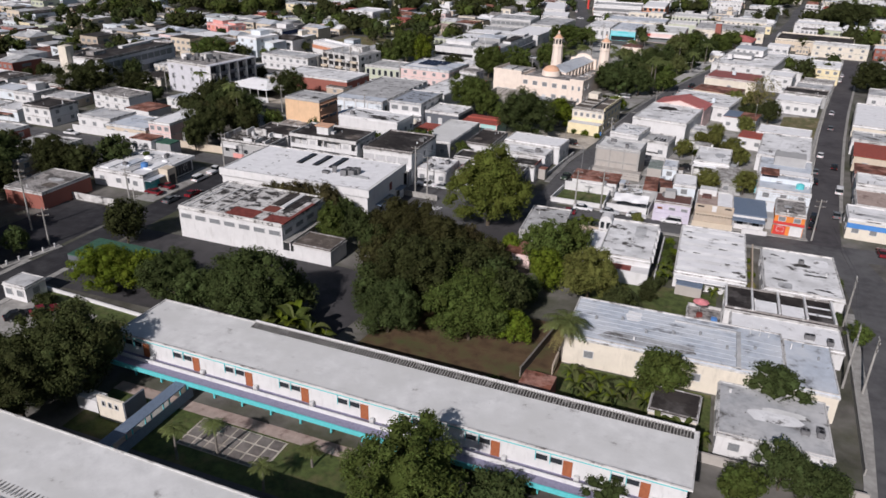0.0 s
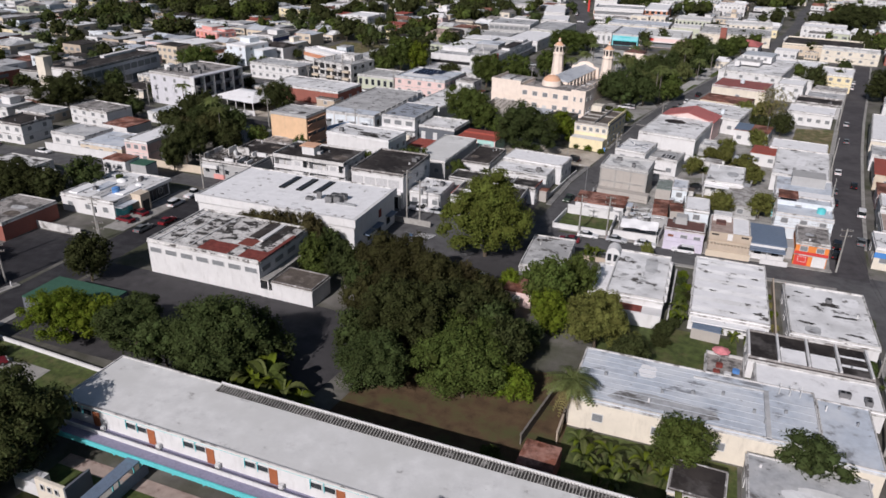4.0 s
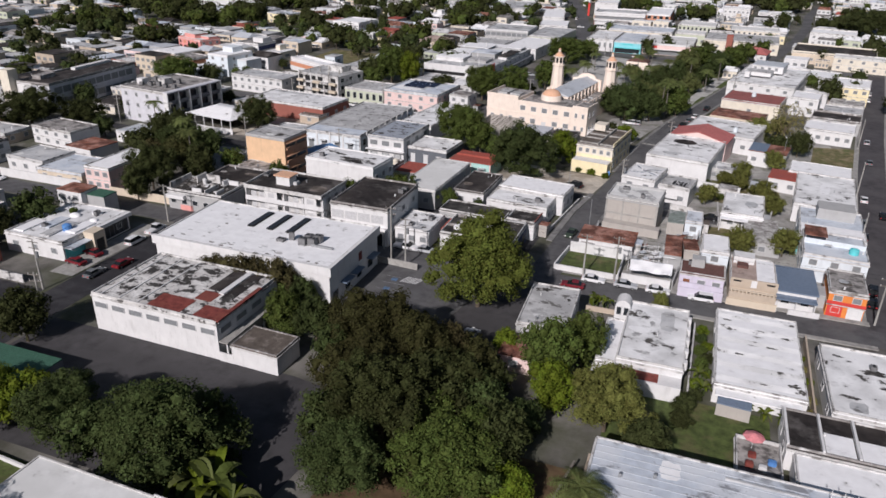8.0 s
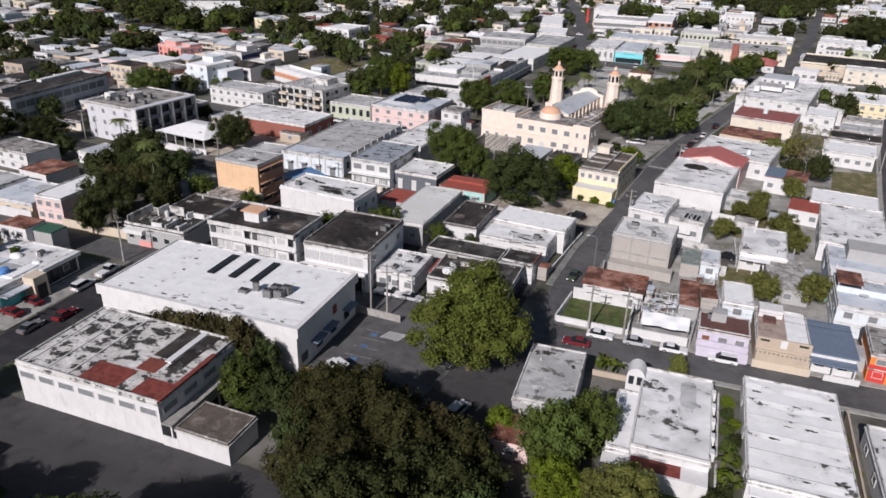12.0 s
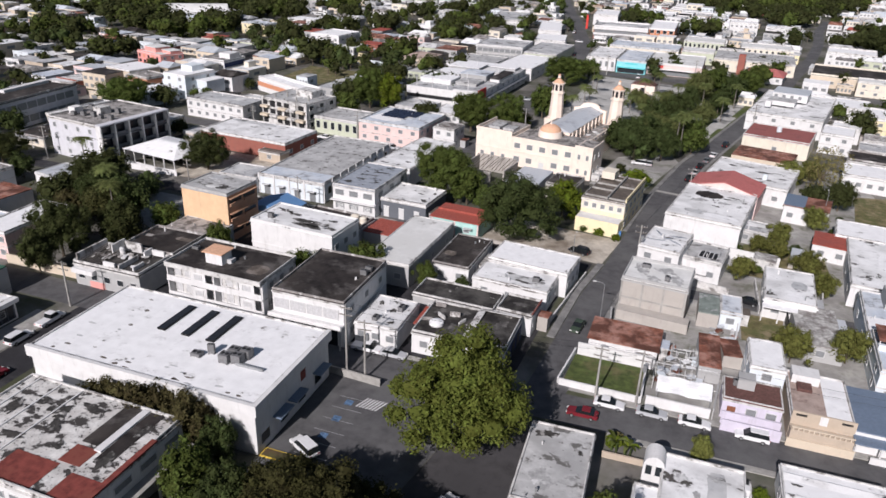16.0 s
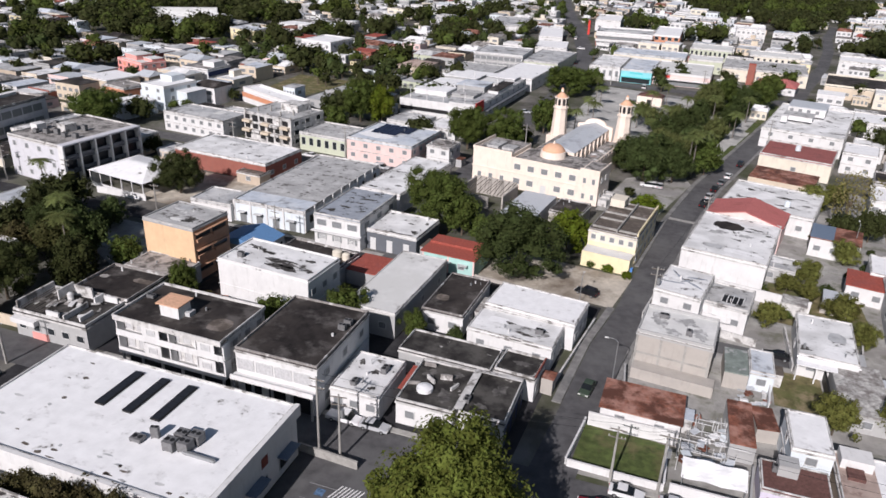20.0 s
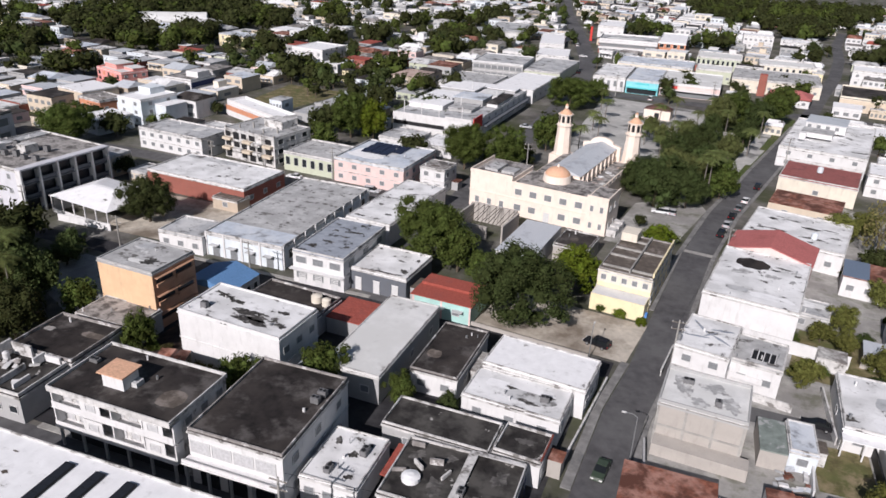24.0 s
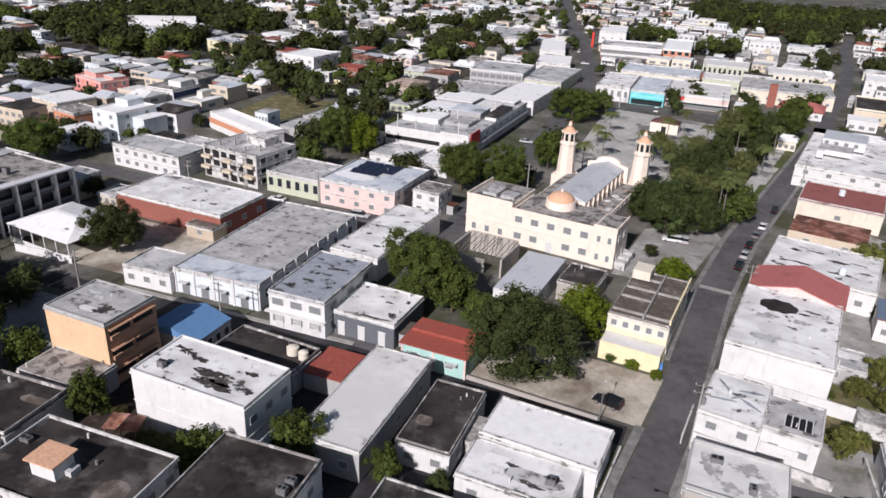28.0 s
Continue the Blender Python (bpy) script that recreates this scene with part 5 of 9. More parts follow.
for sx, sy, sr, sk in ((-20.5, 153, 1.0, "dry"), (-4, 121, 1.6, "dark"), (27.5, 125, 1.5, "olive"), (29, 140, 1.6, "mid"), (-18, 79, 1.5, "olive"), (-26, 80.5, 1.6, "olive"), (-34, 81.5, 1.8, "dry"), (-22, 84, 1.7, "mid"), (25, 73, 1.8, "mid"), (23, 70, 1.6, "olive"), (-12, 66.5, 1.5, "olive")):
    shrub(sx, sy, sr, sk)


STAIN = np.random.default_rng(17)


def stain(rt, x, y, rx, ry, z, mat="stain_black", label="black water stain on the roofing", blobs=3):
    """Ragged patches of weathered roofing, a few overlapping blots each a little above the last."""
    for k in range(blobs):
        cx, cy = (x, y) if k == 0 else (x + STAIN.uniform(-0.8, 0.8) * rx, y + STAIN.uniform(-0.8, 0.8) * ry)
        f = 1.0 if k == 0 else STAIN.uniform(0.25, 0.55)
        ph = STAIN.uniform(0, 6.28, 4)
        bm = bmesh.new()
        vs = []
        for q in range(36):
            t = math.tau * q / 36
            r = f * (0.75 + 0.22 * math.sin(2 * t + ph[0]) + 0.14 * math.sin(5 * t + ph[1]) + 0.1 * math.sin(9 * t + ph[2]) + STAIN.uniform(-0.07, 0.07))
            vs.append(bm.verts.new((cx + rx * r * math.cos(t), cy + ry * r * math.sin(t), z + 0.024 + 0.005 * k)))
        bm.faces.new(vs)
        part("roof_stain", bm, mat, rt, label)


# ---- details of the single buildings ----
material("turquoise", (0.12, 0.55, 0.58), vary=0.08)
material("walk_purple", (0.27, 0.26, 0.36), vary=0.12)
material("terracotta", (0.7, 0.42, 0.28), vary=0.12)
material("skylight", (0.025, 0.028, 0.035), rough=0.3, vary=0.2, bump=0)
material("solar", (0.02, 0.025, 0.05), rough=0.2, vary=0.2, bump=0)
material("red_coat", (0.22, 0.055, 0.045), vary=0.25, scale=1.0, blotch=(0.2, 0.06, 0.045), blotch_at=0.55)


def school_front(rt, length, front, doors):
    """The open upper walkway of the school: floor, turquoise fascia, low wall, posts, doors and window strips."""
    x = length / 2
    part("walkway", box(-x, -front - 2.6, 3.0, x, -front, 3.2), "walk_purple", rt, "purple-grey painted walkway floor")
    part("fascia", box(-x, -front - 2.75, 2.55, x, -front - 2.602, 3.26), "turquoise", rt, "turquoise painted fascia")
    part("low_wall", box(-x, -front - 1.25, 3.203, x, -front - 1.1, 3.75), "wall_white", rt, "low white walkway wall")
    part("trim", box(-x, -front - 0.06, 5.75, x, -front, 6.25), "turquoise", rt, "turquoise band under the eave")
    post = bpy.data.meshes.new("post")
    bm = box(-0.12, -0.12, 0, 0.12, 0.12, 3.0)
    bm.to_mesh(post)
    bm.free()
    post.materials.append(MATS["turquoise"])
    n = int(length / 4.5)
    for i in range(n):
        px_ = -x + (i + 0.5) * length / n
        place_shared("post", post, pose(px_, -front - 0.7, 0.0), rt)
    for i in range(doors):
        s = -x + (i + 0.5) * length / doors
        d = add_door(rt, s, -front - 0.001, "S", 0.95, 2.1, "door_orange", 3.2)
        for off in (-length / doors * 0.36, -length / doors * 0.16):
            add_window(rt, s + off, -front - 0.001, 4.55, "S", length / doors * 0.185, 0.95, "plain")
            part("mullion", box(s + off - length / doors * 0.085, -front - 0.14, 4.4, s + off - length / doors * 0.075, -front - 0.003, 5.7), "turquoise", rt)
        bm = soft_box(s + 0.9, -front - 0.62, 3.2, s + 1.5, -front - 0.1, 3.9, 0.05)
        part("cooler", bm, "frame_white", rt, "white air cooler beside the door")


material("door_orange", (0.36, 0.12, 0.055), vary=0.12)
school_front(school_n, 79.0, 4.75, 9)
school_front(school_s, 82.0, 4.75, 9)
slat = bpy.data.meshes.new("slat")
bm = box(-0.055, -0.72, 0, 0.055, 0.72, 0.07)
bm.to_mesh(slat)
bm.free()
slat.materials.append(MATS["concrete"])
part("gutter", box(-23.2, 3.7, 6.504, 39.4, 5.1, 6.53), "stain_black", school_n, "dark gutter strip under the slats")
for i in range(160):
    place_shared("slat", slat, pose(-23 + i * 0.39, 4.4, 6.6, 10, 0, random.uniform(-3, 3)), school_n)
part("slat_rail", box(-23.2, 5.1, 6.652, 39.4, 5.25, 6.95), "wall_white", school_n)
for i in range(60):
    place_shared("slat", slat, pose(-40 + i * 0.6, -3.9, 6.6, -10, 0, 0), school_s)

# courtyard of the school
tile = bpy.data.meshes.new("tile")
bm = soft_box(-0.8, -0.8, 0, 0.8, 0.8, 0.06, 0.02)
bm.to_mesh(tile)
bm.free()
material("paver", (0.21, 0.185, 0.17), vary=0.2, scale=0.8, per_object=0.2)
tile.materials.append(MATS["paver"])
court = tagged(new("paved_court"), "grid of square concrete slabs laid in the lawn", "paving")
court.matrix_basis = pose(-49.5, 60.0, 0.034, 0, 0, -1.5)
part("bed", box(-6.6, -2.8, 0, 6.6, 2.8, 0.02), "dirt_light", court, "pale mortar bed between the slabs")
for i in range(7):
    for j in range(3):
        place_shared("tile", tile, pose(i * 1.85 - 5.55, j * 1.85 - 1.85, 0.01, 0, 0, random.uniform(-2, 2)), court)
# first strip paints in the shadow that the south block throws northward
sheet("path", [(-72, 47.6), (4, 46), (4, 53.5), (-72, 54.5)], 0.036, "asphalt", "dark strip put in for the shadow of the south school block", category="path")
sheet("terrace", [(-72, 63.6), (-18, 62.4), (-18, 64.5), (-72, 65.6)], 0.038, "roof_tan", "brown earthy terrace slabs in front of the school", category="terrace")
sheet("car_park", [(-108, 66.5), (-89, 66.5), (-89, 78.6), (-108, 79.2)], 0.04, "concrete", "stained concrete car park beside the school", category="car park")
sheet("path", [(-64.8, 50), (-61, 50), (-61, 64), (-64.8, 64)], 0.042, "concrete", "concrete path across the courtyard", category="path")
gate = root("gatehouse", "small cream gatehouse wall with three arched openings", "gatehouse", -66.5, 58.0, 0, -1.5)
part("wall", box(-2.2, -0.2, 0, 2.2, 0.2, 3.6), "wall_cream", gate)
for i in range(3):
    add_window(gate, -1.1 + i * 1.1, -0.201, 2.2, "S", 0.6, 0.9, "plain")
part("side_wall", box(2.203, -0.2, 0, 2.5, 3.4, 3.6), "wall_slate", gate)
part("shelter", box(-6.6, 0.3, 0, -3.0, 2.2, 2.0), "wall_white", gate)
# covered walk: the shade it stands in is put into its darker blue
cwalk = root("covered_walk", "covered walkway with a blue sheet roof dulled for shade, joining the school blocks", "covered walkway", -61.3, 57.2, 0, -1.0)
part("roof", box(-0.9, -9.4, 2.7, 0.9, 9.4, 2.86), "roof_steel_blue", cwalk)
part("wall", box(0.6, -9.2, 0, 0.75, 9.2, 1.6), "roof_steel_blue", cwalk)
for i in range(6):
    for s in (-0.7, 0.5):
        part("post", box(s, -8.8 + i * 3.4, 0, s + 0.14, -8.66 + i * 3.4, 2.7), "turquoise", cwalk)
B("small white kiosk with a grey roof beside the street", -105.6, 79.5, 5.0, 4.2, 3.0, 0, "white", "roof_grey", 1, 0.1, 2, 1, name="kiosk", category="kiosk")
B("green-roofed low shed beside the yard", -99.2, 94.2, 15.0, 8.0, 3.2, 0, "slate", "roof_green", 1, 0.0, 2, 1, name="shed", category="shed")
B("low red-roofed shed among plants", -15.6, 84.0, 4.6, 5.0, 2.9, -3, "brick_red", "roof_rust", 1, 0.0, 1, name="shed", category="shed")
B("small house with a red sheet roof under trees", -29.3, 127.6, 5.2, 6.2, 3.0, 0, "pink", "roof_rust", 1, 0.0, 1, name="shed", category="shed")

# warehouse roof pieces
part("seam", box(9.0, -6.3, 5.003, 9.6, 4.2, 5.35), "roof_grey", warehouse)
part("seam", box(-0.1, 4.1, 5.003, 9.0, 4.4, 5.25), "roof_grey", warehouse)
for i in range(7):
    part("vent", soft_box(-12 + i * 3.9, 1.5 * math.sin(i * 2.1), 5.0, -11.6 + i * 3.9, 1.5 * math.sin(i * 2.1) + 0.4, 5.5, 0.05), "steel_grey", warehouse)
for k in range(9):
    part("sheet_seam", box(-15.3, -5.4 + k * 1.3, 5.003, 8.9, -5.28 + k * 1.3, 5.05), "roof_metal", warehouse)
for k in range(6):
    part("sheet_seam", box(9.7, -5.4 + k * 1.6, 5.003, 15.3, -5.28 + k * 1.6, 5.05), "roof_metal", warehouse)
for k in range(3):
    bm = bmesh.new()
    add_tube(bm, (11.0 + k * 1.3, 4.6, 5.0), (11.0 + k * 1.3, 4.6, 6.8), 0.05, 0.05, 6)
    part("antenna", bm, "frame_white", warehouse)
# ribbed roof
for i in range(6):
    bm = bmesh.new()
    yb = -9.4 + i * 3.9
    a = [bm.verts.new(q) for q in ((-6.1, yb - 1.2, 3.303), (-6.1, yb, 3.5), (-6.1, yb + 0.35, 3.303))]
    b_ = [bm.verts.new((6.1, v.co.y, v.co.z)) for v in a]
    for u, v in ((0, 1), (1, 2)):
        bm.faces.new((a[u], b_[u], b_[v], a[v]))
    bm.faces.new(a)
    bm.faces.new(b_[::-1])
    bmesh.ops.recalc_face_normals(bm, faces=bm.faces[:])
    part("ridge", bm, "roof_white", ribbed)
part("porch_roof", box(-6.0, -13.6, 2.4, 5.6, -11.86, 2.6), "roof_clean", ribbed)
# black bays
for i in range(5):
    xx = -8.5 + i * 4.2
    part("divider", box(xx - 0.16, -4.05, 3.604, xx + 0.16, 4.05, 4.1), "wall_white", bays)
for i, (a, b_) in enumerate(((-2.2, 2.0), (-3.6, 0.6), (-3.8, 0.4), (-1.6, -0.9), (1.1, 1.7))):
    xx = -8.2 + min(i, 3) * 4.2
    if i in (1, 2, 3, 4):
        part("patch", box(xx + 0.1, a, 3.604, xx + 3.6, b_, 3.615), "roof_clean", bays, "white repainted patch of roof")
B("low white annex along the black-roofed house", 18.2, 112.4, 16.5, 6.9, 3.2, 0, "white", "roof_clean", 1, 0.2, 3)
# terrace with umbrella
B("small tiled roof terrace with a low pink wall", 6.0, 115.6, 5.6, 7.6, 1.2, 0, "pink", "roof_concrete", 1, 0.5, 0, name="terrace", category="terrace")


def umbrella(x, y, z, mat):
    rt = root("garden_umbrella", "faded pink garden umbrella on a terrace", "umbrella", x, y, z)
    bm = bmesh.new()
    add_tube(bm, (0, 0, 0), (0, 0, 2.3), 0.03, 0.03, 6)
    part("pole", bm, "frame_white", rt)
    bm = bmesh.new()
    bmesh.ops.create_cone(bm, cap_ends=False, segments=8, radius1=1.4, radius2=0.03, depth=0.6, matrix=Matrix.Translation((0, 0, 2.2)))
    part("canopy", bm, mat, rt)


material("pink_cloth", (0.7, 0.25, 0.27), vary=0.15)
umbrella(5.2, 117.6, 1.2, "pink_cloth")
for i, (dx, dy, m_, nm) in enumerate(((1.6, -0.6, "paint_blue", "plastic_tub"), (-0.8, 0.2, "red_coat", "plastic_chest"), (0.4, -2.0, "frame_white", "plastic_table"), (-1.2, -1.8, "red_coat", "plastic_chest"))):
    t_ = root(nm, f"{'blue' if i == 0 else 'dark red' if i != 2 else 'white'} plastic {nm.split('_')[1]} on the terrace", nm.split("_")[1], 6 + dx, 115.6 + dy, 1.2)
    part("body", soft_box(-0.5, -0.4, 0, 0.5, 0.4, 0.7, 0.1), m_, t_)
# white house: curved stair tower, terrace
bm = bmesh.new()
vs = []
for k in range(13):
    a = math.pi * k / 12
    vs.append((-5.9 + 1.3 * math.cos(a), 8.9, 4.2 + 1.5 * math.sin(a)))
prof = [(-7.2, 8.9, 0.0), (-4.6, 8.9, 0.0)] + vs
front = [bm.verts.new((p[0], 6.0, p[2])) for p in prof]
back = [bm.verts.new(p) for p in prof]
bm.faces.new(front)
bm.faces.new(back[::-1])
for i in range(len(prof)):
    j = (i + 1) % len(prof)
    bm.faces.new((front[j], front[i], back[i], back[j]))
bmesh.ops.recalc_face_normals(bm, faces=bm.faces[:])
part("stair_tower", bm, "wall_white", white_house, "white stair tower with a rounded top")
for i in (0, 1):
    add_window(white_house, -6.5 + i * 1.2, 5.999, 2.9, "S", 0.9, 1.6, "plain")
part("terrace", box(-8.2, -12.2, 0, 4.9, -9.42, 2.6), "wall_white", white_house)
part("terrace_floor", box(-4.6, -11.9, 2.603, 1.6, -9.6, 2.65), "red_coat", white_house, "red terrace floor")
for i in range(5):
    part("coping_block", soft_box(4.75, -8 + i * 3.4, 3.2, 5.35, -6.8 + i * 3.4, 4.5, 0.08), "wall_white", white_house)
# store: fascia, skylights, plant, canopies
part("fascia", box(-18.9, -10.5, 6.6, 19.2, -9.953, 8.3), "wall_white", store)
part("fascia", box(18.603, -9.95, 6.6, 19.2, 10.1, 8.3), "wall_white", store)
for i in range(3):
    xx = -4.4 + i * 4.3
    sk = part("skylight", soft_box(xx - 0.7, 0.6, 8.0, xx + 0.7, 8.2, 8.32, 0.05), "black_plastic", store, "dark framed roof skylight")
    for k in range(6):
        part("pane", box(xx - 0.6, 0.72 + k * 1.24, 8.322, xx + 0.6, 1.86 + k * 1.24, 8.345), "skylight", sk)
part("mural", box(18.601, 1.6, 4.2, 18.63, 3.0, 6.4), "red_coat", store, "faded red sign on the wall")
for k in (-6, -2, 5):
    part("awning", box(18.6, k, 3.3, 20.0, k + 3.4, 3.5), "roof_steel_blue", store)
for k in range(4):
    add_window(store, 18.601, -8 + k * 4.8, 1.0, "E", 2.2, 1.8, "plain")
part("porch", box(-18.6, -10.3, 3.0, -10.0, -9.955, 3.3), "wall_white", store)


def ac_unit(x, y, z, w=1.4, d=1.1, h=1.2, rot=0.0, label="grey rooftop air-conditioning unit with fans"):
    rt = root("air_conditioner", label, "air conditioner", x, y, z, rot)
    part("case", soft_box(-w / 2, -d / 2, 0.1, w / 2, d / 2, h, 0.04), "unit_grey", rt)
    for s in (-1, 1):
        part("foot", box(s * w * 0.4 - 0.05, -d / 2, 0, s * w * 0.4 + 0.05, d / 2, 0.1), "black_plastic", rt)
        bm = bmesh.new()
        bmesh.ops.create_cone(bm, cap_ends=True, segments=12, radius1=w * 0.2, radius2=w * 0.2, depth=0.04, matrix=Matrix.Translation((s * w * 0.24, 0, h + 0.02)))
        part("fan", bm, "black_plastic", rt)


for dx, dy in ((0, 0), (1.7, 0.5), (0.4, 1.7), (2.1, 2.1)):
    ac_unit(-74.0 + dx, 138.8 + dy, 8.0, 1.5, 1.4, 1.4)
ac_unit(-77.0, 139.8, 8.0, 1.0, 0.6, 1.6, 15)
ac_unit(-78.6, 138.6, 8.0, 1.6, 1.2, 0.6)
duct = root("roof_duct", "long grey duct lying on the store roof", "duct", -70.0, 138.6, 8.0)
part("run", soft_box(-2.2, -0.2, 0.05, 2.2, 0.2, 0.5, 0.05), "steel_grey", duct)
for i in range(3):
    part("stand", box(-1.8 + i * 1.7, -0.15, 0, -1.6 + i * 1.7, 0.15, 0.06), "black_plastic", duct)
# ruined building
part("red_patch", box(-1.5, -8.0, 6.704, 5.0, -3.6, 6.76), "red_coat", ruin, "rust-red patch of roofing")
part("red_patch", box(4.2, -3.2, 6.704, 7.4, -0.2, 6.76), "red_coat", ruin, "rust-red patch of roofing")
part("red_patch", box(7.4, -8.0, 6.704, 11.8, -4.2, 6.76), "red_coat", ruin, "rust-red patch of roofing")
part("dark_strip", box(4.2, 0.4, 6.704, 6.8, 8.0, 6.74), "roof_dark", ruin, "dark exposed strip of roof")
part("dark_strip", box(8.0, -1.6, 6.704, 10.2, 8.0, 6.74), "roof_dark", ruin, "dark exposed strip of roof")
part("roof_beam", box(6.9, -0.4, 6.704, 7.9, 8.0, 6.95), "wall_white", ruin)
part("coping", box(12.0, -8.3, 6.9, 12.75, 3.6, 7.12), "red_coat", ruin, "red coping along the edge")
for i in range(3):
    part("rib", box(-10.8 + i * 3.7, -8.2, 6.704, -10.6 + i * 3.7, 8.2, 6.85), "wall_white", ruin)
part("gallery_floor", box(12.36, -8.3, 3.2, 14.0, 8.3, 3.4), "concrete", ruin)
for i in range(6):
    part("gallery_post", box(13.7, -8.2 + i * 3.25, 0, 13.95, -7.95 + i * 3.25, 3.2), "wall_white", ruin)
part("boundary_wall", box(12.4, -8.5, 0, 15.0, -8.3, 1.6), "wall_white", ruin)
# apartment block: balconies
# black panel stands for the deep shade of the ground floor
part("shop_front", box(-9.3, -4.78, 0.1, 9.3, -4.703, 2.9), "black_plastic", apart, "dark panel for the shaded ground floor")
for i, z in enumerate((3.0, 6.1)):
    part("balcony_slab", box(-9.9, -6.3, z, 9.7, -4.703, z + 0.22), "wall_white", apart)
    part("balcony_rail", box(-9.8, -6.28, z + 0.22, 9.6, -6.16, z + 1.05), "wall_white", apart)
    for k in range(5):
        part("partition", box(-9.8 + k * 4.85, -6.15, z + 0.223, -9.6 + k * 4.85, -4.703, z + 2.95), "wall_white", apart)
    for a in (-4.6, 5.2):
        part("screen_wall", box(a, -6.27, z + 1.053, a + 3.0, -6.17, z + 2.9), "wall_white", apart)
        add_window(apart, a + 1.5, -6.271, z + 1.3, "S", 1.6, 1.1, "shutter")
    for k in range(9):
        add_window(apart, -8.6 + k * 2.15, -4.702, z + 0.4, "S", 1.4, 2.1, "shutter")
part("roof_lip", box(-9.55, -6.5, 9.283, 9.55, -4.703, 9.5), "roof_dark", apart, "front strip of the black roof over the balconies")
for a in ((-9.73, -6.68, 9.0, 9.73, -6.503, 9.85), (-9.73, -6.5, 9.503, -9.553, 4.7, 9.9), (9.553, -6.5, 9.503, 9.73, 4.7, 9.9), (-9.73, 4.703, 9.3, 9.73, 4.88, 9.95)):
    part("parapet", box(*a), "wall_old", apart)
for k in range(6):
    part("column", box(-9.4 + k * 3.7, -6.2, 0, -9.1 + k * 3.7, -5.9, 3.0), "wall_grey", apart)
stair = part("stair_house", box(-3.4, -3.4, 9.503, 0.0, -0.6, 11.6), "wall_white", apart)
part("stair_roof", box(-3.8, -3.8, 11.603, 0.4, -0.2, 11.78), "terracotta", apart, "tan stair house roof")
part("stair_wing", box(0.003, -2.2, 9.503, 1.0, -0.8, 10.2), "roof_grey", apart)
# gallery building: openings and canopy
for k in range(4):
    add_window(gallery, -5.0 + k * 3.1, -8.552, 5.0, "S", 2.8, 1.9, "shutter")
part("canopy", box(-6.9, -10.1, 4.0, 6.7, -8.55, 4.3), "wall_white", gallery)
part("balcony_wall", box(-6.9, -10.0, 4.3, 6.7, -9.85, 4.75), "wall_white", gallery)
for k in range(5):
    part("column", box(-6.6 + k * 3.2, -9.9, 0, -6.3 + k * 3.2, -9.6, 4.0), "wall_grey", gallery)
for k in range(3):
    add_door(gallery, -4 + k * 4, -8.552, "S", 2.6, 2.8, "black_plastic")
ac_unit(-67.6, 170.4, 8.3, 1.2, 0.9, 1.0)
ac_unit(-67.4, 172.0, 8.3, 1.2, 0.9, 1.0)
# burnt roofs: ash, peeled white patches and broken upstands
for rt_, z_, spots in ((old_house, 4.0, ((-2.0, 2.6, 1.5, 1.1), (1.8, -2.2, 1.3, 1.8), (2.2, 3.4, 1.0, 0.8))), (corner_old, 4.0, ((0.6, 1.8, 1.2, 1.6), (-0.8, -2.8, 1.1, 0.8))), (corner_low, 4.0, ((0.2, 0.4, 1.4, 1.0),))):
    for dx, dy, rx, ry in spots:
        stain(rt_, dx, dy, rx, ry, z_, "stain_ash", "grey ash on a burnt roof", 2)
for k, (x_, y_, a_) in enumerate(((-3.2, -1.0, 20), (-1.2, 0.6, -35), (0.8, 1.8, 10), (2.6, 0.2, 70), (-2.6, 4.2, 5))):
    p_ = part("broken_upstand", box(-0.9, -0.12, 0, 0.9, 0.12, 0.5 + 0.2 * (k % 3)), "wall_old" if k % 2 else "wall_soot", old_house)
    p_.matrix_basis = pose(x_, y_, 4.003, 0, 0, a_)
for dx, dy, rx, ry in ((-3.4, 1.2, 1.8, 2.2), (0.8, 2.0, 2.2, 1.4), (3.4, -1.2, 1.6, 2.0), (-0.6, -2.4, 1.8, 1.0)):
    stain(block_house, dx, dy, rx, ry, 7.1, "stain_grey", "grey worn patch on the roofing", 3)
stain(stain_house, 1.5, -1.2, 3.6, 1.5, 9.3, blobs=4)
stain(stain_house, -5.6, 2.0, 1.6, 0.8, 9.3, blobs=3)
stain(orange, -2.0, 1.0, 2.6, 1.6, 11.0, "stain_grey", "grey worn patch on the roofing", 3)
stain(orange, 2.6, -1.6, 2.0, 1.4, 11.0, blobs=3)
# orange block: shade painted into a duller east side, shuttered bands under thin hoods
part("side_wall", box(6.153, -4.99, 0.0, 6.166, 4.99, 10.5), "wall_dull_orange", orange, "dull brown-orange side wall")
for k in range(3):
    for q, r in ((-4.3, -0.4), (0.3, 4.2)):
        part("recess", box(6.168, q, k * 3.45 + 1.3, 6.19, r, k * 3.45 + 2.9), "skylight", orange, "dark recessed window band")
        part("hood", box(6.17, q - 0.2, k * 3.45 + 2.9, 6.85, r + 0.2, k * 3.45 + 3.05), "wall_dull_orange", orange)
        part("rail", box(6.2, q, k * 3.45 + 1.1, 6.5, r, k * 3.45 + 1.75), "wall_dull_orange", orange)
# block house: raised beams on the rough wall
for k in range(4):
    part("pillar", box(-5.85 + k * 3.75, -4.83, 0, -5.5 + k * 3.75, -4.752, 7.1), "concrete", block_house)
for z in (3.3, 6.7):
    part("beam", box(-5.85, -4.84, z, 5.85, -4.753, z + 0.3), "concrete", block_house)
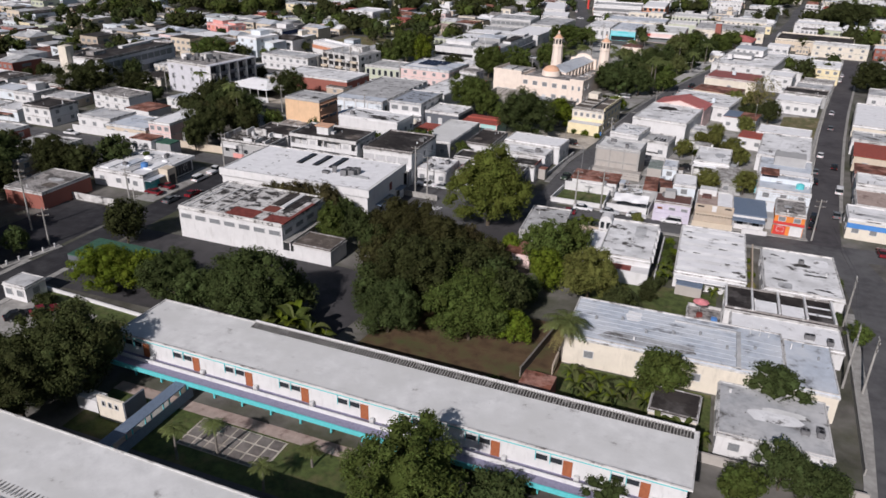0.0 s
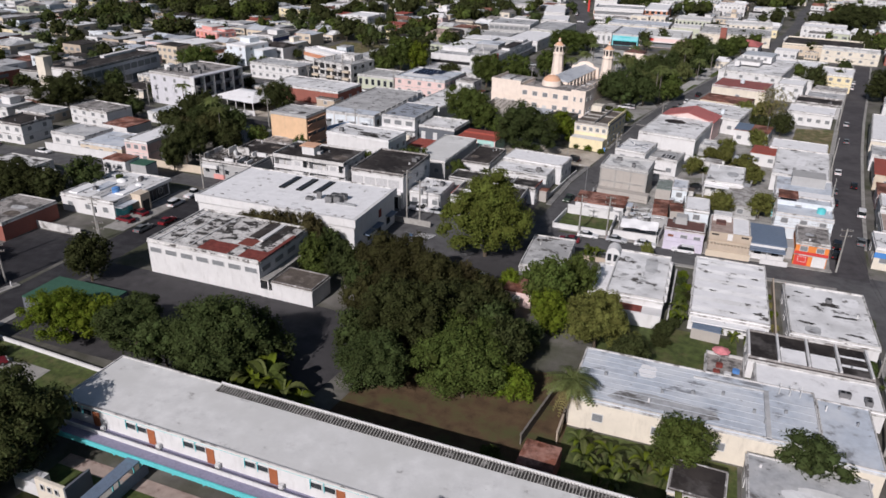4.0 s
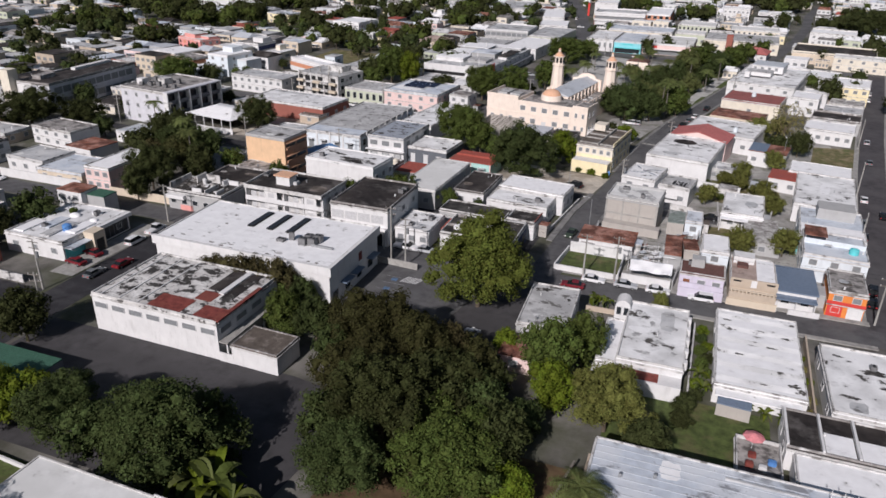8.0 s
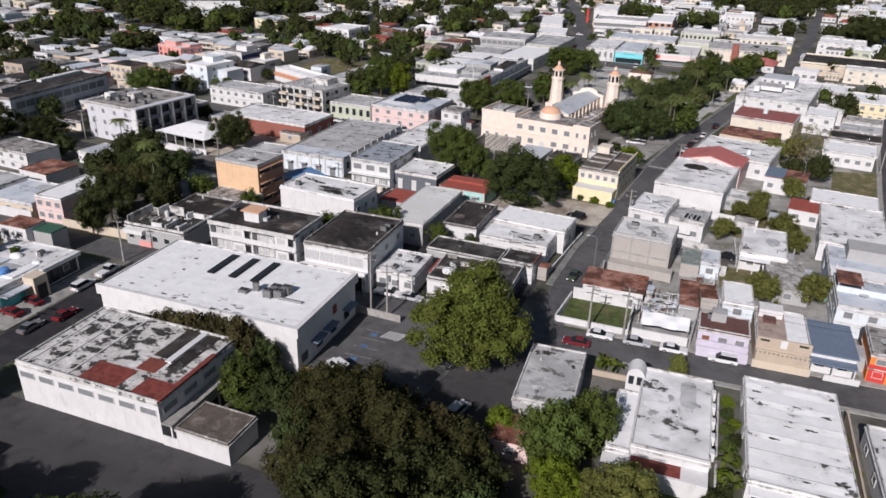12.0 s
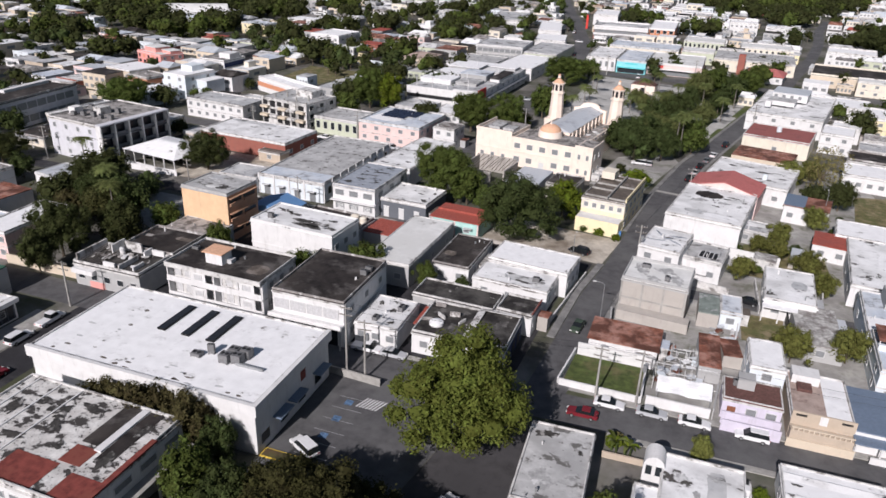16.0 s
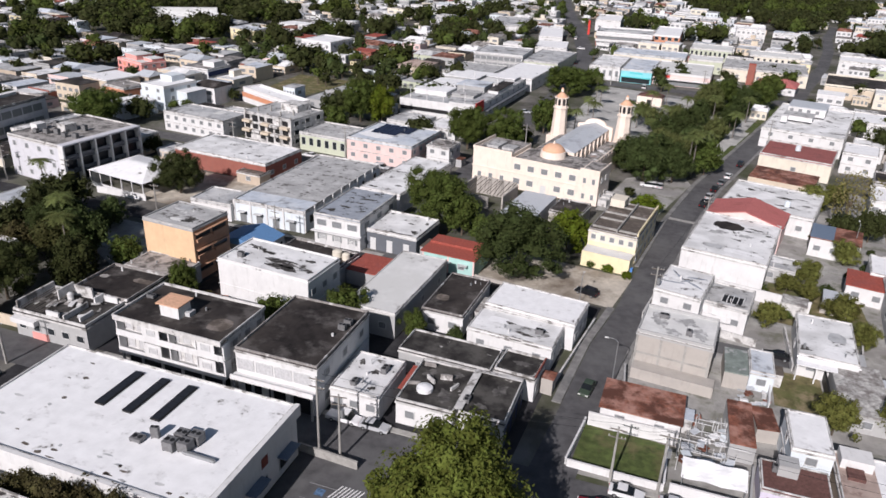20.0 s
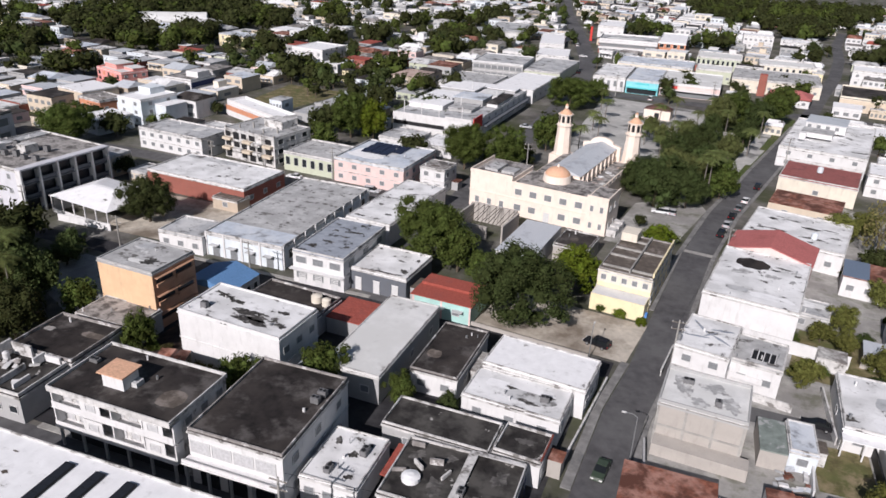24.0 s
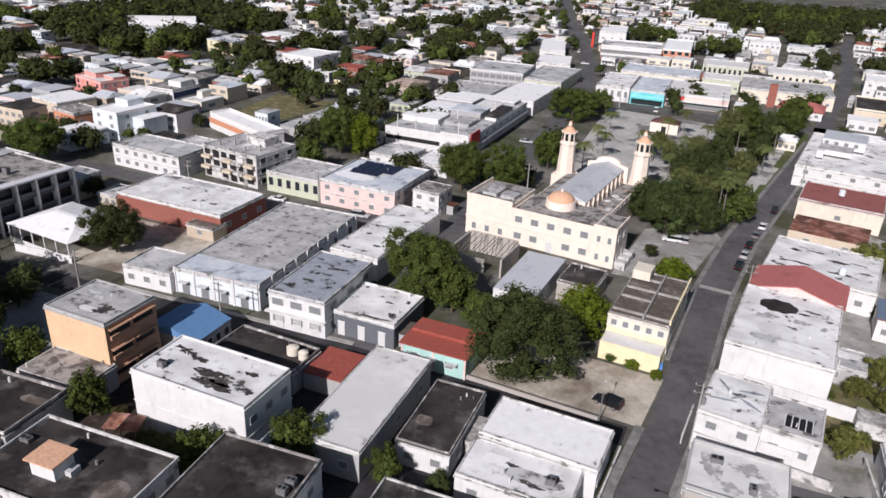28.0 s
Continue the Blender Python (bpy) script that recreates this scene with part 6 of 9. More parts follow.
part("annex", box(-5.6, -7.4, 0, 7.0, -4.85, 1.9), "wall_block", block_house)
# ring stain, cross marks
bm = bmesh.new()
pts = []
for k in range(28):
    r = 2.6 + 0.16 * math.sin(k * 1.7) + 0.12 * math.sin(k * 4.1)
    pts.append(bm.verts.new((r * 1.25 * math.cos(k * math.tau / 28), r * math.sin(k * math.tau / 28), 0.0)))
bm.faces.new(pts)
o_ = part("stain", bm, "roof_dark", ring_hall, "large dark round stain")
o_.location = (-2.0, 6.0, 6.506)
for dx, dy, rx, ry, a_ in ((-1.8, 2.2, 2.4, 0.26, -0.9), (1.6, 2.6, 2.0, 0.3, 0.25), (1.9, -0.6, 1.9, 0.3, -0.55), (-1.6, -1.2, 2.0, 0.24, 0.2), (0.2, 0.6, 1.5, 0.22, 0.9)):
    bm = bmesh.new()
    bm.faces.new([bm.verts.new((rx * math.cos(t * math.tau / 16) * STAIN.uniform(0.85, 1.1), ry * math.sin(t * math.tau / 16) * STAIN.uniform(0.7, 1.3), 0.0)) for t in range(16)])
    o_ = part("tar_strip", bm, "roof_slate_blue", cross_house, "dark strip of tar")
    o_.location, o_.rotation_euler = (dx, dy, 7.03), (0, 0, a_)
for dx, dy, rx, ry, m_ in ((-3.4, 1.0, 2.4, 1.5, "stain_grey"), (2.2, 1.6, 1.5, 1.3, "stain_grey"), (3.6, 6.6, 1.8, 0.5, "stain_black"), (2.4, 5.0, 1.6, 0.4, "stain_black"), (5.8, 1.0, 0.8, 0.9, "stain_grey"), (6.6, 4.4, 0.8, 0.5, "stain_black")):
    stain(ring_hall, dx, dy, rx, ry, 6.5, m_, "worn grey patch on the roofing", 2)
for dx, dy, rx, ry in ((2.4, -2.6, 3.2, 1.4), (-6.6, -1.8, 1.3, 0.8), (-3.2, 1.4, 1.5, 0.8), (5.6, 1.6, 1.2, 0.6), (-7.4, 2.6, 0.9, 0.5), (7.6, -1.8, 0.9, 0.9)):
    stain(stain_house, dx, dy, rx, ry, 9.3)
for dx, dy, rx, ry, m_ in ((-2.0, 5.4, 1.7, 1.0, "stain_black"), (2.4, -2.0, 0.8, 0.6, "stain_grey"), (-1.0, -3.4, 1.6, 2.2, "stain_grey"), (2.8, 3.0, 0.5, 0.5, "stain_black")):
    stain(grey_house, dx, dy, rx, ry, 4.6, m_, "dark weathered patch on the roof", 3)
for dx, dy, rx, ry in ((-2.6, 5.6, 0.9, 1.0), (1.4, 6.8, 1.4, 0.6), (-0.6, 3.0, 0.7, 0.9), (2.8, 2.6, 0.8, 0.7), (-2.8, -1.4, 0.9, 0.8), (1.0, -2.6, 1.1, 0.5), (3.0, -5.4, 0.8, 0.8), (-1.4, -6.4, 1.2, 0.6)):
    stain(white_house, dx, dy, rx, ry, 4.0, "stain_grey", "grey worn patch on the roofing", 3)
for dx, dy, rx, ry in ((4.4, 5.0, 0.8, 0.35), (2.0, 1.2, 0.9, 0.3), (4.6, -8.8, 0.9, 0.6), (0.6, -9.6, 1.4, 0.4), (-3.0, -2.4, 0.9, 0.25), (-4.6, 8.2, 0.7, 0.3)):
    stain(ribbed, dx, dy, rx, ry, 3.42)
for dx, dy, rx, ry in ((-9.0, 2.4, 1.0, 2.2), (-6.0, 4.6, 1.8, 0.8), (-3.0, 4.0, 1.6, 1.4), (-8.0, -4.4, 1.4, 0.9), (-4.6, -2.0, 1.8, 1.0), (-1.0, 1.4, 1.4, 1.2), (0.8, 5.8, 2.0, 1.0), (-3.4, -6.2, 1.4, 0.7), (9.4, -1.2, 1.2, 1.6), (2.0, -1.4, 1.0, 0.8), (9.8, 4.6, 0.9, 1.6)):
    stain(ruin, dx, dy, rx, ry, 6.75, blobs=4)
for dx, dy, rx, ry in ((0.6, 3.4, 2.4, 0.9), (2.6, -0.6, 2.0, 0.6), (-3.6, -4.6, 1.3, 0.6), (3.4, -6.4, 1.4, 0.5), (-4.2, 6.6, 1.0, 0.4)):
    stain(oval_house, dx, dy, rx, ry, 3.5)
for dx, dy, rx, ry in ((2.0, -1.6, 1.8, 0.6), (-1.4, 0.8, 1.0, 0.4), (4.4, 0.6, 1.3, 0.6)):
    stain(low_hall, dx, dy, rx, ry, 4.2)
for dx, dy, rx, ry in ((-1.2, -2.4, 0.8, 1.0), (0.8, 0.8, 0.9, 0.6), (-2.2, 2.6, 0.7, 0.8), (2.0, 3.0, 0.6, 0.5), (1.9, -3.2, 0.6, 0.7)):
    stain(patched, dx, dy, rx, ry, 4.0)
for dx, dy, rx, ry in ((-6.0, 4.0, 1.6, 0.8), (-2.0, 5.2, 1.8, 0.5), (2.6, 2.2, 2.6, 0.7), (6.4, 3.4, 1.8, 0.4), (-4.0, -3.0, 2.2, 0.6), (3.4, -4.2, 2.8, 0.6), (8.0, -1.0, 1.2, 0.5), (-7.6, -6.4, 1.0, 0.6)):
    stain(wide_white, dx, dy, rx, ry, 5.0)
for dx, dy, rx, ry in ((-3.4, -12.4, 1.4, 0.6), (2.2, -9.0, 0.9, 0.7), (-2.6, -4.0, 1.0, 0.5), (1.4, 6.0, 0.8, 0.6)):
    stain(long_white, dx, dy, rx, ry, 5.0)
for dx, dy, rx, ry in ((-3.2, -5.6, 1.3, 0.9), (-1.4, -2.6, 1.4, 0.7), (0.6, 0.6, 0.8, 0.5), (1.8, 3.6, 1.6, 0.7), (-2.6, 3.0, 0.8, 0.5), (3.4, -3.6, 0.6, 0.6)):
    stain(grey_two, dx, dy, rx, ry, 7.0)
for dx, dy, rx, ry in ((0.8, -5.0, 4.4, 0.55), (4.2, -2.8, 1.2, 1.0), (1.6, 1.2, 1.2, 0.35), (4.6, 2.8, 0.5, 0.7)):
    stain(slate_house, dx, dy, rx, ry, 4.5)
# gabled hall with a red roof and a stepped front
red_hall = root("red_roofed_hall", "pale pink hall with a low red gabled roof", "hall", -6.6, 257.0, 0, -12)
OCC.append((-6.6, 257.0, 8.7, 5.8, radians(-12)))
part("wall", box(-8.2, -5.3, 0, 8.2, 5.3, 6.4), "wall_pink", red_hall)
bm = bmesh.new()
pr = [(-8.5, 6.4), (0, 8.6), (8.5, 6.4), (8.5, 6.25), (0, 8.4), (-8.5, 6.25)]
f0 = [bm.verts.new((x, -5.6, z)) for x, z in pr]
f1 = [bm.verts.new((x, 5.6, z)) for x, z in pr]
bm.faces.new(f0)
bm.faces.new(f1[::-1])
for i in range(6):
    bm.faces.new((f0[i], f1[i], f1[(i + 1) % 6], f0[(i + 1) % 6]))
bmesh.ops.recalc_face_normals(bm, faces=bm.faces[:])
part("roof", bm, "roof_pink_red", red_hall)
bm = bmesh.new()
g = [bm.verts.new(p) for p in ((-8.2, -5.3, 6.38), (8.2, -5.3, 6.38), (0, -5.3, 8.4))]
bm.faces.new(g)
g = [bm.verts.new(p) for p in ((-8.2, 5.3, 6.38), (0, 5.3, 8.4), (8.2, 5.3, 6.38))]
bm.faces.new(g)
part("gable", bm, "wall_pink", red_hall)
for k in range(5):
    add_window(red_hall, -6.4 + k * 3.2, -5.301, 4.6, "S", 0.9, 1.2)
    add_window(red_hall, -8.201, -4 + k * 2, 3.6, "W", 0.8, 1.2)
# hotel: tall fins before dark galleries, and roof plant
for z in (0.2, 3.7, 7.2):
    part("gallery", box(9.753, -11.7, z, 9.8, 11.7, z + 3.1), "skylight", hotel, "dark open gallery")
    part("gallery_slab", box(9.753, -11.9, z + 3.1, 11.0, 11.9, z + 3.4), "wall_slate", hotel)
    part("gallery_rail", box(10.9, -11.8, z + 0.1, 11.0, 11.8, z + 0.9), "wall_slate", hotel)
for k in range(6):
    part("fin", box(9.753, -12.0 + k * 4.72, 0, 11.7, -11.6 + k * 4.72, 11.0), "wall_white", hotel)
part("roof_brim", box(9.753, -12.0, 10.85, 11.9, 12.0, 11.2), "wall_lilac_grey", hotel)
for k in range(9):
    ac_unit(-185 + (k % 5) * 3.2, 225 + (k // 5) * 6.0 + 0.4 * (k % 3), 10.8, 1.4, 1.1, 1.1 + 0.25 * (k % 3))
part("roof_box", box(-8.6, -6.0, 10.803, -6.0, -3.2, 12.6), "wall_white", hotel, "white roof tank housing")
part("roof_box", box(-2.0, -3.0, 10.803, 1.2, 0.4, 12.9), "wall_old", hotel, "weathered stair head on the roof")
# grey school: bands of windows on the shaded side, white end wall, tower, pale roof walk
for z in (1.2, 5.4):
    part("window_band", box(7.003, -20.5, z, 7.05, 20.5, z + 2.2), "louvre", grey_school, "long band of dark louvred windows")
    for k in range(11):
        part("mullion", box(7.05, -20.5 + k * 4.05, z, 7.14, -20.2 + k * 4.05, z + 2.2), "wall_lilac_grey", grey_school)
part("end_panel", box(-6.9, -22.1, 0.3, -0.5, -22.003, 9.0), "wall_white", grey_school, "white rendered end wall")
part("tower", box(-10.6, -24.6, 0, -7.003, -20.6, 13.4), "wall_cream", grey_school, "cream stair tower")
part("roof_walk", box(-5.4, 2.0, 9.003, -3.4, 21.0, 9.9), "wall_white", grey_school, "pale raised roof edge")
part("roof_room", box(-5.6, -16.0, 9.003, -2.0, -9.0, 10.4), "wall_soot", grey_school)
part("blue_band", box(-7.1, -4.72, 2.6, 7.1, -4.603, 3.7), "wall_blue_band", blue_band, "wide blue painted band")
# corner shop bands
part("sign_band", box(-3.15, -4.95, 2.5, 3.15, -4.812, 3.1), "wall_shop_red", corner_shop, "bright red shop band")
part("shop_front", box(-2.9, -4.9, 0.1, -0.4, -4.813, 2.3), "wall_shop_red", corner_shop)
part("shop_front", box(0.4, -4.9, 0.1, 2.9, -4.813, 2.3), "wall_white", corner_shop)
# porches
part("porch_roof", box(-3.4, -7.4, 2.7, 3.4, -5.36, 2.9), "roof_steel_blue", steel_house)
for k in (-3.1, 0, 3.1):
    part("post", box(k - 0.1, -7.2, 0, k + 0.1, -7.0, 2.7), "frame_white", steel_house)
part("porch_wall", box(-4.0, -7.4, 0, 4.0, -5.9, 2.6), "wall_tan", tan_house)
part("porch_wall", box(-4.0, -4.6, 0, 4.0, -4.3, 2.2), "wall_lilac", lilac_house)
part("fence", box(-4.0, -6.2, 0, 4.0, -6.0, 1.9), "wall_lilac", lilac_house)
# solar roof
for i in range(4):
    for j in range(3):
        if (i, j) != (3, 0):
            p_ = part("solar_panel", box(-1.3, -1.5, 0, 1.3, 1.5, 0.06), "solar", pink_solar, "dark solar panel")
            p_.matrix_basis = pose(-6.0 + i * 2.8, 0 + j * 3.3, 6.75, 6, 0, 0)
part("front_wall", box(-14.6, -30.3, 0.6, 14.6, -30.005, 2.4), "wall_white", deck, "long white front wall of the deck")
part("front_wall", box(-14.6, -30.3, 3.8, 14.6, -30.005, 6.6), "wall_white", deck, "long white parapet of the deck")
part("open_floor", box(-14.4, -30.12, 2.4, 4.6, -30.005, 3.8), "black_plastic", deck, "dark open parking floor")
part("front_wall", box(4.7, -30.3, 2.4, 14.6, -30.005, 3.8), "wall_white", deck)
part("sign_frame", box(5.0, -30.6, 6.6, 14.4, -30.3, 7.3), "wall_white", deck, "white frame over the corner entrance")
part("sign_frame", box(13.9, -30.6, 2.0, 14.4, -30.303, 6.6), "wall_white", deck)
for x_, y_ in ((-11, -29), (-4.5, -29), (2, -29), (9.5, -27), (-8, -12), (3, -12), (10, 6), (-2, 12)):
    part("deck_post", box(x_, y_, 6.0, x_ + 0.2, y_ + 0.2, 10.4), "wall_white", deck, "slim white roof pole")
for k, (x0, y0, x1, y1, z, m_) in enumerate(((-14, -19, -1, -9, 7.6, "roof_clean"), (0.5, -17, 9, -8, 7.0, "roof_worn"), (-14, -6, -3, 6, 7.4, "roof_clean"), (-2, -6, 9, 4, 8.4, "roof_blue_grey"), (10, -4, 14, 14, 7.2, "roof_dark"), (-14, 9, 0, 20, 8.0, "roof_clean"), (1.5, 8, 9, 18, 7.2, "roof_pale"), (-12, 22, 12, 29, 7.0, "roof_clean"))):
    part("upper_wall", box(x0, y0, 6.003, x1, y1, z), "wall_white" if k % 2 == 0 else "wall_grey", deck)
    part("upper_roof", box(x0 - 0.3, y0 - 0.3, z + 0.003, x1 + 0.3, y1 + 0.3, z + 0.25), m_, deck)
part("red_sign", box(14.503, -29.0, 3.4, 14.8, -21.0, 7.4), "wall_shop_red", deck, "red painted corner of the facade")
part("street_canopy", box(14.51, -20.0, 3.0, 16.2, 29.0, 3.3), "wall_slate", deck)
# ruined house: open galleries with dark bays, broken slabs and bare roof stubs
for lvl in range(3):
    z0 = 0.4 + lvl * 2.8
    for k in range(6):
        if (lvl, k) in ((0, 1), (2, 4)):
            continue
        part("open_bay", box(-9.2 + k * 3.1, -7.82, z0 + (0.5 if (lvl + k) % 3 else 0.0), -7.2 + k * 3.1 + 0.3 * (k % 2), -7.753, z0 + 2.1), "black_plastic", ruin3, "dark open bay without a window")
    if lvl:
        for k in range(5):
            if (lvl, k) != (2, 1):
                part("balcony", box(-9.5 + k * 3.9, -9.0 - 0.3 * ((k + lvl) % 2), z0 - 0.4, -6.3 + k * 3.9, -7.753, z0 + 0.35), "wall_old" if k % 2 else "wall_sand", ruin3, "broken concrete balcony")
for k in range(7):
    part("roof_stub", box(-9.4 + k * 3.1, -7.6 + 2.5 * (k % 3), 8.603, -9.0 + k * 3.1, -7.2 + 2.5 * (k % 3), 9.4 + 0.5 * (k % 3)), "concrete", ruin3, "bare concrete column stub")
part("roof_room", box(-2.0, 1.0, 8.603, 5.0, 6.6, 10.8), "wall_old", ruin3, "unfinished roof room")
# pink house: arches and an upper terrace
for k in range(5):
    part("arch", box(-8.6 + k * 3.6, -5.83, 0.3, -6.8 + k * 3.6, -5.753, 2.3), "black_plastic", pink_arch, "shaded arch opening")
    part("arch", box(-8.4 + k * 3.6, -5.83, 3.2, -7.0 + k * 3.6, -5.753, 4.7), "wall_terracotta" if k % 2 else "black_plastic", pink_arch, "shaded arch opening")
part("terrace", box(-9.8, -8.4, 0, 9.8, -5.9, 1.1), "wall_pink_bright", pink_arch, "pink terrace wall")
for x0, y0, x1, y1, z in ((-8.5, -2.5, 0.5, 5.0, 7.6), (2.0, 0.0, 8.5, 5.2, 6.8)):
    part("upper_room", box(x0, y0, 5.603, x1, y1, z), "wall_pink_bright", pink_arch)
    part("upper_roof", box(x0 - 0.3, y0 - 0.3, z + 0.003, x1 + 0.3, y1 + 0.3, z + 0.18), "roof_pale", pink_arch)
# pale blue house: lower wing and roof room
part("wing", box(5.753, -2.0, 0, 11.0, 7.0, 6.4), "wall_light_blue", blue_steps, "lower side wing")
part("wing_roof", box(5.77, -2.2, 6.403, 11.2, 7.2, 6.6), "roof_clean", blue_steps)
part("roof_room", box(-5.4, 1.0, 8.503, 0.5, 7.2, 10.6), "wall_light_blue", blue_steps)
part("wing", box(-11.0, -4.0, 0, -5.753, 6.0, 5.0), "wall_light_blue", blue_steps, "lower side wing")
for lvl in (0.6, 3.5):
    part("glazed_gallery", box(6.703, -6.8, lvl, 6.9, 6.8, lvl + 1.9), "wall_navy", blue_glass, "dark blue glazed gallery")
part("roof_room", box(-1.0, -1.0, 6.203, 5.0, 5.6, 8.4), "wall_white", blue_glass)
# arched hall roof
bm = bmesh.new()
vault = [(-11.4 + 22.8 * k / 12, 4.503 + 4.4 * math.sin(math.pi * k / 12)) for k in range(13)]
ends = [[bm.verts.new((x_, y_, z_)) for y_, z_ in vault] for x_ in (-20.3, 20.3)]
for k in range(12):
    bm.faces.new((ends[0][k], ends[1][k], ends[1][k + 1], ends[0][k + 1]))
for e_ in ends:
    bm.faces.new(e_)
bmesh.ops.recalc_face_normals(bm, faces=bm.faces)
part("vault", bm, "roof_pale", arched_hall, "curved pale sheet roof")
# shop row, commercial building and galleries beyond the plaza
for lvl in (1.0, 4.2):
    part("window_band", box(-11.8, -12.62, lvl, 11.8, -12.503, lvl + 1.6), "louvre", green_commercial, "long band of windows")
    for k in range(9):
        part("mullion", box(-11.9 + k * 2.95, -12.7, lvl, -11.7 + k * 2.95, -12.62, lvl + 1.6), "wall_white", green_commercial)
# dark box paints the shade line under the pink row's canopy
part("shop_front", box(-12.2, -16.82, 0.2, 12.2, -16.703, 2.6), "louvre", pink_row, "dark panel put in for ground-floor shade")
part("canopy", box(-12.6, -18.4, 2.8, 12.6, -16.703, 3.05), "wall_white", pink_row)
for k in range(2):
    part("sign", box(-10.5 + k * 3.2, -16.86, 3.5, -8.3 + k * 3.2, -16.703, 4.6), "wall_shop_red", pink_row, "small red sign on the fascia")
# same painted shade line along the aqua shop's ground floor
part("shop_front", box(-6.4, -17.12, 0.2, 6.4, -17.003, 2.5), "glass", aqua_shop, "dark panel put in for ground-floor shade")
part("sign", box(-3.0, -17.1, 4.2, 3.0, -17.003, 4.9), "turquoise", aqua_shop)
for z0 in (0.8, 4.0):
    part("gallery", box(-16.0, -13.12, z0, 16.0, -13.003, z0 + 1.7), "louvre", bands_shop, "shaded gallery front")
    part("fascia", box(-16.6, -13.6, z0 + 1.8, 16.6, -13.003, z0 + 3.1), "wall_white", bands_shop, "long white fascia")
part("sheet_slope", hip(8.9, 7.9, 3.603, 5.9, 0.45), "roof_pink_red", red_hip, "pitched red sheet roof")
part("sheet_slope", hip(6.8, 7.8, 4.403, 6.2, 0.3), "roof_tan", tan_hip, "pitched brown sheet roof")
part("lower_front", box(-5.1, -13.6, 0, 5.1, -9.72, 3.4), "wall_yellow", yellow_house)
part("terrace_floor", box(-5.0, -13.4, 3.403, 5.0, -9.75, 3.43), "wall_white", yellow_house)
for k, (y_, x_) in enumerate(((-8.0, 4.9), (-2.4, 0.4), (1.6, 4.9), (6.2, 0.4))):
    part("beam", box(-4.9, y_, 7.003, x_, y_ + 0.3, 7.4), "concrete", yellow_house)
part("roof_room", box(-4.9, 5.2, 7.41, -1.6, 9.2, 9.2), "wall_cream", yellow_house, "pale cream room on the roof")
part("roof_wall", box(0.5, -9.4, 7.003, 0.8, 9.3, 7.8), "concrete", yellow_house)
for k in range(3):
    part("awning", box(-6.6 + k * 4.6, -18.4, 2.6, -2.6 + k * 4.6, -17.003, 2.9), "turquoise", aqua_shop, "green fabric awning")
part("ridge", box(-5.8, -0.15, 4.0, 5.8, 0.15, 4.5), "roof_red", cottage)
for k in range(3):
    part("awning", box(-4.6 + k * 3.6, -5.4, 2.5, -2.8 + k * 3.6, -4.303, 2.62), "roof_grey", cottage, "small grey window awning")
    part("pilaster", box(-5.75 + k * 5.6, -4.42, 0, -5.4 + k * 5.6, -4.303, 3.7), "wall_pink", cottage)


# ---- the church ----
church = root("church", "pale peach church with twin bell towers and an orange dome", "church", -60.0, 266.5, 0, -10)
for oc in ((-60, 272, 19, 9), (-52, 296, 10, 18)):
    OCC.append((*oc, radians(-10)))
part("front_wing", box(-18.0, 0, 0, -6.5, 13.5, 9.2), "wall_church", church)
part("middle_wing", box(-6.497, 0, 0, 13.0, 12.5, 8.2), "wall_church", church)
part("corner_wing", box(13.003, -0.3, 0, 18.2, 9.0, 8.9), "wall_church", church)
for a in ((-17.7, 0.3, 9.203, -6.8, 13.2, 9.25), (-6.2, 0.3, 8.203, 12.8, 12.3, 8.25), (13.3, 0.0, 8.903, 17.9, 8.7, 8.95)):
    part("flat_roof", box(*a), "roof_concrete", church)
for a in ((-18.1, -0.1, 9.204, -6.4, 0.18, 10.0), (-18.1, 0.18, 9.204, -17.8, 13.6, 10.0), (-6.4, -0.1, 8.204, 13.0, 0.18, 8.75), (13.0, -0.4, 8.904, 18.3, -0.12, 9.5), (18.0, -0.12, 8.904, 18.3, 9.0, 9.5)):
    part("parapet", box(*a), "wall_church", church)
part("string_course", box(-18.15, -0.14, 4.3, 18.3, -0.003, 4.6), "wall_church", church)
for k in range(3):
    add_window(church, -15.8 + k * 3.4, -0.002, 1.4, "S", 1.2, 1.6)
for k in range(5):
    add_window(church, -4.6 + k * 3.9, -0.002, 5.5, "S", 1.9, 1.6)
    if k != 2:
        add_window(church, -4.6 + k * 3.9, -0.002, 1.5, "S", 1.9, 1.6)
add_door(church, 3.2, -0.002, "S", 1.4, 2.4, "frame_white")
for k in range(2):
    for z in (1.4, 5.6):
        add_window(church, 14.4 + k * 2.4, -0.302, z, "S", 0.9, 1.5)
        add_window(church, 18.202, 2.0 + k * 3.6, z, "E", 1.0, 1.5)
drum = bmesh.new()
bmesh.ops.create_cone(drum, cap_ends=True, segments=24, radius1=3.6, radius2=3.4, depth=1.8, matrix=Matrix.Translation((2.0, 8.6, 9.1)))
part("drum", drum, "wall_church", church)
bm = bmesh.new()
bmesh.ops.create_uvsphere(bm, u_segments=24, v_segments=12, radius=3.2, matrix=Matrix.Translation((2.0, 8.6, 9.6)) @ Matrix.Diagonal((1, 1, 0.72, 1)))
part("dome", bm, "terracotta", church, "orange painted dome")
bm = bmesh.new()
add_tube(bm, (2, 8.6, 11.8), (2, 8.6, 12.6), 0.35, 0.2, 8)
part("finial", bm, "wall_church", church)


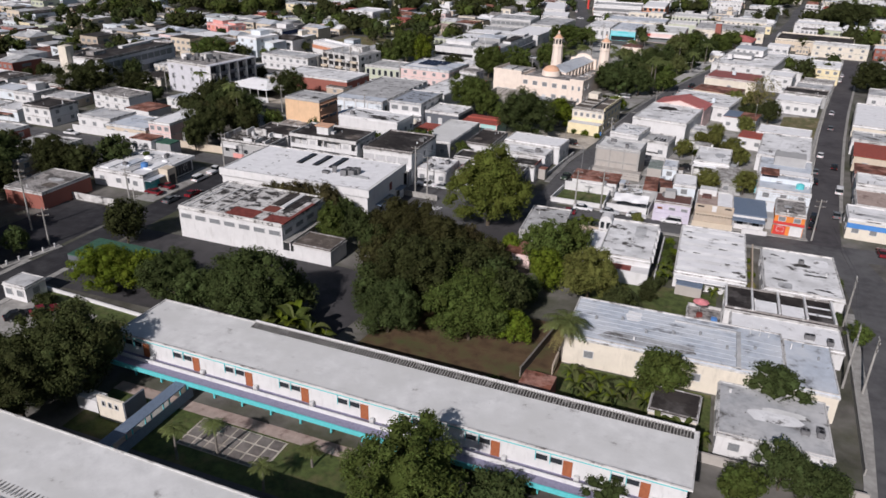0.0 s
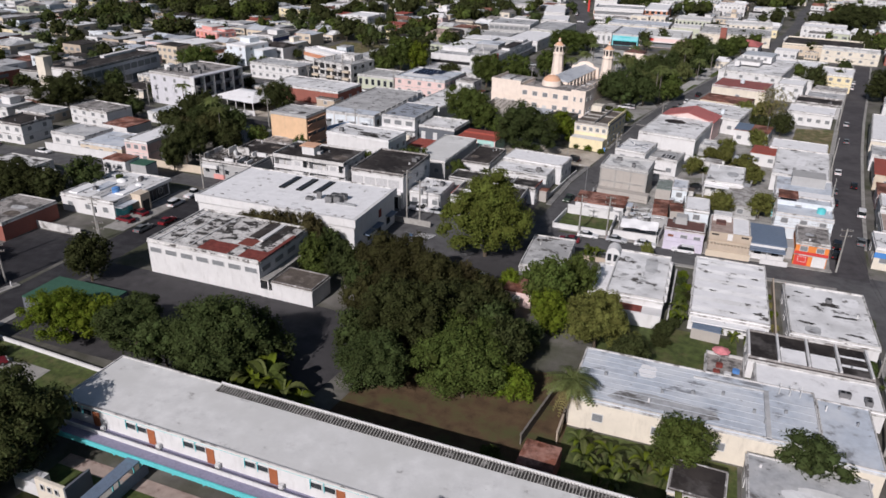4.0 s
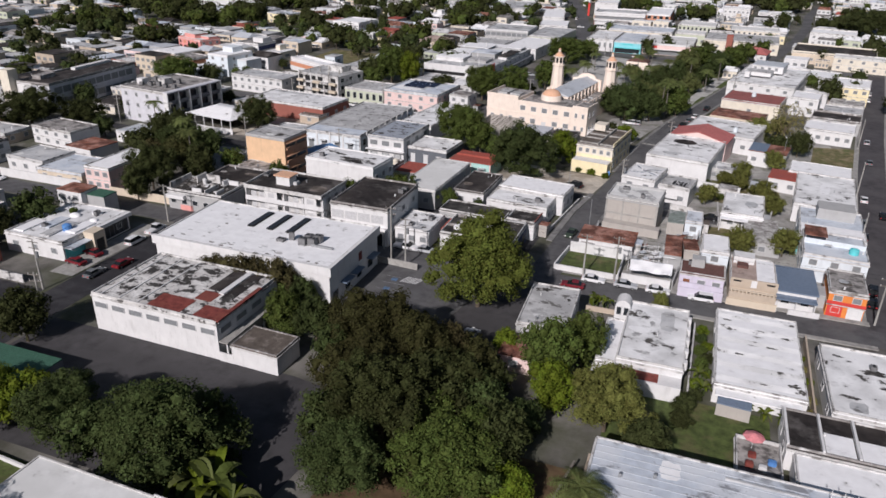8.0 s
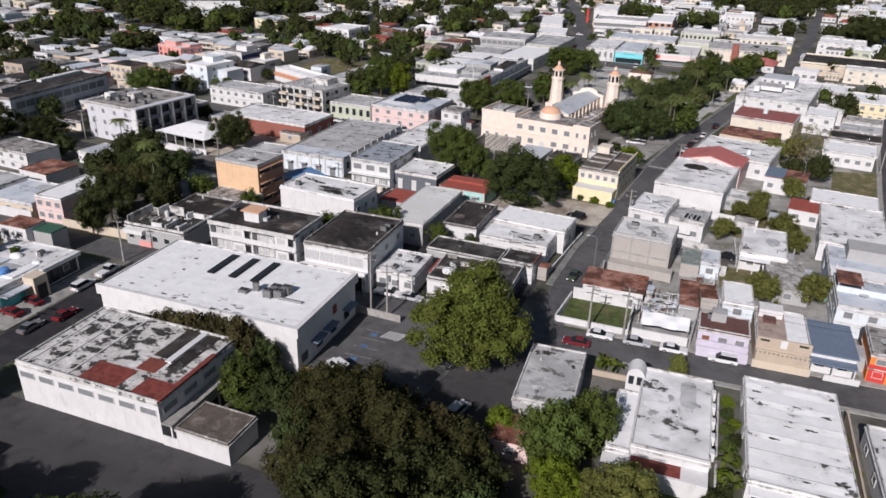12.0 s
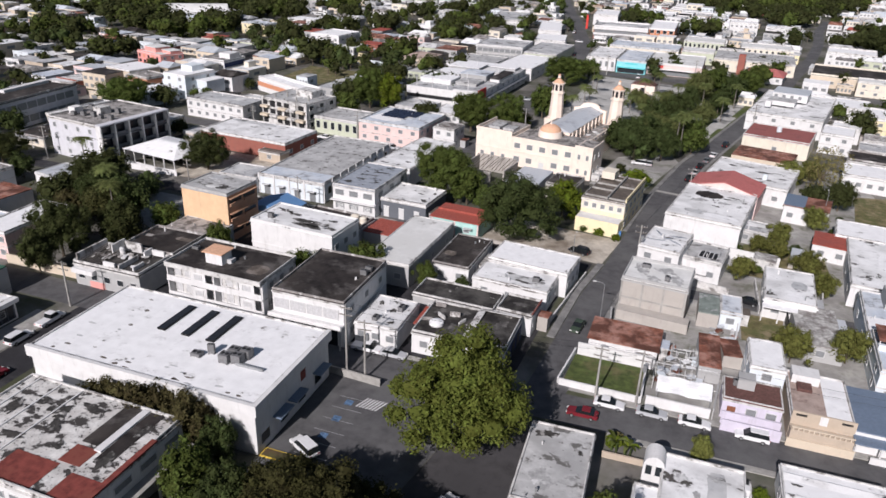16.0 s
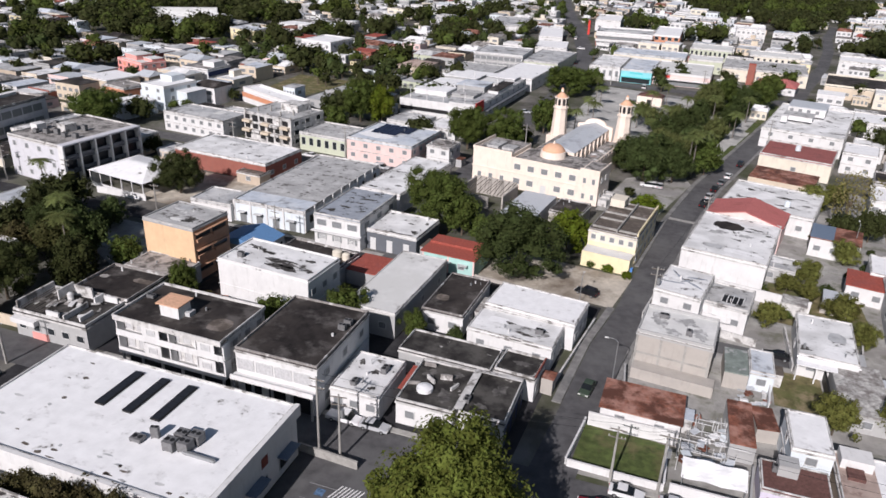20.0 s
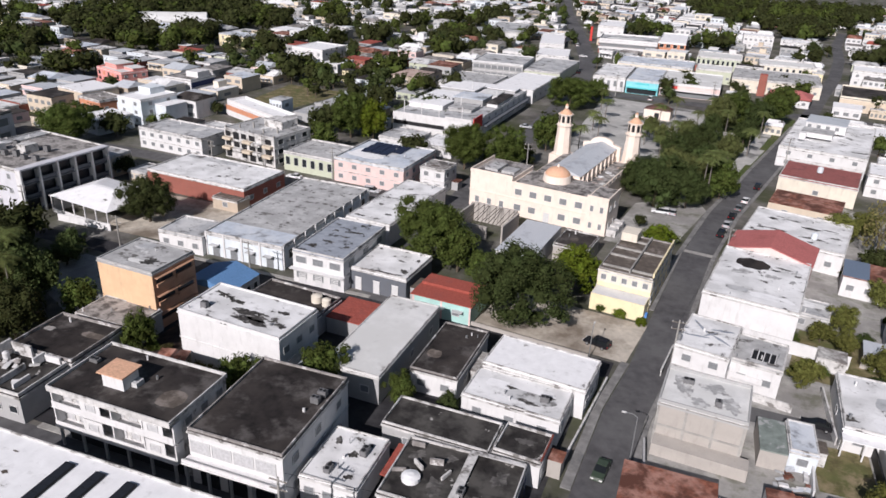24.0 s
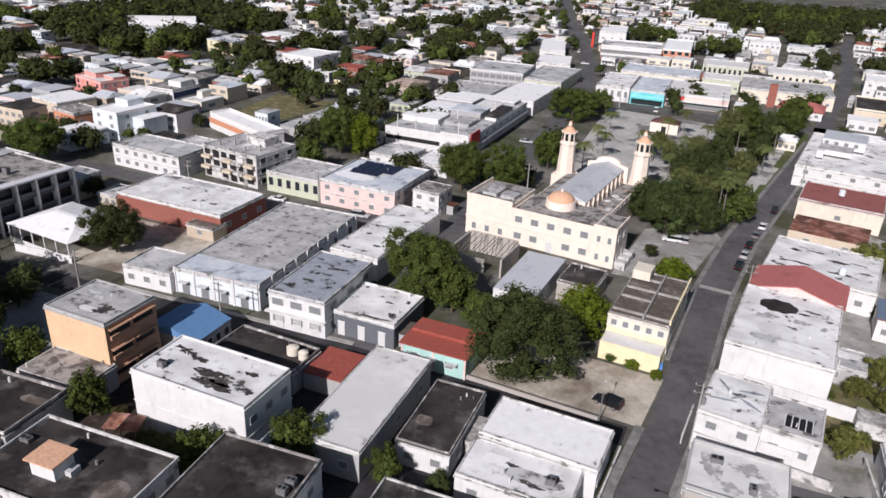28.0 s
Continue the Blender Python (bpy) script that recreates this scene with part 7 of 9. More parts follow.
def gable_block(nm, rt, x0, x1, y0, y1, eave, ridge, wall, roof):
    part(nm + "_wall", box(x0, y0, 0, x1, y1, eave), wall, rt)
    bm = bmesh.new()
    xm = (x0 + x1) / 2
    pr = [(x0 - 0.2, eave + 0.003), (xm, ridge), (x1 + 0.2, eave + 0.003)]
    a = [bm.verts.new((x, y0 - 0.1, z)) for x, z in pr]
    b = [bm.verts.new((x, y1 + 0.1, z)) for x, z in pr]
    bm.faces.new(a)
    bm.faces.new(b[::-1])
    for i in range(3):
        bm.faces.new((a[i], b[i], b[(i + 1) % 3], a[(i + 1) % 3]))
    bmesh.ops.recalc_face_normals(bm, faces=bm.faces[:])
    part(nm + "_roof", bm, roof, rt)


gable_block("nave", church, -2.2, 6.6, 12.51, 43.0, 9.0, 10.6, "wall_church", "roof_metal")
part("aisle", box(6.603, 9.2, 0, 12.6, 42.0, 5.6), "wall_church", church)
part("aisle_roof", box(6.8, 9.4, 5.603, 12.4, 41.8, 5.65), "roof_concrete", church)
part("aisle_parapet", box(12.4, 9.2, 5.604, 12.65, 42.0, 6.3), "wall_church", church)
part("aisle", box(-8.2, 13.6, 0, -2.203, 42.0, 5.6), "wall_church", church)
part("aisle_roof", box(-8.0, 13.8, 5.603, -2.4, 41.8, 5.65), "roof_concrete", church)
for k in range(8):
    part("buttress", box(6.603, 14 + k * 3.6, 5.66, 7.1, 14.5 + k * 3.6, 8.8), "wall_church", church)
    add_window(church, 6.602, 15.9 + k * 3.6, 6.6, "E", 1.0, 1.5, "plain")
# curved front gable
bm = bmesh.new()
prof = [(-3.4, 0.0), (7.8, 0.0), (7.8, 9.6)]
for k in range(9):
    a = math.pi * k / 8
    prof.append((2.2 + 3.4 * math.cos(a), 10.0 + 1.7 * math.sin(a)))
prof.append((-3.4, 9.6))
a_ = [bm.verts.new((x, 43.0, z)) for x, z in prof]
b_ = [bm.verts.new((x, 43.9, z)) for x, z in prof]
bm.faces.new(a_)
bm.faces.new(b_[::-1])
for i in range(len(prof)):
    j = (i + 1) % len(prof)
    bm.faces.new((a_[j], a_[i], b_[i], b_[j]))
bmesh.ops.recalc_face_normals(bm, faces=bm.faces[:])
part("front_gable", bm, "wall_church", church)


def bell_tower(x, y, h):
    """One bell tower in the church's own axes: square base, eight-sided shaft, arched belfry, cupola and lantern."""
    o = bmesh.new()
    add_box(o, x - 2.9, y - 2.9, 0, x + 2.9, y + 2.9, 5.2)
    base = part("tower_base", o, "wall_church", church)

    def ring(nm, z0, z1, r0, r1, mat, parent=church, seg=8):
        bm_ = bmesh.new()
        bmesh.ops.create_cone(bm_, cap_ends=True, segments=seg, radius1=r0, radius2=r1, depth=z1 - z0, matrix=Matrix.Translation((x, y, (z0 + z1) / 2)) @ Matrix.Rotation(math.pi / seg, 4, "Z"))
        return part(nm, bm_, mat, parent)

    shaft = ring("tower_shaft", 5.2, h * 0.68, 2.5, 2.0, "wall_church")
    ring("cornice", h * 0.68, h * 0.7, 2.4, 2.4, "wall_church", shaft)
    belfry = ring("belfry", h * 0.7, h * 0.84, 2.0, 1.9, "wall_church")
    for k in range(8):
        a = math.pi * 2 * k / 8
        bm_ = bmesh.new()
        add_box(bm_, -0.42, -0.06, 0, 0.42, 0.06, 1.5)
        bmesh.ops.create_cone(bm_, cap_ends=True, segments=12, radius1=0.42, radius2=0.42, depth=0.12, matrix=Matrix.Translation((0, 0, 1.5)) @ Matrix.Rotation(math.pi / 2, 4, "X"))
        o_ = part("belfry_arch", bm_, "black_plastic", belfry, "dark arched bell opening")
        o_.matrix_basis = Matrix.Translation((x, y, h * 0.735)) @ Matrix.Rotation(a, 4, "Z") @ Matrix.Translation((0, -1.82, 0))
    ring("cornice", h * 0.84, h * 0.855, 2.25, 2.25, "wall_church", belfry)
    cup = ring("cupola", h * 0.855, h * 0.92, 1.9, 0.6, "terracotta", church, 16)
    ring("lantern", h * 0.93, h * 0.975, 0.5, 0.45, "wall_church", cup, 8)
    ring("spire", h * 0.975, h * 1.0, 0.55, 0.05, "terracotta", cup, 8)


bell_tower(-9.2, 42.0, 20.0)
bell_tower(10.6, 44.5, 20.0)
sheet("plaza", [(-66, 318), (-30, 312), (-20, 412), (-64, 420)], 0.03, "plaza_paving", "pale grey paved plaza behind the church", category="plaza")
sheet("park", [(-29.6, 313), (-14.5, 306), (-7.5, 334), (9.6, 402), (12, 416), (-19.6, 411)], 0.026, "lawn", "park lawn of rough grass under trees and palms", category="park")
for lift, pts in enumerate(([(-26, 322), (-11.5, 326), (-10.8, 330), (-26, 326)], [(-23.5, 350), (-4.5, 354), (-3.6, 358), (-23, 354)], [(-15, 330), (-11, 331), (3, 392), (-1, 393)], [(-21, 376), (0.5, 380), (1.4, 385), (-20.4, 381)], [(-12, 340), (-7, 342), (-2, 362), (-8, 364)])):
    sheet("park_path", pts, 0.04 + 0.005 * lift, "plaza_paving", "pale paved path through the park", category="path")
kiosk = root("pavilion", "peach pavilion with a dark arched opening and brown roof", "pavilion", -39.5, 392, 0, -8)
gable_block("hall", kiosk, -5, 5, -3, 3, 3.6, 5.4, "wall_church", "roof_brown")
add_door(kiosk, 0, -3.002, "S", 1.6, 2.4, "black_plastic")
# ruin with bare rafters beside the church
rafters = root("roofless_ruin", "roofless ruin with bare broken rafters", "ruin", -68.5, 254.5, 0, -8)
OCC.append((-68.5, 254.5, 7, 6, radians(-8)))
for a in ((-6, -5, 0, -5.6, 5, 4.6), (5.6, -5, 0, 6, 5, 4.2), (-5.597, 4.6, 0, 5.597, 5, 4.8), (-5.597, -5, 0, 2.0, -4.6, 3.2)):
    part("wall", box(*a), "wall_block", rafters)
for k in range(12):
    bm = bmesh.new()
    add_tube(bm, (-5.5 + k, -4.4 + random.uniform(0, 3), 3.0 + random.uniform(0, 0.8)), (-5.5 + k + random.uniform(-0.8, 0.8), 4.7, 4.7), 0.09, 0.09, 5)
    part("rafter", bm, "wood_grey", rafters)
B("long low green-grey roofed wing beside the church", -46.5, 248.5, 7.5, 9.0, 4.2, -8, "block", "roof_dark", 1, 0.3, 0)

# long shop: pilasters along the shaded side, shop doors with awnings, a ribbed front roof
for k in range(10):
    part("pilaster", box(9.36, -19.4 + k * 4.25, 0, 9.62, -18.9 + k * 4.25, 5.3), "wall_white", long_shop)
for k in range(4):
    add_door(long_shop, -6.8 + k * 4.4, -19.652, "S", 1.5, 2.6, "louvre")
    part("awning", box(-7.8 + k * 4.4, -20.9, 2.75, -5.8 + k * 4.4, -19.66, 2.85), "roof_grey", long_shop, "small grey awning over a door")
    part("pilaster", box(-9.3 + k * 4.4, -19.85, 0, -8.9 + k * 4.4, -19.655, 5.3), "wall_white", long_shop)
part("front_roof", box(-9.1, -19.4, 5.004, 9.1, -12.6, 5.03), "roof_blue_grey", long_shop, "pale blue ribbed front roof")
for k in range(3):
    add_door(slate_house, -4.2 + k * 4.0, -5.852, "S", 1.2, 2.5, "frame_white")
    part("door_trim", box(-4.95 + k * 4.0, -5.9, 2.62, -3.45 + k * 4.0, -5.853, 2.8), "wall_white", slate_house)
canopy = root("open_shed", "open-sided white shed under a low hipped roof", "shed", -155.2, 228.0, 0, -9)
OCC.append((-155.2, 228.0, 10, 8.5, radians(-9)))
bm = bmesh.new()
lo = [bm.verts.new(p) for p in ((-10, -8, 4.2), (10, -8, 4.2), (10, 8, 4.2), (-10, 8, 4.2))]
hi = [bm.verts.new(p) for p in ((-4, -0.5, 6.0), (4, -0.5, 6.0), (4, 0.5, 6.0), (-4, 0.5, 6.0))]
bm.faces.new(hi)
bm.faces.new(lo[::-1])
for i in range(4):
    bm.faces.new((lo[i], lo[(i + 1) % 4], hi[(i + 1) % 4], hi[i]))
part("roof", bm, "roof_clean", canopy)
for i in range(6):
    for sy in (-7.6, 7.6):
        part("post", box(-9.7 + i * 3.85, sy - 0.12, 0, -9.45 + i * 3.85, sy + 0.12, 4.2), "wall_white", canopy)
part("back_wall", box(-9.6, 7.3, 0, 9.6, 7.45, 3.6), "wall_grey", canopy)
part("side_wall", box(-9.6, -7.2, 0, -9.45, 7.29, 3.4), "wall_white", canopy)
part("front_rail", box(-9.4, -7.66, 0, 9.6, -7.54, 1.1), "wall_white", canopy)
blue_shed = root("shed", "open shed under a bright blue gabled roof", "shed", -106.0, 203.8, 0, -4)
OCC.append((-106.0, 203.8, 6, 5, 0.0))
gable_block("shed", blue_shed, -5.2, 5.2, -4.4, 4.4, 3.4, 5.0, "wall_grey", "roof_blue")
for k in range(4):
    add_window(blue_shed, 5.202, -3.2 + k * 2.1, 0.8, "E", 1.3, 1.6, "plain")
part("roof_half", box(0.6, -5.6, 4.005, 3.8, 5.6, 4.05), "roof_clean", tan_house, "white half of the roof")
part("dark_hatch", box(-2.9, 0.6, 4.005, -0.9, 2.6, 4.5), "roof_brown", tan_house)
part("roof_room", box(-2.2, 0.2, 3.505, 0.2, 2.4, 5.2), "wall_grey", lilac_house)
part("balcony", box(-3.6, -6.2, 2.4, 1.2, -4.46, 2.6), "wall_white", cross_house)
# church: small lean-tos on the shaded side, pinkish gravel on the aisle
for k in range(3):
    part("lean_to", box(18.32, 0.5 + k * 2.6, 0, 20.6, 2.4 + k * 2.6, 1.7 + 0.2 * k), "wall_old", church)

# shop by the western street: glazed front with an overhang, tan portal, roof clutter
part("glazing", box(7.503, 0.5, 0.3, 7.56, 8.6, 3.4), "skylight", shop_w, "dark glazed shop front")
for k in range(7):
    part("mullion", box(7.56, 0.5 + k * 1.3, 0.3, 7.64, 0.62 + k * 1.3, 3.4), "wall_slate", shop_w)
part("overhang", box(7.5, 0.0, 3.5, 8.6, 9.0, 4.25), "wall_white", shop_w)
part("portal", box(7.503, -3.6, 0, 10.2, -0.6, 4.4), "wall_sand", shop_w, "tan box portal over the entrance")
part("entrance", box(10.203, -3.1, 0, 10.25, -1.1, 2.8), "black_plastic", shop_w)
part("low_roof", box(7.503, -8.8, 2.8, 9.6, -3.603, 3.0), "roof_blue_grey", shop_w)
part("teal_front", box(7.503, -8.6, 0, 7.57, -3.7, 2.7), "turquoise", shop_w)
for k in range(4):
    part("roof_step", box(-6.5 + k * 3.4, -7.6 + 3.2 * (k % 2), 4.01, -4.0 + k * 3.4, -2.0 + 3.2 * (k % 2), 4.3), ("roof_clean", "roof_blue_grey", "roof_worn", "roof_clean")[k], shop_w)
for cx, cy, r in ((-1.0, 3.0, 1.0), (2.5, 5.6, 0.9), (4.6, 2.4, 0.7), (-4.2, 5.4, 0.8)):
    bm = bmesh.new()
    bmesh.ops.create_uvsphere(bm, u_segments=14, v_segments=8, radius=r, matrix=Matrix.Translation((cx, cy, 4.1)) @ Matrix.Diagonal((1.3, 1, 0.6, 1)))
    part("roof_dome", bm, "roof_clean", shop_w, "white lumpy roof dome")
shrub(-132.5, 141.5, 1.1, "mid", 4.0)
# derelict house: broken upper walls and a pink front
for a in ((-6.8, -4.1, 4.62, -6.5, 3.6, 6.4), (-2.6, 0.4, 4.62, -2.3, 3.9, 7.0), (-2.3, 3.6, 4.62, 1.6, 3.9, 6.6), (-6.5, 3.4, 4.62, -4.2, 3.7, 5.6), (2.6, -3.9, 4.62, 2.9, 1.2, 5.6)):
    part("broken_wall", box(*a), "wall_old", derelict)
for k in range(9):
    bm = bmesh.new()
    add_tube(bm, (-6.2 + k * 0.55, -3.8, 5.2), (-6.0 + k * 0.55 + 0.3 * math.sin(k * 3), 3.2, 5.6), 0.07, 0.07, 5)
    part("rafter", bm, "wood_grey", derelict)
for k in range(22):
    o_ = part("rubble_slab", box(-0.7, -0.35, 0, 0.7, 0.35, 0.12), ("wall_old", "roof_concrete", "wall_white", "wall_soot")[k % 4], derelict)
    o_.matrix_basis = pose(STAIN.uniform(-6.4, 6.6), STAIN.uniform(-3.4, 3.4), 4.61 + 0.02 * k, STAIN.uniform(-10, 10), STAIN.uniform(-10, 10), STAIN.uniform(0, 180))
for a in ((3.4, 2.0, 4.62, 3.7, 4.1, 6.0), (3.7, 3.8, 4.62, 6.6, 4.1, 5.7), (-0.6, -4.1, 4.62, 2.0, -3.8, 5.9), (5.2, -3.2, 4.62, 5.5, -0.4, 5.4)):
    part("broken_wall", box(*a), "wall_white", derelict)
part("pink_front", box(-4.2, -4.42, 0.0, -0.8, -4.303, 1.3), "wall_pink_bright", derelict, "faded pink painted front")
part("balcony", box(-7.4, -5.3, 2.9, -2.4, -4.303, 3.8), "wall_white", derelict)
# tan house: ochre parapet with openings, porch wall, white rooms behind
part("front_parapet", box(-4.1, -6.1, 3.2, 4.1, -5.853, 4.9), "wall_tan", tan_house)
for k in (-2.9, 2.9):
    part("slot", box(k - 0.7, -6.13, 4.2, k + 0.7, -6.103, 4.55), "black_plastic", tan_house)
part("centre_panel", box(-0.5, -6.16, 3.4, 0.5, -6.103, 4.8), "wall_white", tan_house)
for k in range(12):
    part("baluster", box(-3.8 + k * 0.66, -7.5, 2.62, -3.65 + k * 0.66, -7.35, 3.1), "wall_sand", tan_house)
part("rail", box(-4.0, -7.55, 3.1, 4.0, -7.3, 3.22), "wall_sand", tan_house)
part("rear_room", box(-3.6, 2.8, 4.005, 0.2, 5.6, 5.4), "wall_white", tan_house)
# tall narrow house: blue gable front under a curved white roof edge
tarp = root("tarpaulin", "large white tarpaulin sheet over a yard", "tarpaulin", -12.4, 165.4)
bm = bmesh.new()
bmesh.ops.create_grid(bm, x_segments=10, y_segments=6, size=1.0)
for v in bm.verts:
    v.co.x, v.co.y, v.co.z = v.co.x * 4.0, v.co.y * 1.6, 2.75 + 0.45 * v.co.y + 0.12 * math.sin(v.co.x * 6) * math.cos(v.co.y * 3)
part("sheet", bm, "roof_clean", tarp)
for sx in (-3.8, 3.8):
    for sy in (-1.5, 1.5):
        part("pole", box(sx - 0.05, sy - 0.05, 0, sx + 0.05, sy + 0.05, 2.6), "steel_grey", tarp)
# pale pink-white house: roof well, railings
part("roof_well", box(-1.2, -2.6, 5.004, 2.6, 0.4, 5.02), "black_plastic", pink_white, "dark open roof well")
for k in range(5):
    part("well_bar", box(-1.2 + k * 0.9, -2.6, 5.03, -1.05 + k * 0.9, 0.4, 5.12), "wall_white", pink_white)
part("balcony", box(-3.4, -5.6, 2.3, 1.4, -4.603, 2.5), "wall_white", pink_white)
part("balcony_rail", box(-3.4, -5.62, 2.5, 1.4, -5.5, 3.3), "wall_white", pink_white)
# light-blue houses beside the straight street
part("aqua_front", box(-6.4, -8.52, 0, 6.4, -8.453, 3.2), "wall_aqua", blue_house, "aqua painted lower wall")
part("upper_terrace", box(-6.2, -8.2, 5.004, 6.2, -2.0, 5.03), "roof_clean", blue_house)
part("roof_room", box(-3.0, 2.0, 5.004, 4.5, 7.6, 7.4), "wall_grey", blue_house)
part("roof_table", soft_box(-2.0, -2.0, 6.2, -0.6, -1.2, 6.28, 0.02), "frame_white", blue_house2)
part("terrace_wall", box(-5.6, -0.1, 5.504, 5.6, 0.1, 6.6), "wall_light_blue", blue_house2)
part("sheet_roof", box(-5.6, 0.4, 7.0, -1.4, 6.2, 7.1), "roof_rust", blue_house2)
for k in (-5.4, -1.6):
    for q in (0.6, 6.0):
        part("post", box(k - 0.06, q - 0.06, 5.5, k + 0.06, q + 0.06, 7.0), "wall_white", blue_house2)
# white house porch
part("porch_roof", box(-4.6, -9.2, 2.9, 1.4, -7.403, 3.05), "roof_clean", plain_house)
for k in (-4.4, -1.6, 1.2):
    part("porch_post", box(k - 0.1, -9.1, 0, k + 0.1, -8.9, 2.9), "wall_white", plain_house)
part("roof_lip", box(-4.7, -7.6, 3.5, 4.7, -7.403, 3.75), "roof_clean", plain_house)
# shed and shrubs around the ribbed house
B("low shed with a dark blue-grey sheet roof", 3.0, 126.2, 4.6, 2.6, 2.2, -4, "block", "roof_steel_blue", 1, 0.0, 0, name="shed", category="shed")

# burnt corner houses: navy street front, white ragged copings, red awning
part("street_front", box(3.303, -5.3, 0, 3.37, 5.3, 3.5), "wall_navy", corner_old, "dark navy painted street front")
for k in range(3):
    part("shutter", box(3.372, -4.4 + k * 3.2, 0.1, 3.43, -2.4 + k * 3.2, 2.6), "black_plastic", corner_old)
part("wide_coping", box(-3.9, -5.2, 4.405, -2.9, 5.2, 4.5), "wall_old", corner_old)
part("wide_coping", box(-2.897, 4.6, 4.405, 3.2, 5.3, 4.5), "wall_old", corner_old)
part("red_awning", box(-5.6, -1.6, 3.0, -4.3, 4.8, 3.12), "roof_red", old_house, "long dark red awning")
part("red_coping", box(3.1, -2.9, 4.41, 3.35, 2.9, 4.55), "red_coat", corner_low, "worn red coping")
# flaked patches along the store's roof edge
FL = np.random.default_rng(3)
for k in range(26):
    cx, cy = FL.uniform(-17, 17), -9.2 + abs(FL.normal()) * 1.6
    if k > 19:
        cx, cy = FL.uniform(-16, -6), FL.uniform(-2, 9)
    a, b = FL.uniform(0.2, 0.8), FL.uniform(0.1, 0.35)
    bm = bmesh.new()
    bm.faces.new([bm.verts.new((cx + a * math.cos(t * math.tau / 9) * FL.uniform(0.6, 1.2), max(-9.7, cy + b * math.sin(t * math.tau / 9) * FL.uniform(0.6, 1.2)), 8.012)) for t in range(9)])
    part("roof_flake", bm, "roof_mud" if k % 3 else "roof_grey", store)

# yellow house: piers and rail along the street side, pale upper wall
for k in range(10):
    part("pier", box(4.98, -9.3 + k * 2.0, 7.303, 5.28, -8.9 + k * 2.0, 8.1), "wall_yellow", yellow_house)
part("pier_rail", box(4.98, -9.4, 8.103, 5.28, 9.4, 8.25), "wall_yellow", yellow_house)
part("upper_wall", box(-5.2, -9.76, 4.4, 5.2, -9.703, 6.9), "wall_cream", yellow_house, "pale cream upper wall")
for k in range(5):
    add_window(yellow_house, -4.0 + k * 2.0, -9.762, 4.9, "S", 1.1, 1.2)
# stepped white house: upper levels and a metal roof
part("upper_level", box(-8.2, 2.0, 7.005, 4.0, 14.0, 9.8), "wall_white", stepped)
part("upper_roof", box(-8.4, 1.8, 9.803, 4.2, 14.2, 10.0), "roof_metal", stepped)
part("middle_level", box(-8.3, -8.0, 7.005, 1.0, -1.0, 8.6), "wall_white", stepped)
part("middle_roof", box(-8.4, -8.2, 8.603, 1.2, -0.8, 8.75), "roof_worn", stepped)
part("stair_frame", box(-8.3, -13.0, 7.005, -6.4, -10.4, 9.2), "wall_white", stepped)
for k in range(4):
    add_window(stepped, -7.0 + k * 2.8, 1.998, 8.0, "S", 1.3, 1.3)
# rubble beside the small sheds
rubble = root("scrap_pile", "pile of broken sheets, boxes and boards in a yard", "scrap pile", -6.6, 188.4)
for k in range(22):
    o_ = part("board", box(-0.6, -0.3, 0, 0.6, 0.3, 0.05 + 0.3 * (k % 4 == 0)), ("roof_metal", "wall_white", "roof_rust", "wood_grey", "roof_grey")[k % 5], rubble)
    o_.matrix_basis = pose(FL.uniform(-2.4, 2.4), FL.uniform(-2.0, 2.4), 0.02 + 0.03 * k, FL.uniform(-8, 8), FL.uniform(-8, 8), FL.uniform(0, 180))

B("small shed with a rusty sheet roof between the apartment houses", -79.0, 177.6, 3.6, 3.4, 2.3, 4, "block", "roof_rust", 1, 0.0, 0, name="shed", category="shed")
B("low brown lean-to beside the red warehouse", -130.4, 242.0, 7.5, 4.5, 3.0, -5, "tan", "roof_mud", 1, 0.15, 1, name="shed", category="shed")
part("lower_slab", box(-6.0, -10.2, 3.3, 6.0, -9.153, 3.5), "wall_white", grey_two)
for k in range(3):
    add_door(grey_two, -3.6 + k * 3.6, -9.152, "S", 1.4, 2.4, "frame_white")

# church: arcaded galleries along the aisle roofs and mullioned upper windows
for k in range(9):
    part("aisle_pier", box(12.3, 10.2 + k * 3.6, 6.303, 12.72, 10.7 + k * 3.6, 7.2), "wall_church", church)
part("aisle_rail", box(12.34, 9.4, 7.203, 12.68, 41.6, 7.36), "wall_church", church)
for k in range(12):
    o_ = part("roof_rubble", box(-0.7, -0.5, 0, 0.7, 0.5, 0.12), ("roof_tan", "roof_pale", "roof_clean")[k % 3], church)
    o_.matrix_basis = pose(FL.uniform(8, 11.6), FL.uniform(12, 40), 5.66, 0, 0, FL.uniform(0, 90))
for k in range(2):
    part("roof_step", box(-15.5 + k * 4.6, 3.0, 9.26, -12.0 + k * 4.6, 9.0 - k * 2, 9.9), "roof_worn", church)


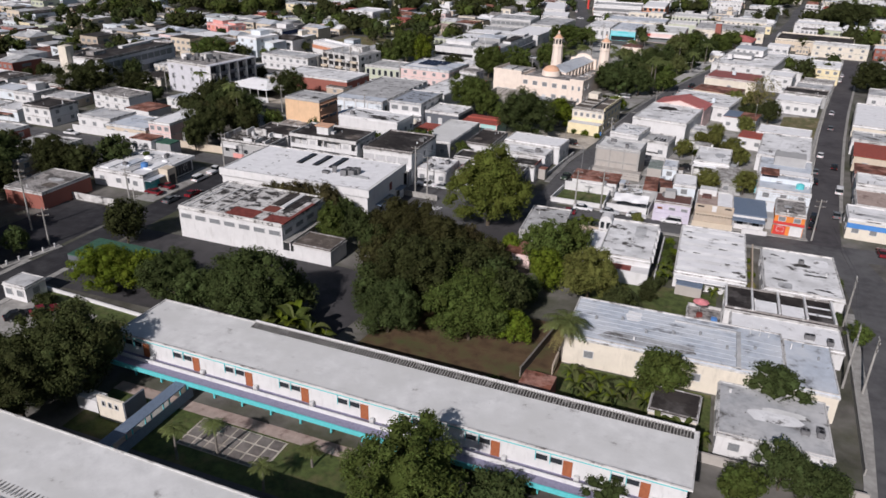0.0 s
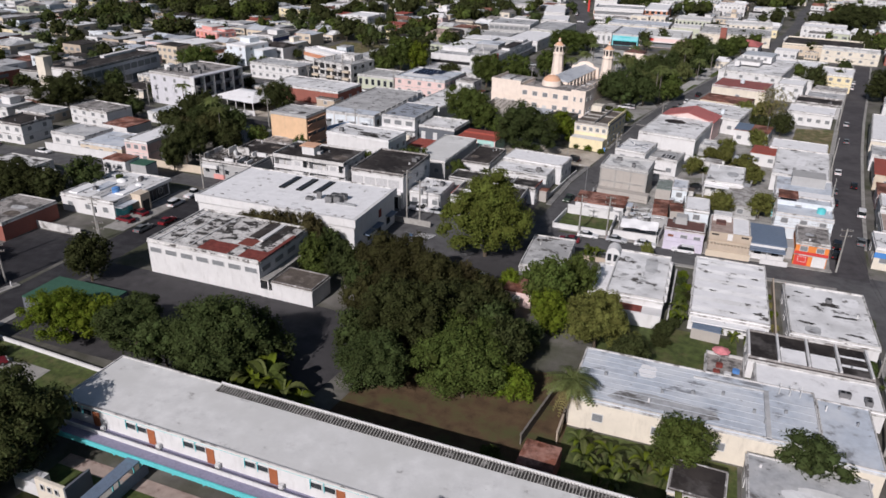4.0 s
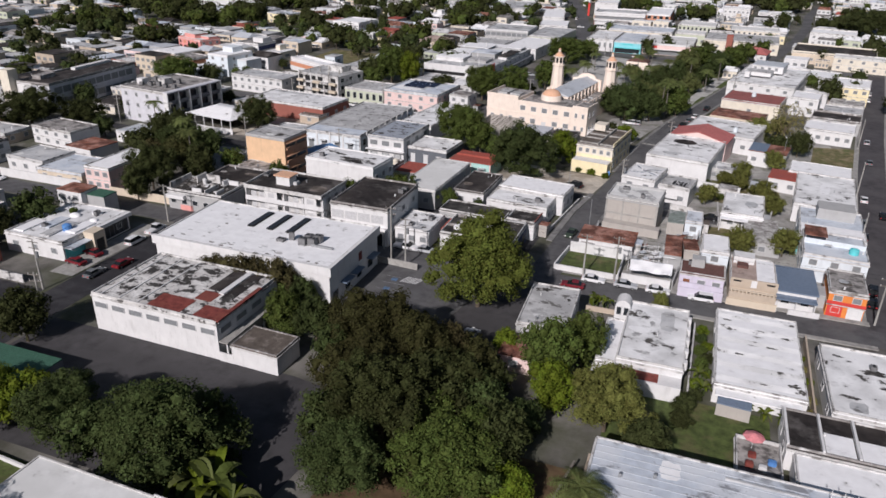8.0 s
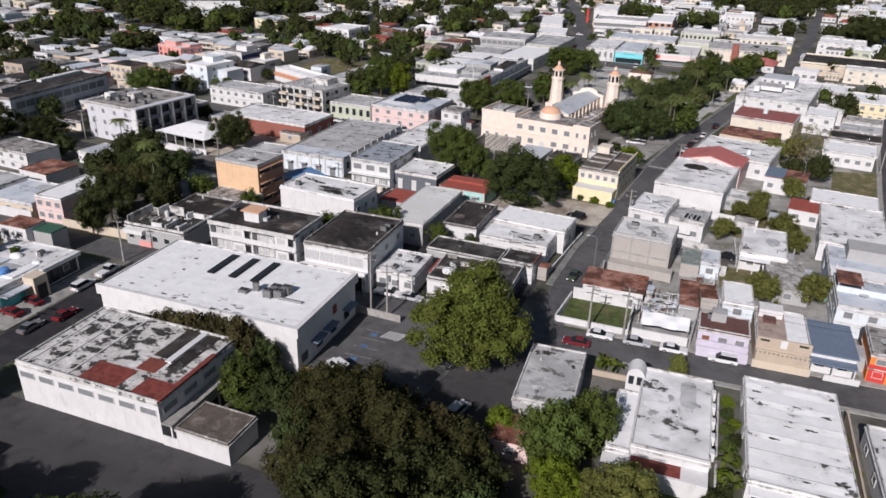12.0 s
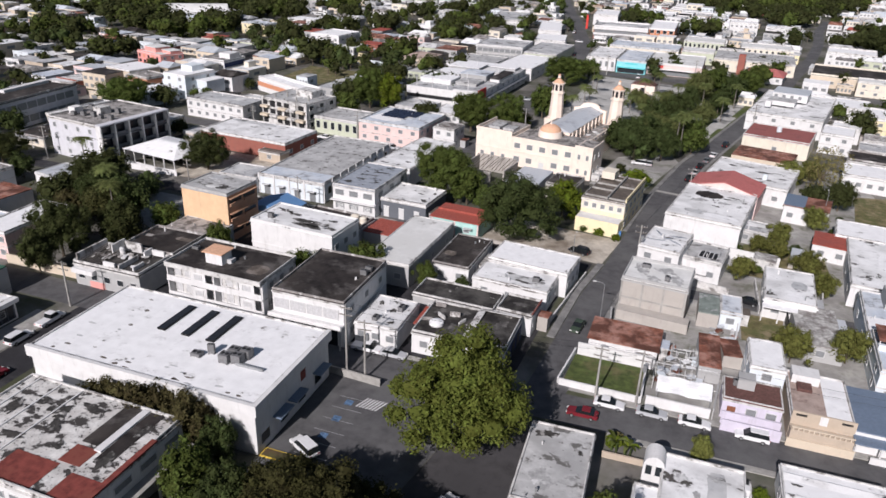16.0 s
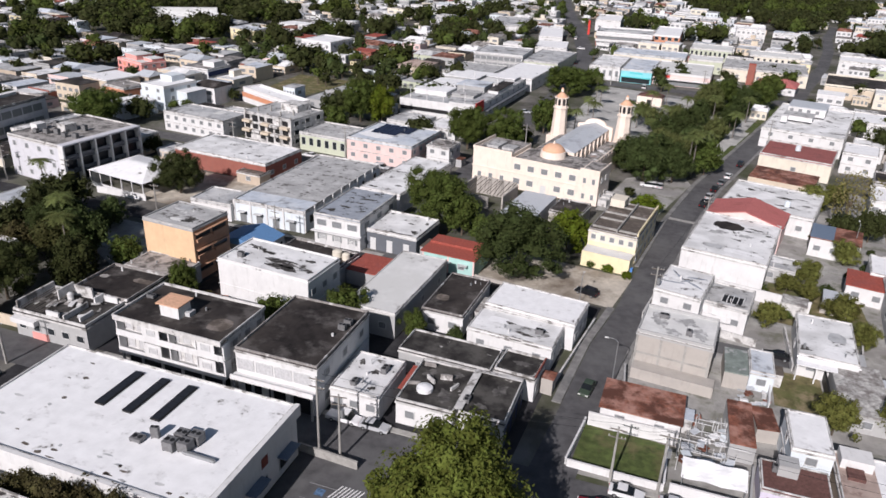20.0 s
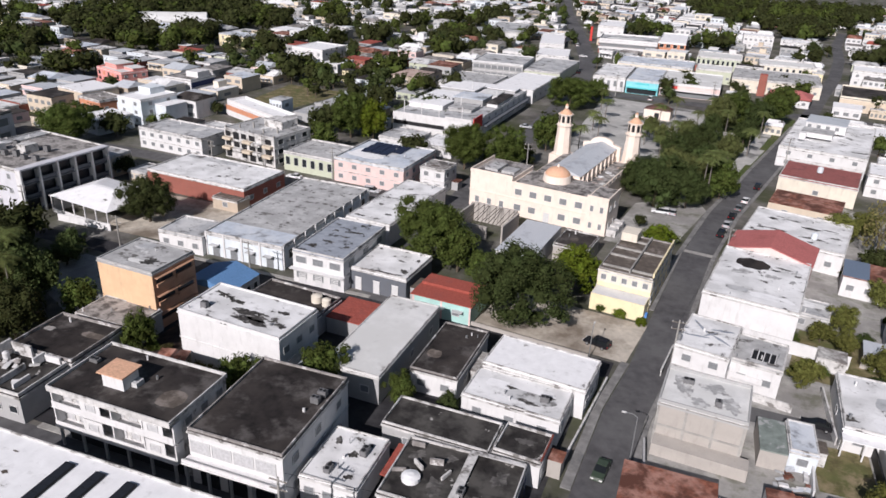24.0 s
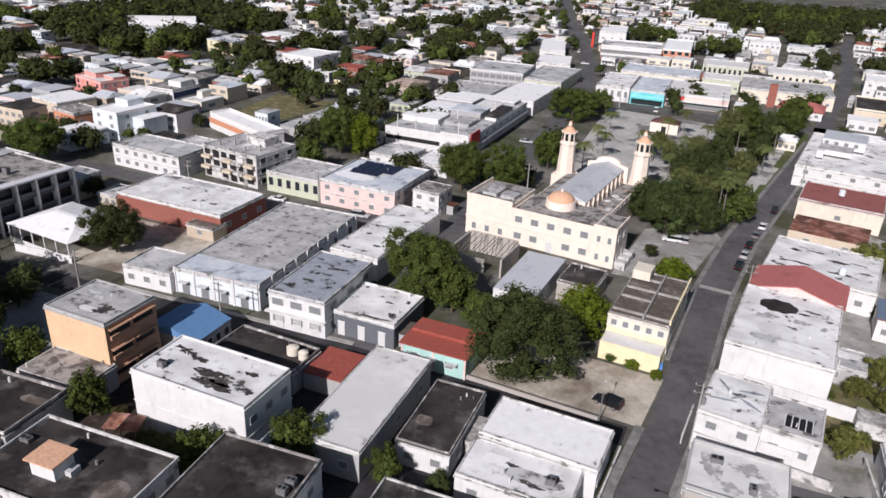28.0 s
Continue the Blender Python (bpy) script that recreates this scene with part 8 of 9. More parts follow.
# ---- the rest of the town ----
ROADS = [(MAIN, 4.6), (CROSS, 5.2), (RIGHT_N, 5.0), (RIGHT_S, 5.5), (WEST, 5.5), (NORTH2, 4), (NORTH3, 4.5), (CHURCH_ST, 5), (PARK_N, 6), (FAR, 6.5), (ALLEY_E, 3)]
KEEP = [(-14, 286, -2, 306), (22, 250, 43, 286), (-16, 204, 14, 233), (-192, 330, -164, 373), (-108, 60, -76, 110), (-76, 40, 6, 130), (-66, 125, -20, 157), (-62, 206, -29, 228), (-66, 312, -2, 420), (-34, 262, -12, 316), (-30, 160, 26, 202), (-107, 60, -60, 112), (-40, 150, 30, 162), (-28, 60, 32, 118), (-136, 60, -104, 156), (-48, 244, -24, 264), (-137, 200, -118, 250), (-110, 168, -76, 202), (-100, 196, -72, 214), (-50, 204, -30, 236)]


FIXED = []


def near_line(p, line, d):
    for a, b in zip(line, line[1:]):
        ax, ay = a
        bx, by = b
        t = max(0.0, min(1.0, ((p[0] - ax) * (bx - ax) + (p[1] - ay) * (by - ay)) / ((bx - ax) ** 2 + (by - ay) ** 2)))
        if math.hypot(p[0] - ax - t * (bx - ax), p[1] - ay - t * (by - ay)) < d:
            return True
    return False


def free(x, y, hw, hd, rot):
    """Whether a footprint keeps clear of roads, kept grounds, buildings and trees."""
    c, s = math.cos(rot), math.sin(rot)
    pts = [(x + c * a * hw - s * b * hd, y + s * a * hw + c * b * hd) for a in (-1, 0, 1) for b in (-1, 0, 1)]
    for p in pts:
        if any(near_line(p, line, d - 0.6) for line, d in ROADS):
            return False
        if any(k[0] < p[0] < k[2] and k[1] < p[1] < k[3] for k in KEEP):
            return False
    for ox, oy, ow, od, orot in FIXED:
        if math.hypot(ox - x, oy - y) > math.hypot(ow, od) + math.hypot(hw, hd):
            continue
        oc, os_ = math.cos(orot), math.sin(orot)
        for p in pts:
            dx, dy = p[0] - ox, p[1] - oy
            if abs(dx * oc + dy * os_) < ow + 0.6 and abs(-dx * os_ + dy * oc) < od + 0.6:
                return False
        qs = [(ox + oc * a * ow - os_ * b * od, oy + os_ * a * ow + oc * b * od) for a in (-1, 0, 1) for b in (-1, 0, 1)]
        for q in qs:
            dx, dy = q[0] - x, q[1] - y
            if abs(dx * c + dy * s) < hw and abs(-dx * s + dy * c) < hd:
                return False
    for tx, ty, tr in TREES:
        if math.hypot(tx - x, ty - y) < tr * 0.5 + min(hw, hd):
            return False
    return True


WORDS = {"white": "white", "cream": "cream", "pink": "pink", "light_blue": "pale blue", "sand": "sand-coloured", "tan": "tan", "grey": "grey", "yellow": "yellow", "green": "green", "brick_red": "red"}
ROOFW = {"roof_white": "stained white flat roof", "roof_clean": "plain white flat roof", "roof_stained": "blackened white roof", "roof_grey": "grey flat roof", "roof_blue_grey": "pale blue-grey roof", "roof_dark": "dark flat roof",
         "roof_concrete": "mottled concrete roof", "roof_rust": "rusty sheet roof", "roof_red": "red sheet roof", "roof_metal": "silver metal roof"}


def pick(rng, table):
    ks = list(table)
    w = np.array([table[k] for k in ks], float)
    return ks[int(rng.choice(len(ks), p=w / w.sum()))]


FAR_WALL = ["white", "cream", "pink", "light_blue", "sand", "tan", "grey", "yellow", "green", "brick_red"]
FAR_ROOF = ["roof_white", "roof_clean", "roof_stained", "roof_grey", "roof_blue_grey", "roof_dark", "roof_concrete", "roof_rust", "roof_red", "roof_metal"]
FAR_MATS = ["wall_" + k for k in FAR_WALL] + FAR_ROOF + ["louvre"]
JV, JF, JM = [], [], []


def far_box(x, y, rot, x0, y0, z0, x1, y1, z1, mat):
    c, s = math.cos(rot), math.sin(rot)
    b = len(JV)
    for px_, py_, pz in ((x0, y0, z0), (x1, y0, z0), (x1, y1, z0), (x0, y1, z0), (x0, y0, z1), (x1, y0, z1), (x1, y1, z1), (x0, y1, z1)):
        JV.append((x + c * px_ - s * py_, y + s * px_ + c * py_, pz))
    for q in ((4, 5, 6, 7), (0, 1, 5, 4), (1, 2, 6, 5), (2, 3, 7, 6), (3, 0, 4, 7)):
        JF.append(tuple(b + i for i in q))
        JM.append(mat)


def far_gable(x, y, rot, hw, hd, z0, z1, mat):
    c, s = math.cos(rot), math.sin(rot)
    b = len(JV)
    for px_, py_, pz in ((-hw, -hd, z0), (hw, -hd, z0), (hw, hd, z0), (-hw, hd, z0), (-hw * 0.75, 0, z1), (hw * 0.75, 0, z1)):
        JV.append((x + c * px_ - s * py_, y + s * px_ + c * py_, pz))
    for q in ((0, 1, 5, 4), (1, 2, 5), (2, 3, 4, 5), (3, 0, 4)):
        JF.append(tuple(b + i for i in q))
        JM.append(mat)


def far_house(rng, x, y, w, d, h, rot, far):
    dim = x < -135 and y < 480
    wall = pick(rng, {"white": 3.0 if dim else 10, "cream": 2.5, "pink": 0.9, "light_blue": 1.2, "sand": 2.4, "tan": 1.2, "grey": 3.5, "yellow": 0.3, "green": 0.4, "brick_red": 0.5})
    roof = pick(rng, {"roof_white": 2.0 if dim else 6, "roof_clean": 1.0 if dim else 7, "roof_stained": 3.0, "roof_grey": 8 if dim else 5.5, "roof_blue_grey": 2, "roof_dark": 2.4, "roof_concrete": 3.6, "roof_rust": 1.1, "roof_red": 0.4, "roof_metal": 1.4})
    st = 2 if h > 5 else 1
    if far < 1:
        lab = f"{WORDS[wall]} {'two-storey ' if h > 5 else ''}house with a {ROOFW[roof]}"
        rt = B(lab, x, y, w, d, h, math.degrees(rot), wall, roof, st, float(rng.uniform(0.15, 0.45)), int(rng.integers(2, 4)), int(rng.integers(1, 3)), 0, kind="far")
        if rng.random() < 0.06:
            part("roof_room", box(-w * 0.3, -d * 0.05, h + 0.003, w * 0.12, d * 0.35, h + 2.3), "wall_" + wall, rt)
        if rng.random() < 0.3:
            part("porch_roof", box(-w * 0.4, -d / 2 - 1.8, 2.5, w * 0.3, -d / 2 - 0.003, 2.65), ("roof_grey", "roof_rust", "roof_clean")[int(rng.integers(3))], rt)
            part("porch_post", box(-w * 0.38, -d / 2 - 1.7, 0, -w * 0.38 + 0.15, -d / 2 - 1.55, 2.5), "wall_white", rt)
            part("porch_post", box(w * 0.28 - 0.15, -d / 2 - 1.7, 0, w * 0.28, -d / 2 - 1.55, 2.5), "wall_white", rt)
        return 1
    wi, ri = FAR_WALL.index(wall), len(FAR_WALL) + FAR_ROOF.index(roof)
    begun = len(JV), len(JF)
    far_box(x, y, rot, -w / 2, -d / 2, 0, w / 2, d / 2, h, wi)
    if rng.random() < 0.22:
        far_gable(x, y, rot, w / 2 + 0.3, d / 2 + 0.3, h, h + 1.7, ri)
    else:
        far_box(x, y, rot, -w / 2 - 0.15, -d / 2 - 0.15, h, w / 2 + 0.15, d / 2 + 0.15, h + 0.12, ri)
        if rng.random() < 0.5:
            far_box(x, y, rot, -w / 2, -d / 2 - 0.1, h + 0.12, w / 2, -d / 2 + 0.15, h + 0.6, wi)
        if rng.random() < 0.1:
            k = rng.uniform(-0.3, 0.1)
            far_box(x, y, rot, w * k, -d * 0.1, h + 0.12, w * (k + 0.3), d * 0.3, h + 2.5, wi)
            far_box(x, y, rot, w * k - 0.2, -d * 0.1 - 0.2, h + 2.5, w * (k + 0.3) + 0.2, d * 0.3 + 0.2, h + 2.65, ri)
    if rng.random() < 0.3:
        far_box(x, y, rot, -w * 0.4, -d / 2 - 1.8, 2.5, w * 0.3, -d / 2, 2.65, ri)
    n = int(rng.integers(2, 5))
    for s_ in range(st):
        for k in range(n):
            c = -w / 2 + (k + 0.5) * w / n
            far_box(x, y, rot, c - w / n * 0.28, -d / 2 - 0.05, s_ * 2.9 + 0.8, c + w / n * 0.28, -d / 2, s_ * 2.9 + 2.1, len(FAR_MATS) - 1)
        if rng.random() < 0.6:
            far_box(x, y, rot, w / 2, -d * 0.2, s_ * 2.9 + 0.9, w / 2 + 0.05, d * 0.1, s_ * 2.9 + 2.1, len(FAR_MATS) - 1)
    if far == 1:  # still countable: a thing of its own, taken back out of the joined town
        used = sorted(set(JM[begun[1]:]))
        me = bpy.data.meshes.new("house")
        me.from_pydata([(p[0] - x, p[1] - y, p[2]) for p in JV[begun[0]:]], [], [tuple(i - begun[0] for i in f) for f in JF[begun[1]:]])
        for i in used:
            me.materials.append(MATS[FAR_MATS[i]])
        me.polygons.foreach_set("material_index", [used.index(i) for i in JM[begun[1]:]])
        me.update()
        del JV[begun[0]:], JF[begun[1]:], JM[begun[1]:]
        ob = new("house", me)
        ob.location = (x, y, 0)
        tagged(ob, f"{WORDS[wall]} {'two-storey ' if h > 5 else ''}house with a {ROOFW[roof]}", "house")
    return 0


TV, TF, TM = [], [], []
TREE_MATS = ["leaf_dark", "leaf_mid", "leaf_olive", "leaf_light", "bark"]
PUFFS = []


def puff(seed):
    me = crown_mesh("puff", "leaf_mid", seed, 7, 120, 0.15)
    v = np.empty(len(me.vertices) * 3)
    me.vertices.foreach_get("co", v)
    f = [tuple(p.vertices) for p in me.polygons]
    bpy.data.meshes.remove(me)
    return v.reshape(-1, 3), f


def far_tree(rng, x, y, R, V, zc, mat):
    """Adds one tree to the joined far trees: trunk and a leafy crown."""
    if not PUFFS:
        PUFFS.extend(puff(40 + i) for i in range(5))
    v, f = PUFFS[int(rng.integers(5))]
    a = rng.uniform(0, 6.28)
    c, s = math.cos(a), math.sin(a)
    b = len(TV)
    q = np.stack([x + R * (c * v[:, 0] - s * v[:, 1]), y + R * (s * v[:, 0] + c * v[:, 1]), zc + V * v[:, 2]], 1)
    TV.extend(map(tuple, q))
    TF.extend(tuple(b + i for i in fc) for fc in f)
    TM.extend([TREE_MATS.index(mat)] * len(f))
    b = len(TV)
    for k in range(5):
        TV.append((x + 0.25 * math.cos(k * 1.257), y + 0.25 * math.sin(k * 1.257), 0.0))
    for k in range(5):
        TV.append((x + 0.15 * math.cos(k * 1.257), y + 0.15 * math.sin(k * 1.257), zc))
    for k in range(5):
        TF.append((b + k, b + (k + 1) % 5, b + 5 + (k + 1) % 5, b + 5 + k))
        TM.append(4)


def seen_zone(x, y):
    """Whether the place lies within the broad sweep ahead of the flight."""
    for ex, ey in ((0.0, 0.0), (-32.0, 117.0)):
        a = math.degrees(math.atan2(-(x - ex), y - ey))
        if -19.0 < a < 53 and y - ey > 20:
            return True
    return False


rng = np.random.default_rng(11)
# woods and single trees of the far quarters
for row in ("-322 425 17 16", "-293 412 12 9", "-284 440 11 6", "-322 540 30 26", "-254 545 14 5", "-213 572 12 4", "-176 537 12 6", "-178 645 14 5", "10 840 60 90", "70 850 45 40", "4 900 45 40", "-12 778 22 20", "58 765 26 22", "90 900 40 30", "30 735 22 14", "-345 525 26 26", "-300 462 12 9", "-300 510 22 20", "-372 470 22 22", "-350 440 20 18", "-400 560 36 26", "-385 510 24 18", "-280 580 16 7", "-190 600 14 8", "-205 500 9 5", "-230 470 9 5", "-160 480 8 4", "36 690 20 10", "61 588 13 6", "-372 580 40 26", "-182 380 5 2", "-164 407 8 4",
            "-197 386 5 2", "20 452 10 3", "-420 480 24 8", "-60 640 14 5", "-440 620 40 14", "100 640 24 9", "80 470 12 4", "-20 590 10 3", "-240 430 12 5", "-350 380 18 8", "-280 350 12 5"):
    wx, wy, wr, n_ = map(float, row.split())
    for k in range(int(n_)):
        a, r = rng.uniform(0, 6.28), wr * math.sqrt(rng.uniform(0, 1))
        R = rng.uniform(4.5, 7.5)
        if any(near_line((wx + r * math.cos(a), wy + r * math.sin(a)), line, 6.0 + R * 0.5) for line, _ in ROADS):
            continue
        far_tree(rng, wx + r * math.cos(a), wy + r * math.sin(a), R, R * 0.85, R * 0.95, "leaf_dark" if rng.random() < 0.7 else "leaf_mid")
    OCC.append((wx, wy, wr * 0.8, wr * 0.8, 0.0))
FIXED = list(OCC)
def leafiness(x, y):
    """How wooded a quarter of the far town is, from 0 to 1, in patches some eighty metres wide."""
    return 0.5 + 0.28 * math.sin(x * 0.031 + 1.7 * math.sin(y * 0.017)) + 0.22 * math.sin(y * 0.041 + 2.1 * math.cos(x * 0.013))


for row_ in range(66):
    y0 = 62 + row_ * 14.4 + 5.0 * (row_ // 4)
    for col in range(92):
        x0 = -660 + col * 12.9 + 4.0 * (col // 8)
        base_rot = 0.0 if y0 < 200 else radians(-6 if x0 < -25 else -10)
        x = x0 + 0.1 * (y0 - 200) * (y0 > 200) + rng.uniform(-0.9, 0.9)
        y = y0 + rng.uniform(-0.9, 0.9)
        w, d = rng.uniform(8.4, 13.0), rng.uniform(8.8, 14.0)
        h = 2.9 + rng.uniform(0, 0.8) + (2.8 if rng.random() < 0.15 else 0)
        rot = base_rot + radians(rng.uniform(-1.5, 1.5))
        dice = rng.random(4)
        gx, gy, gR = x + rng.uniform(-7, 7), y + rng.uniform(-7, 7), rng.uniform(1.8, 3.6)
        if not seen_zone(x, y) or y > 960:
            continue
        dist = math.hypot(x + 16, y - 60)
        far = 0 if dist < 285 else 1 if dist < 385 else 2
        wood = leafiness(x, y) + (0.12 if x < -135 else 0.0)
        done = False
        if dice[0] > (0.04 if wood < 0.7 else 0.3):
            for f in (1.0, 0.8, 0.6):
                if free(x, y, w / 2 * f, d / 2 * f, rot):
                    far_house(rng, x, y, w * f, d * f, h, rot, far)
                    done = True
                    break
        kind = ("dark", "olive", "mid", "dark")[int(dice[3] * 4)]
        if not done and dice[1] < 0.3 + wood * 0.5 and free(x, y, 1.2, 1.2, 0):
            R = 2.4 + 3.4 * dice[2]
            if far:
                far_tree(rng, x, y, R, R * 0.9, R * 1.1, "leaf_" + kind)
            else:
                tree(x, y, R, R * 0.9, R * 1.1, kind, False, "between the houses", "town trees")
        on_road = any(near_line((gx, gy), line, 5.0) for line, _ in ROADS)
        if dice[2] < wood * wood * 0.75 and far and not on_road:
            gR *= 0.7 + 0.7 * wood
            far_tree(rng, gx, gy, gR, gR * 0.9, gR + 1.4, "leaf_" + kind)
        elif dice[2] < wood * 0.5 and free(gx, gy, 1.0, 1.0, 0):
            tree(gx, gy, gR * 0.8, gR * 0.75, gR, kind, False, "between the houses", "town trees")


def joined(name, V, F, M, mats, label):
    me = bpy.data.meshes.new(name)
    me.from_pydata(V, [], F)
    for mm in mats:
        me.materials.append(MATS[mm])
    me.polygons.foreach_set("material_index", M)
    me.update()
    tagged(new(name, me), label, name.replace("_", " "), kind="stuff")


joined("far_town", JV, JF, JM, FAR_MATS, "dense far town of small flat-roofed pale houses")
joined("far_trees", TV, TF, TM, TREE_MATS, "dark green trees scattered through the far town")


# ---- vehicles ----
for k, c in {"white": (0.72, 0.72, 0.73), "silver": (0.45, 0.46, 0.48), "black": (0.015, 0.015, 0.018), "red": (0.17, 0.02, 0.028), "blue": (0.04, 0.08, 0.2), "grey": (0.16, 0.17, 0.18), "green": (0.05, 0.07, 0.05)}.items():
    material("car_" + k, c, rough=0.25, vary=0.04, bump=0)
material("car_glass", (0.015, 0.018, 0.02), rough=0.08, vary=0.1, bump=0)
material("tyre", (0.02, 0.02, 0.02), rough=0.8, bump=0)
material("lamp_clear", (0.7, 0.7, 0.68), rough=0.2, vary=0.02, bump=0)
material("lamp_red", (0.4, 0.02, 0.02), rough=0.3, vary=0.02, bump=0)
CAR = {}


def prism(profile, y0, y1, taper=0.0):
    """A side profile (x, z) carried across the width, drawn in towards the top."""
    bm = bmesh.new()
    zs = [p[1] for p in profile]
    z0, z1 = min(zs), max(zs)
    rows = []
    for y in (y0, y1):
        rows.append([bm.verts.new((x, y * (1 - taper * (z - z0) / (z1 - z0)), z)) for x, z in profile])
    bm.faces.new(rows[0])
    bm.faces.new(rows[1][::-1])
    n = len(profile)
    for i in range(n):
        bm.faces.new((rows[0][(i + 1) % n], rows[0][i], rows[1][i], rows[1][(i + 1) % n]))
    bmesh.ops.recalc_face_normals(bm, faces=bm.faces[:])
    bmesh.ops.bevel(bm, geom=bm.edges[:], offset=0.06, segments=2, affect="EDGES")
    return bm


def car(x, y, rot, colour="white", kind="sedan", where="parked by the kerb"):
    L, W, H = {"sedan": (4.5, 1.75, 1.45), "suv": (4.6, 1.85, 1.7), "van": (4.9, 1.9, 1.85), "pickup": (5.2, 1.85, 1.75)}[kind]
    key = (kind, colour)
    if key not in CAR:
        h = L / 2
        body = prism([(-h, 0.35), (-h, 0.8), (-h + 0.1, 0.92), (h - 1.3, 0.92), (h - 0.15, 0.78), (h, 0.6), (h, 0.35)], -W / 2, W / 2, 0.06)
        if kind == "sedan":
            cab = [(-h + 0.45, 0.9), (-h + 1.1, H - 0.06), (h - 2.2, H - 0.06), (h - 1.25, 0.9)]
        elif kind == "pickup":
            cab = [(-0.5, 0.9), (-0.3, H - 0.06), (0.9, H - 0.06), (1.5, 0.9)]
        else:
            cab = [(-h + 0.08, 0.9), (-h + 0.3, H - 0.06), (h - 1.9, H - 0.06), (h - 1.05, 0.9)]
        glass = prism(cab, -W / 2 + 0.08, W / 2 - 0.08, 0.14)
        roof = soft_box(cab[1][0] - 0.02, -W / 2 + 0.19, H - 0.09, cab[2][0] + 0.02, W / 2 - 0.19, H, 0.03)
        tyre = bmesh.new()
        bmesh.ops.create_cone(tyre, cap_ends=True, segments=14, radius1=0.32, radius2=0.32, depth=0.2, matrix=Matrix.Rotation(math.pi / 2, 4, "X"))
        rim = bmesh.new()
        bmesh.ops.create_cone(rim, cap_ends=True, segments=10, radius1=0.19, radius2=0.17, depth=0.22, matrix=Matrix.Rotation(math.pi / 2, 4, "X"))
        lamp = soft_box(-0.06, -0.2, -0.08, 0.06, 0.2, 0.08, 0.02)
        rear = soft_box(-0.05, -0.14, -0.1, 0.05, 0.14, 0.1, 0.02)
        out = []
        for nm, bm, mt in (("body", body, "car_" + colour), ("cabin_glass", glass, "car_glass"), ("roof_panel", roof, "car_" + colour), ("tyre", tyre, "tyre"), ("rim", rim, "steel_grey"), ("headlight", lamp, "lamp_clear"), ("tail_light", rear, "lamp_red")):
            me = bpy.data.meshes.new(nm)
            bm.to_mesh(me)
            bm.free()
            me.materials.append(MATS[mt])
            out.append(me)
        CAR[key] = out
    body, glass, roof, tyre, rim, lamp, rear = CAR[key]
    words = {"sedan": "saloon car", "suv": "tall estate car", "van": "people carrier", "pickup": "pickup truck"}[kind]
    rt = root("car", f"{colour} {words} {where}", "car", x, y, 0.03, rot)
    place_shared("body", body, Matrix(), rt)
    place_shared("cabin_glass", glass, Matrix(), rt)
    place_shared("roof_panel", roof, Matrix(), rt)
    for sx in (-L * 0.31, L * 0.31):
        for sy in (-W / 2 + 0.1, W / 2 - 0.1):
            t_ = place_shared("wheel", tyre, pose(sx, sy, 0.32), rt)
            place_shared("rim", rim, Matrix(), t_)
    for sy in (-W * 0.34, W * 0.34):
        place_shared("headlight", lamp, pose(L / 2 - 0.02, sy, 0.66), rt)
        place_shared("tail_light", rear, pose(-L / 2 + 0.02, sy, 0.72), rt)


car(-59.6, 134.8, 152, "white", "van", "in the small car park")
car(-38.6, 131.5, 75, "silver", "suv", "under the trees")
car(-22.6, 160.2, 0, "white")
car(-16.4, 160.3, 0, "silver")
car(-10.4, 160.3, 0, "white")
car(-2.6, 160.3, 180, "white", "suv")
car(-26.0, 156.4, 180, "red", "sedan", "on the cross street")
car(-31.0, 181.0, 262, "green", "sedan", "on the street")
car(-36.4, 213.4, 162, "black", "suv", "on the gravel lot")
car(-2.4, 203.2, 175, "black", "sedan", "in the side lane")
car(-116.2, 141.0, 90, "white", "suv", "beside the store")
car(-116.4, 147.5, 90, "white", "pickup", "beside the store")
car(-110.8, 131.4, 90, "red", "sedan", "on the street")
car(-112.8, 126.0, 90, "grey", "sedan", "on the street")
car(-119.8, 133.0, 170, "red", "sedan", "in the forecourt")
car(-119.8, 128.5, 175, "red", "sedan", "in the forecourt")
car(-100.3, 73.2, 60, "black", "sedan", "near the school")
car(-97.8, 76.0, 60, "red", "sedan", "near the school")
car(-62.4, 160.3, 0, "white", "pickup", "by the white house")
car(-57.6, 160.2, 0, "silver", "sedan", "by the white house")
for xx, yy, c_, k_ in ((27.6, 170.5, "black", "sedan"), (28.4, 176.0, "black", "suv"), (31.0, 204.8, "black", "sedan"), (31.9, 214.3, "grey", "sedan"), (41.2, 268.0, "grey", "sedan"), (44.0, 292.0, "silver", "sedan"), (54.3, 361.0, "white", "sedan")):
    car(xx, yy, 82, c_, k_, "by the kerb of the straight street")
for xx, yy, c_, k_ in ((33.6, 180.0, "grey", "sedan"), (36.2, 199.0, "white", "van"), (37.4, 221.0, "black", "sedan"), (34.8, 232.0, "white", "sedan"), (56.6, 374.0, "white", "sedan")):
    car(xx, yy, 82, c_, k_, "on the straight street")
for yy, c_, k_ in ((276, "black", "suv"), (283, "silver", "sedan"), (290, "black", "sedan"), (297, "grey", "sedan"), (304, "white", "sedan"), (318, "black", "suv"), (356, "white", "sedan")):
    xx = float(np.interp(yy, [p[1] for p in MAIN], [p[0] for p in MAIN]))
    car(xx + 2.4, yy, 78, c_, k_, "along the park street")
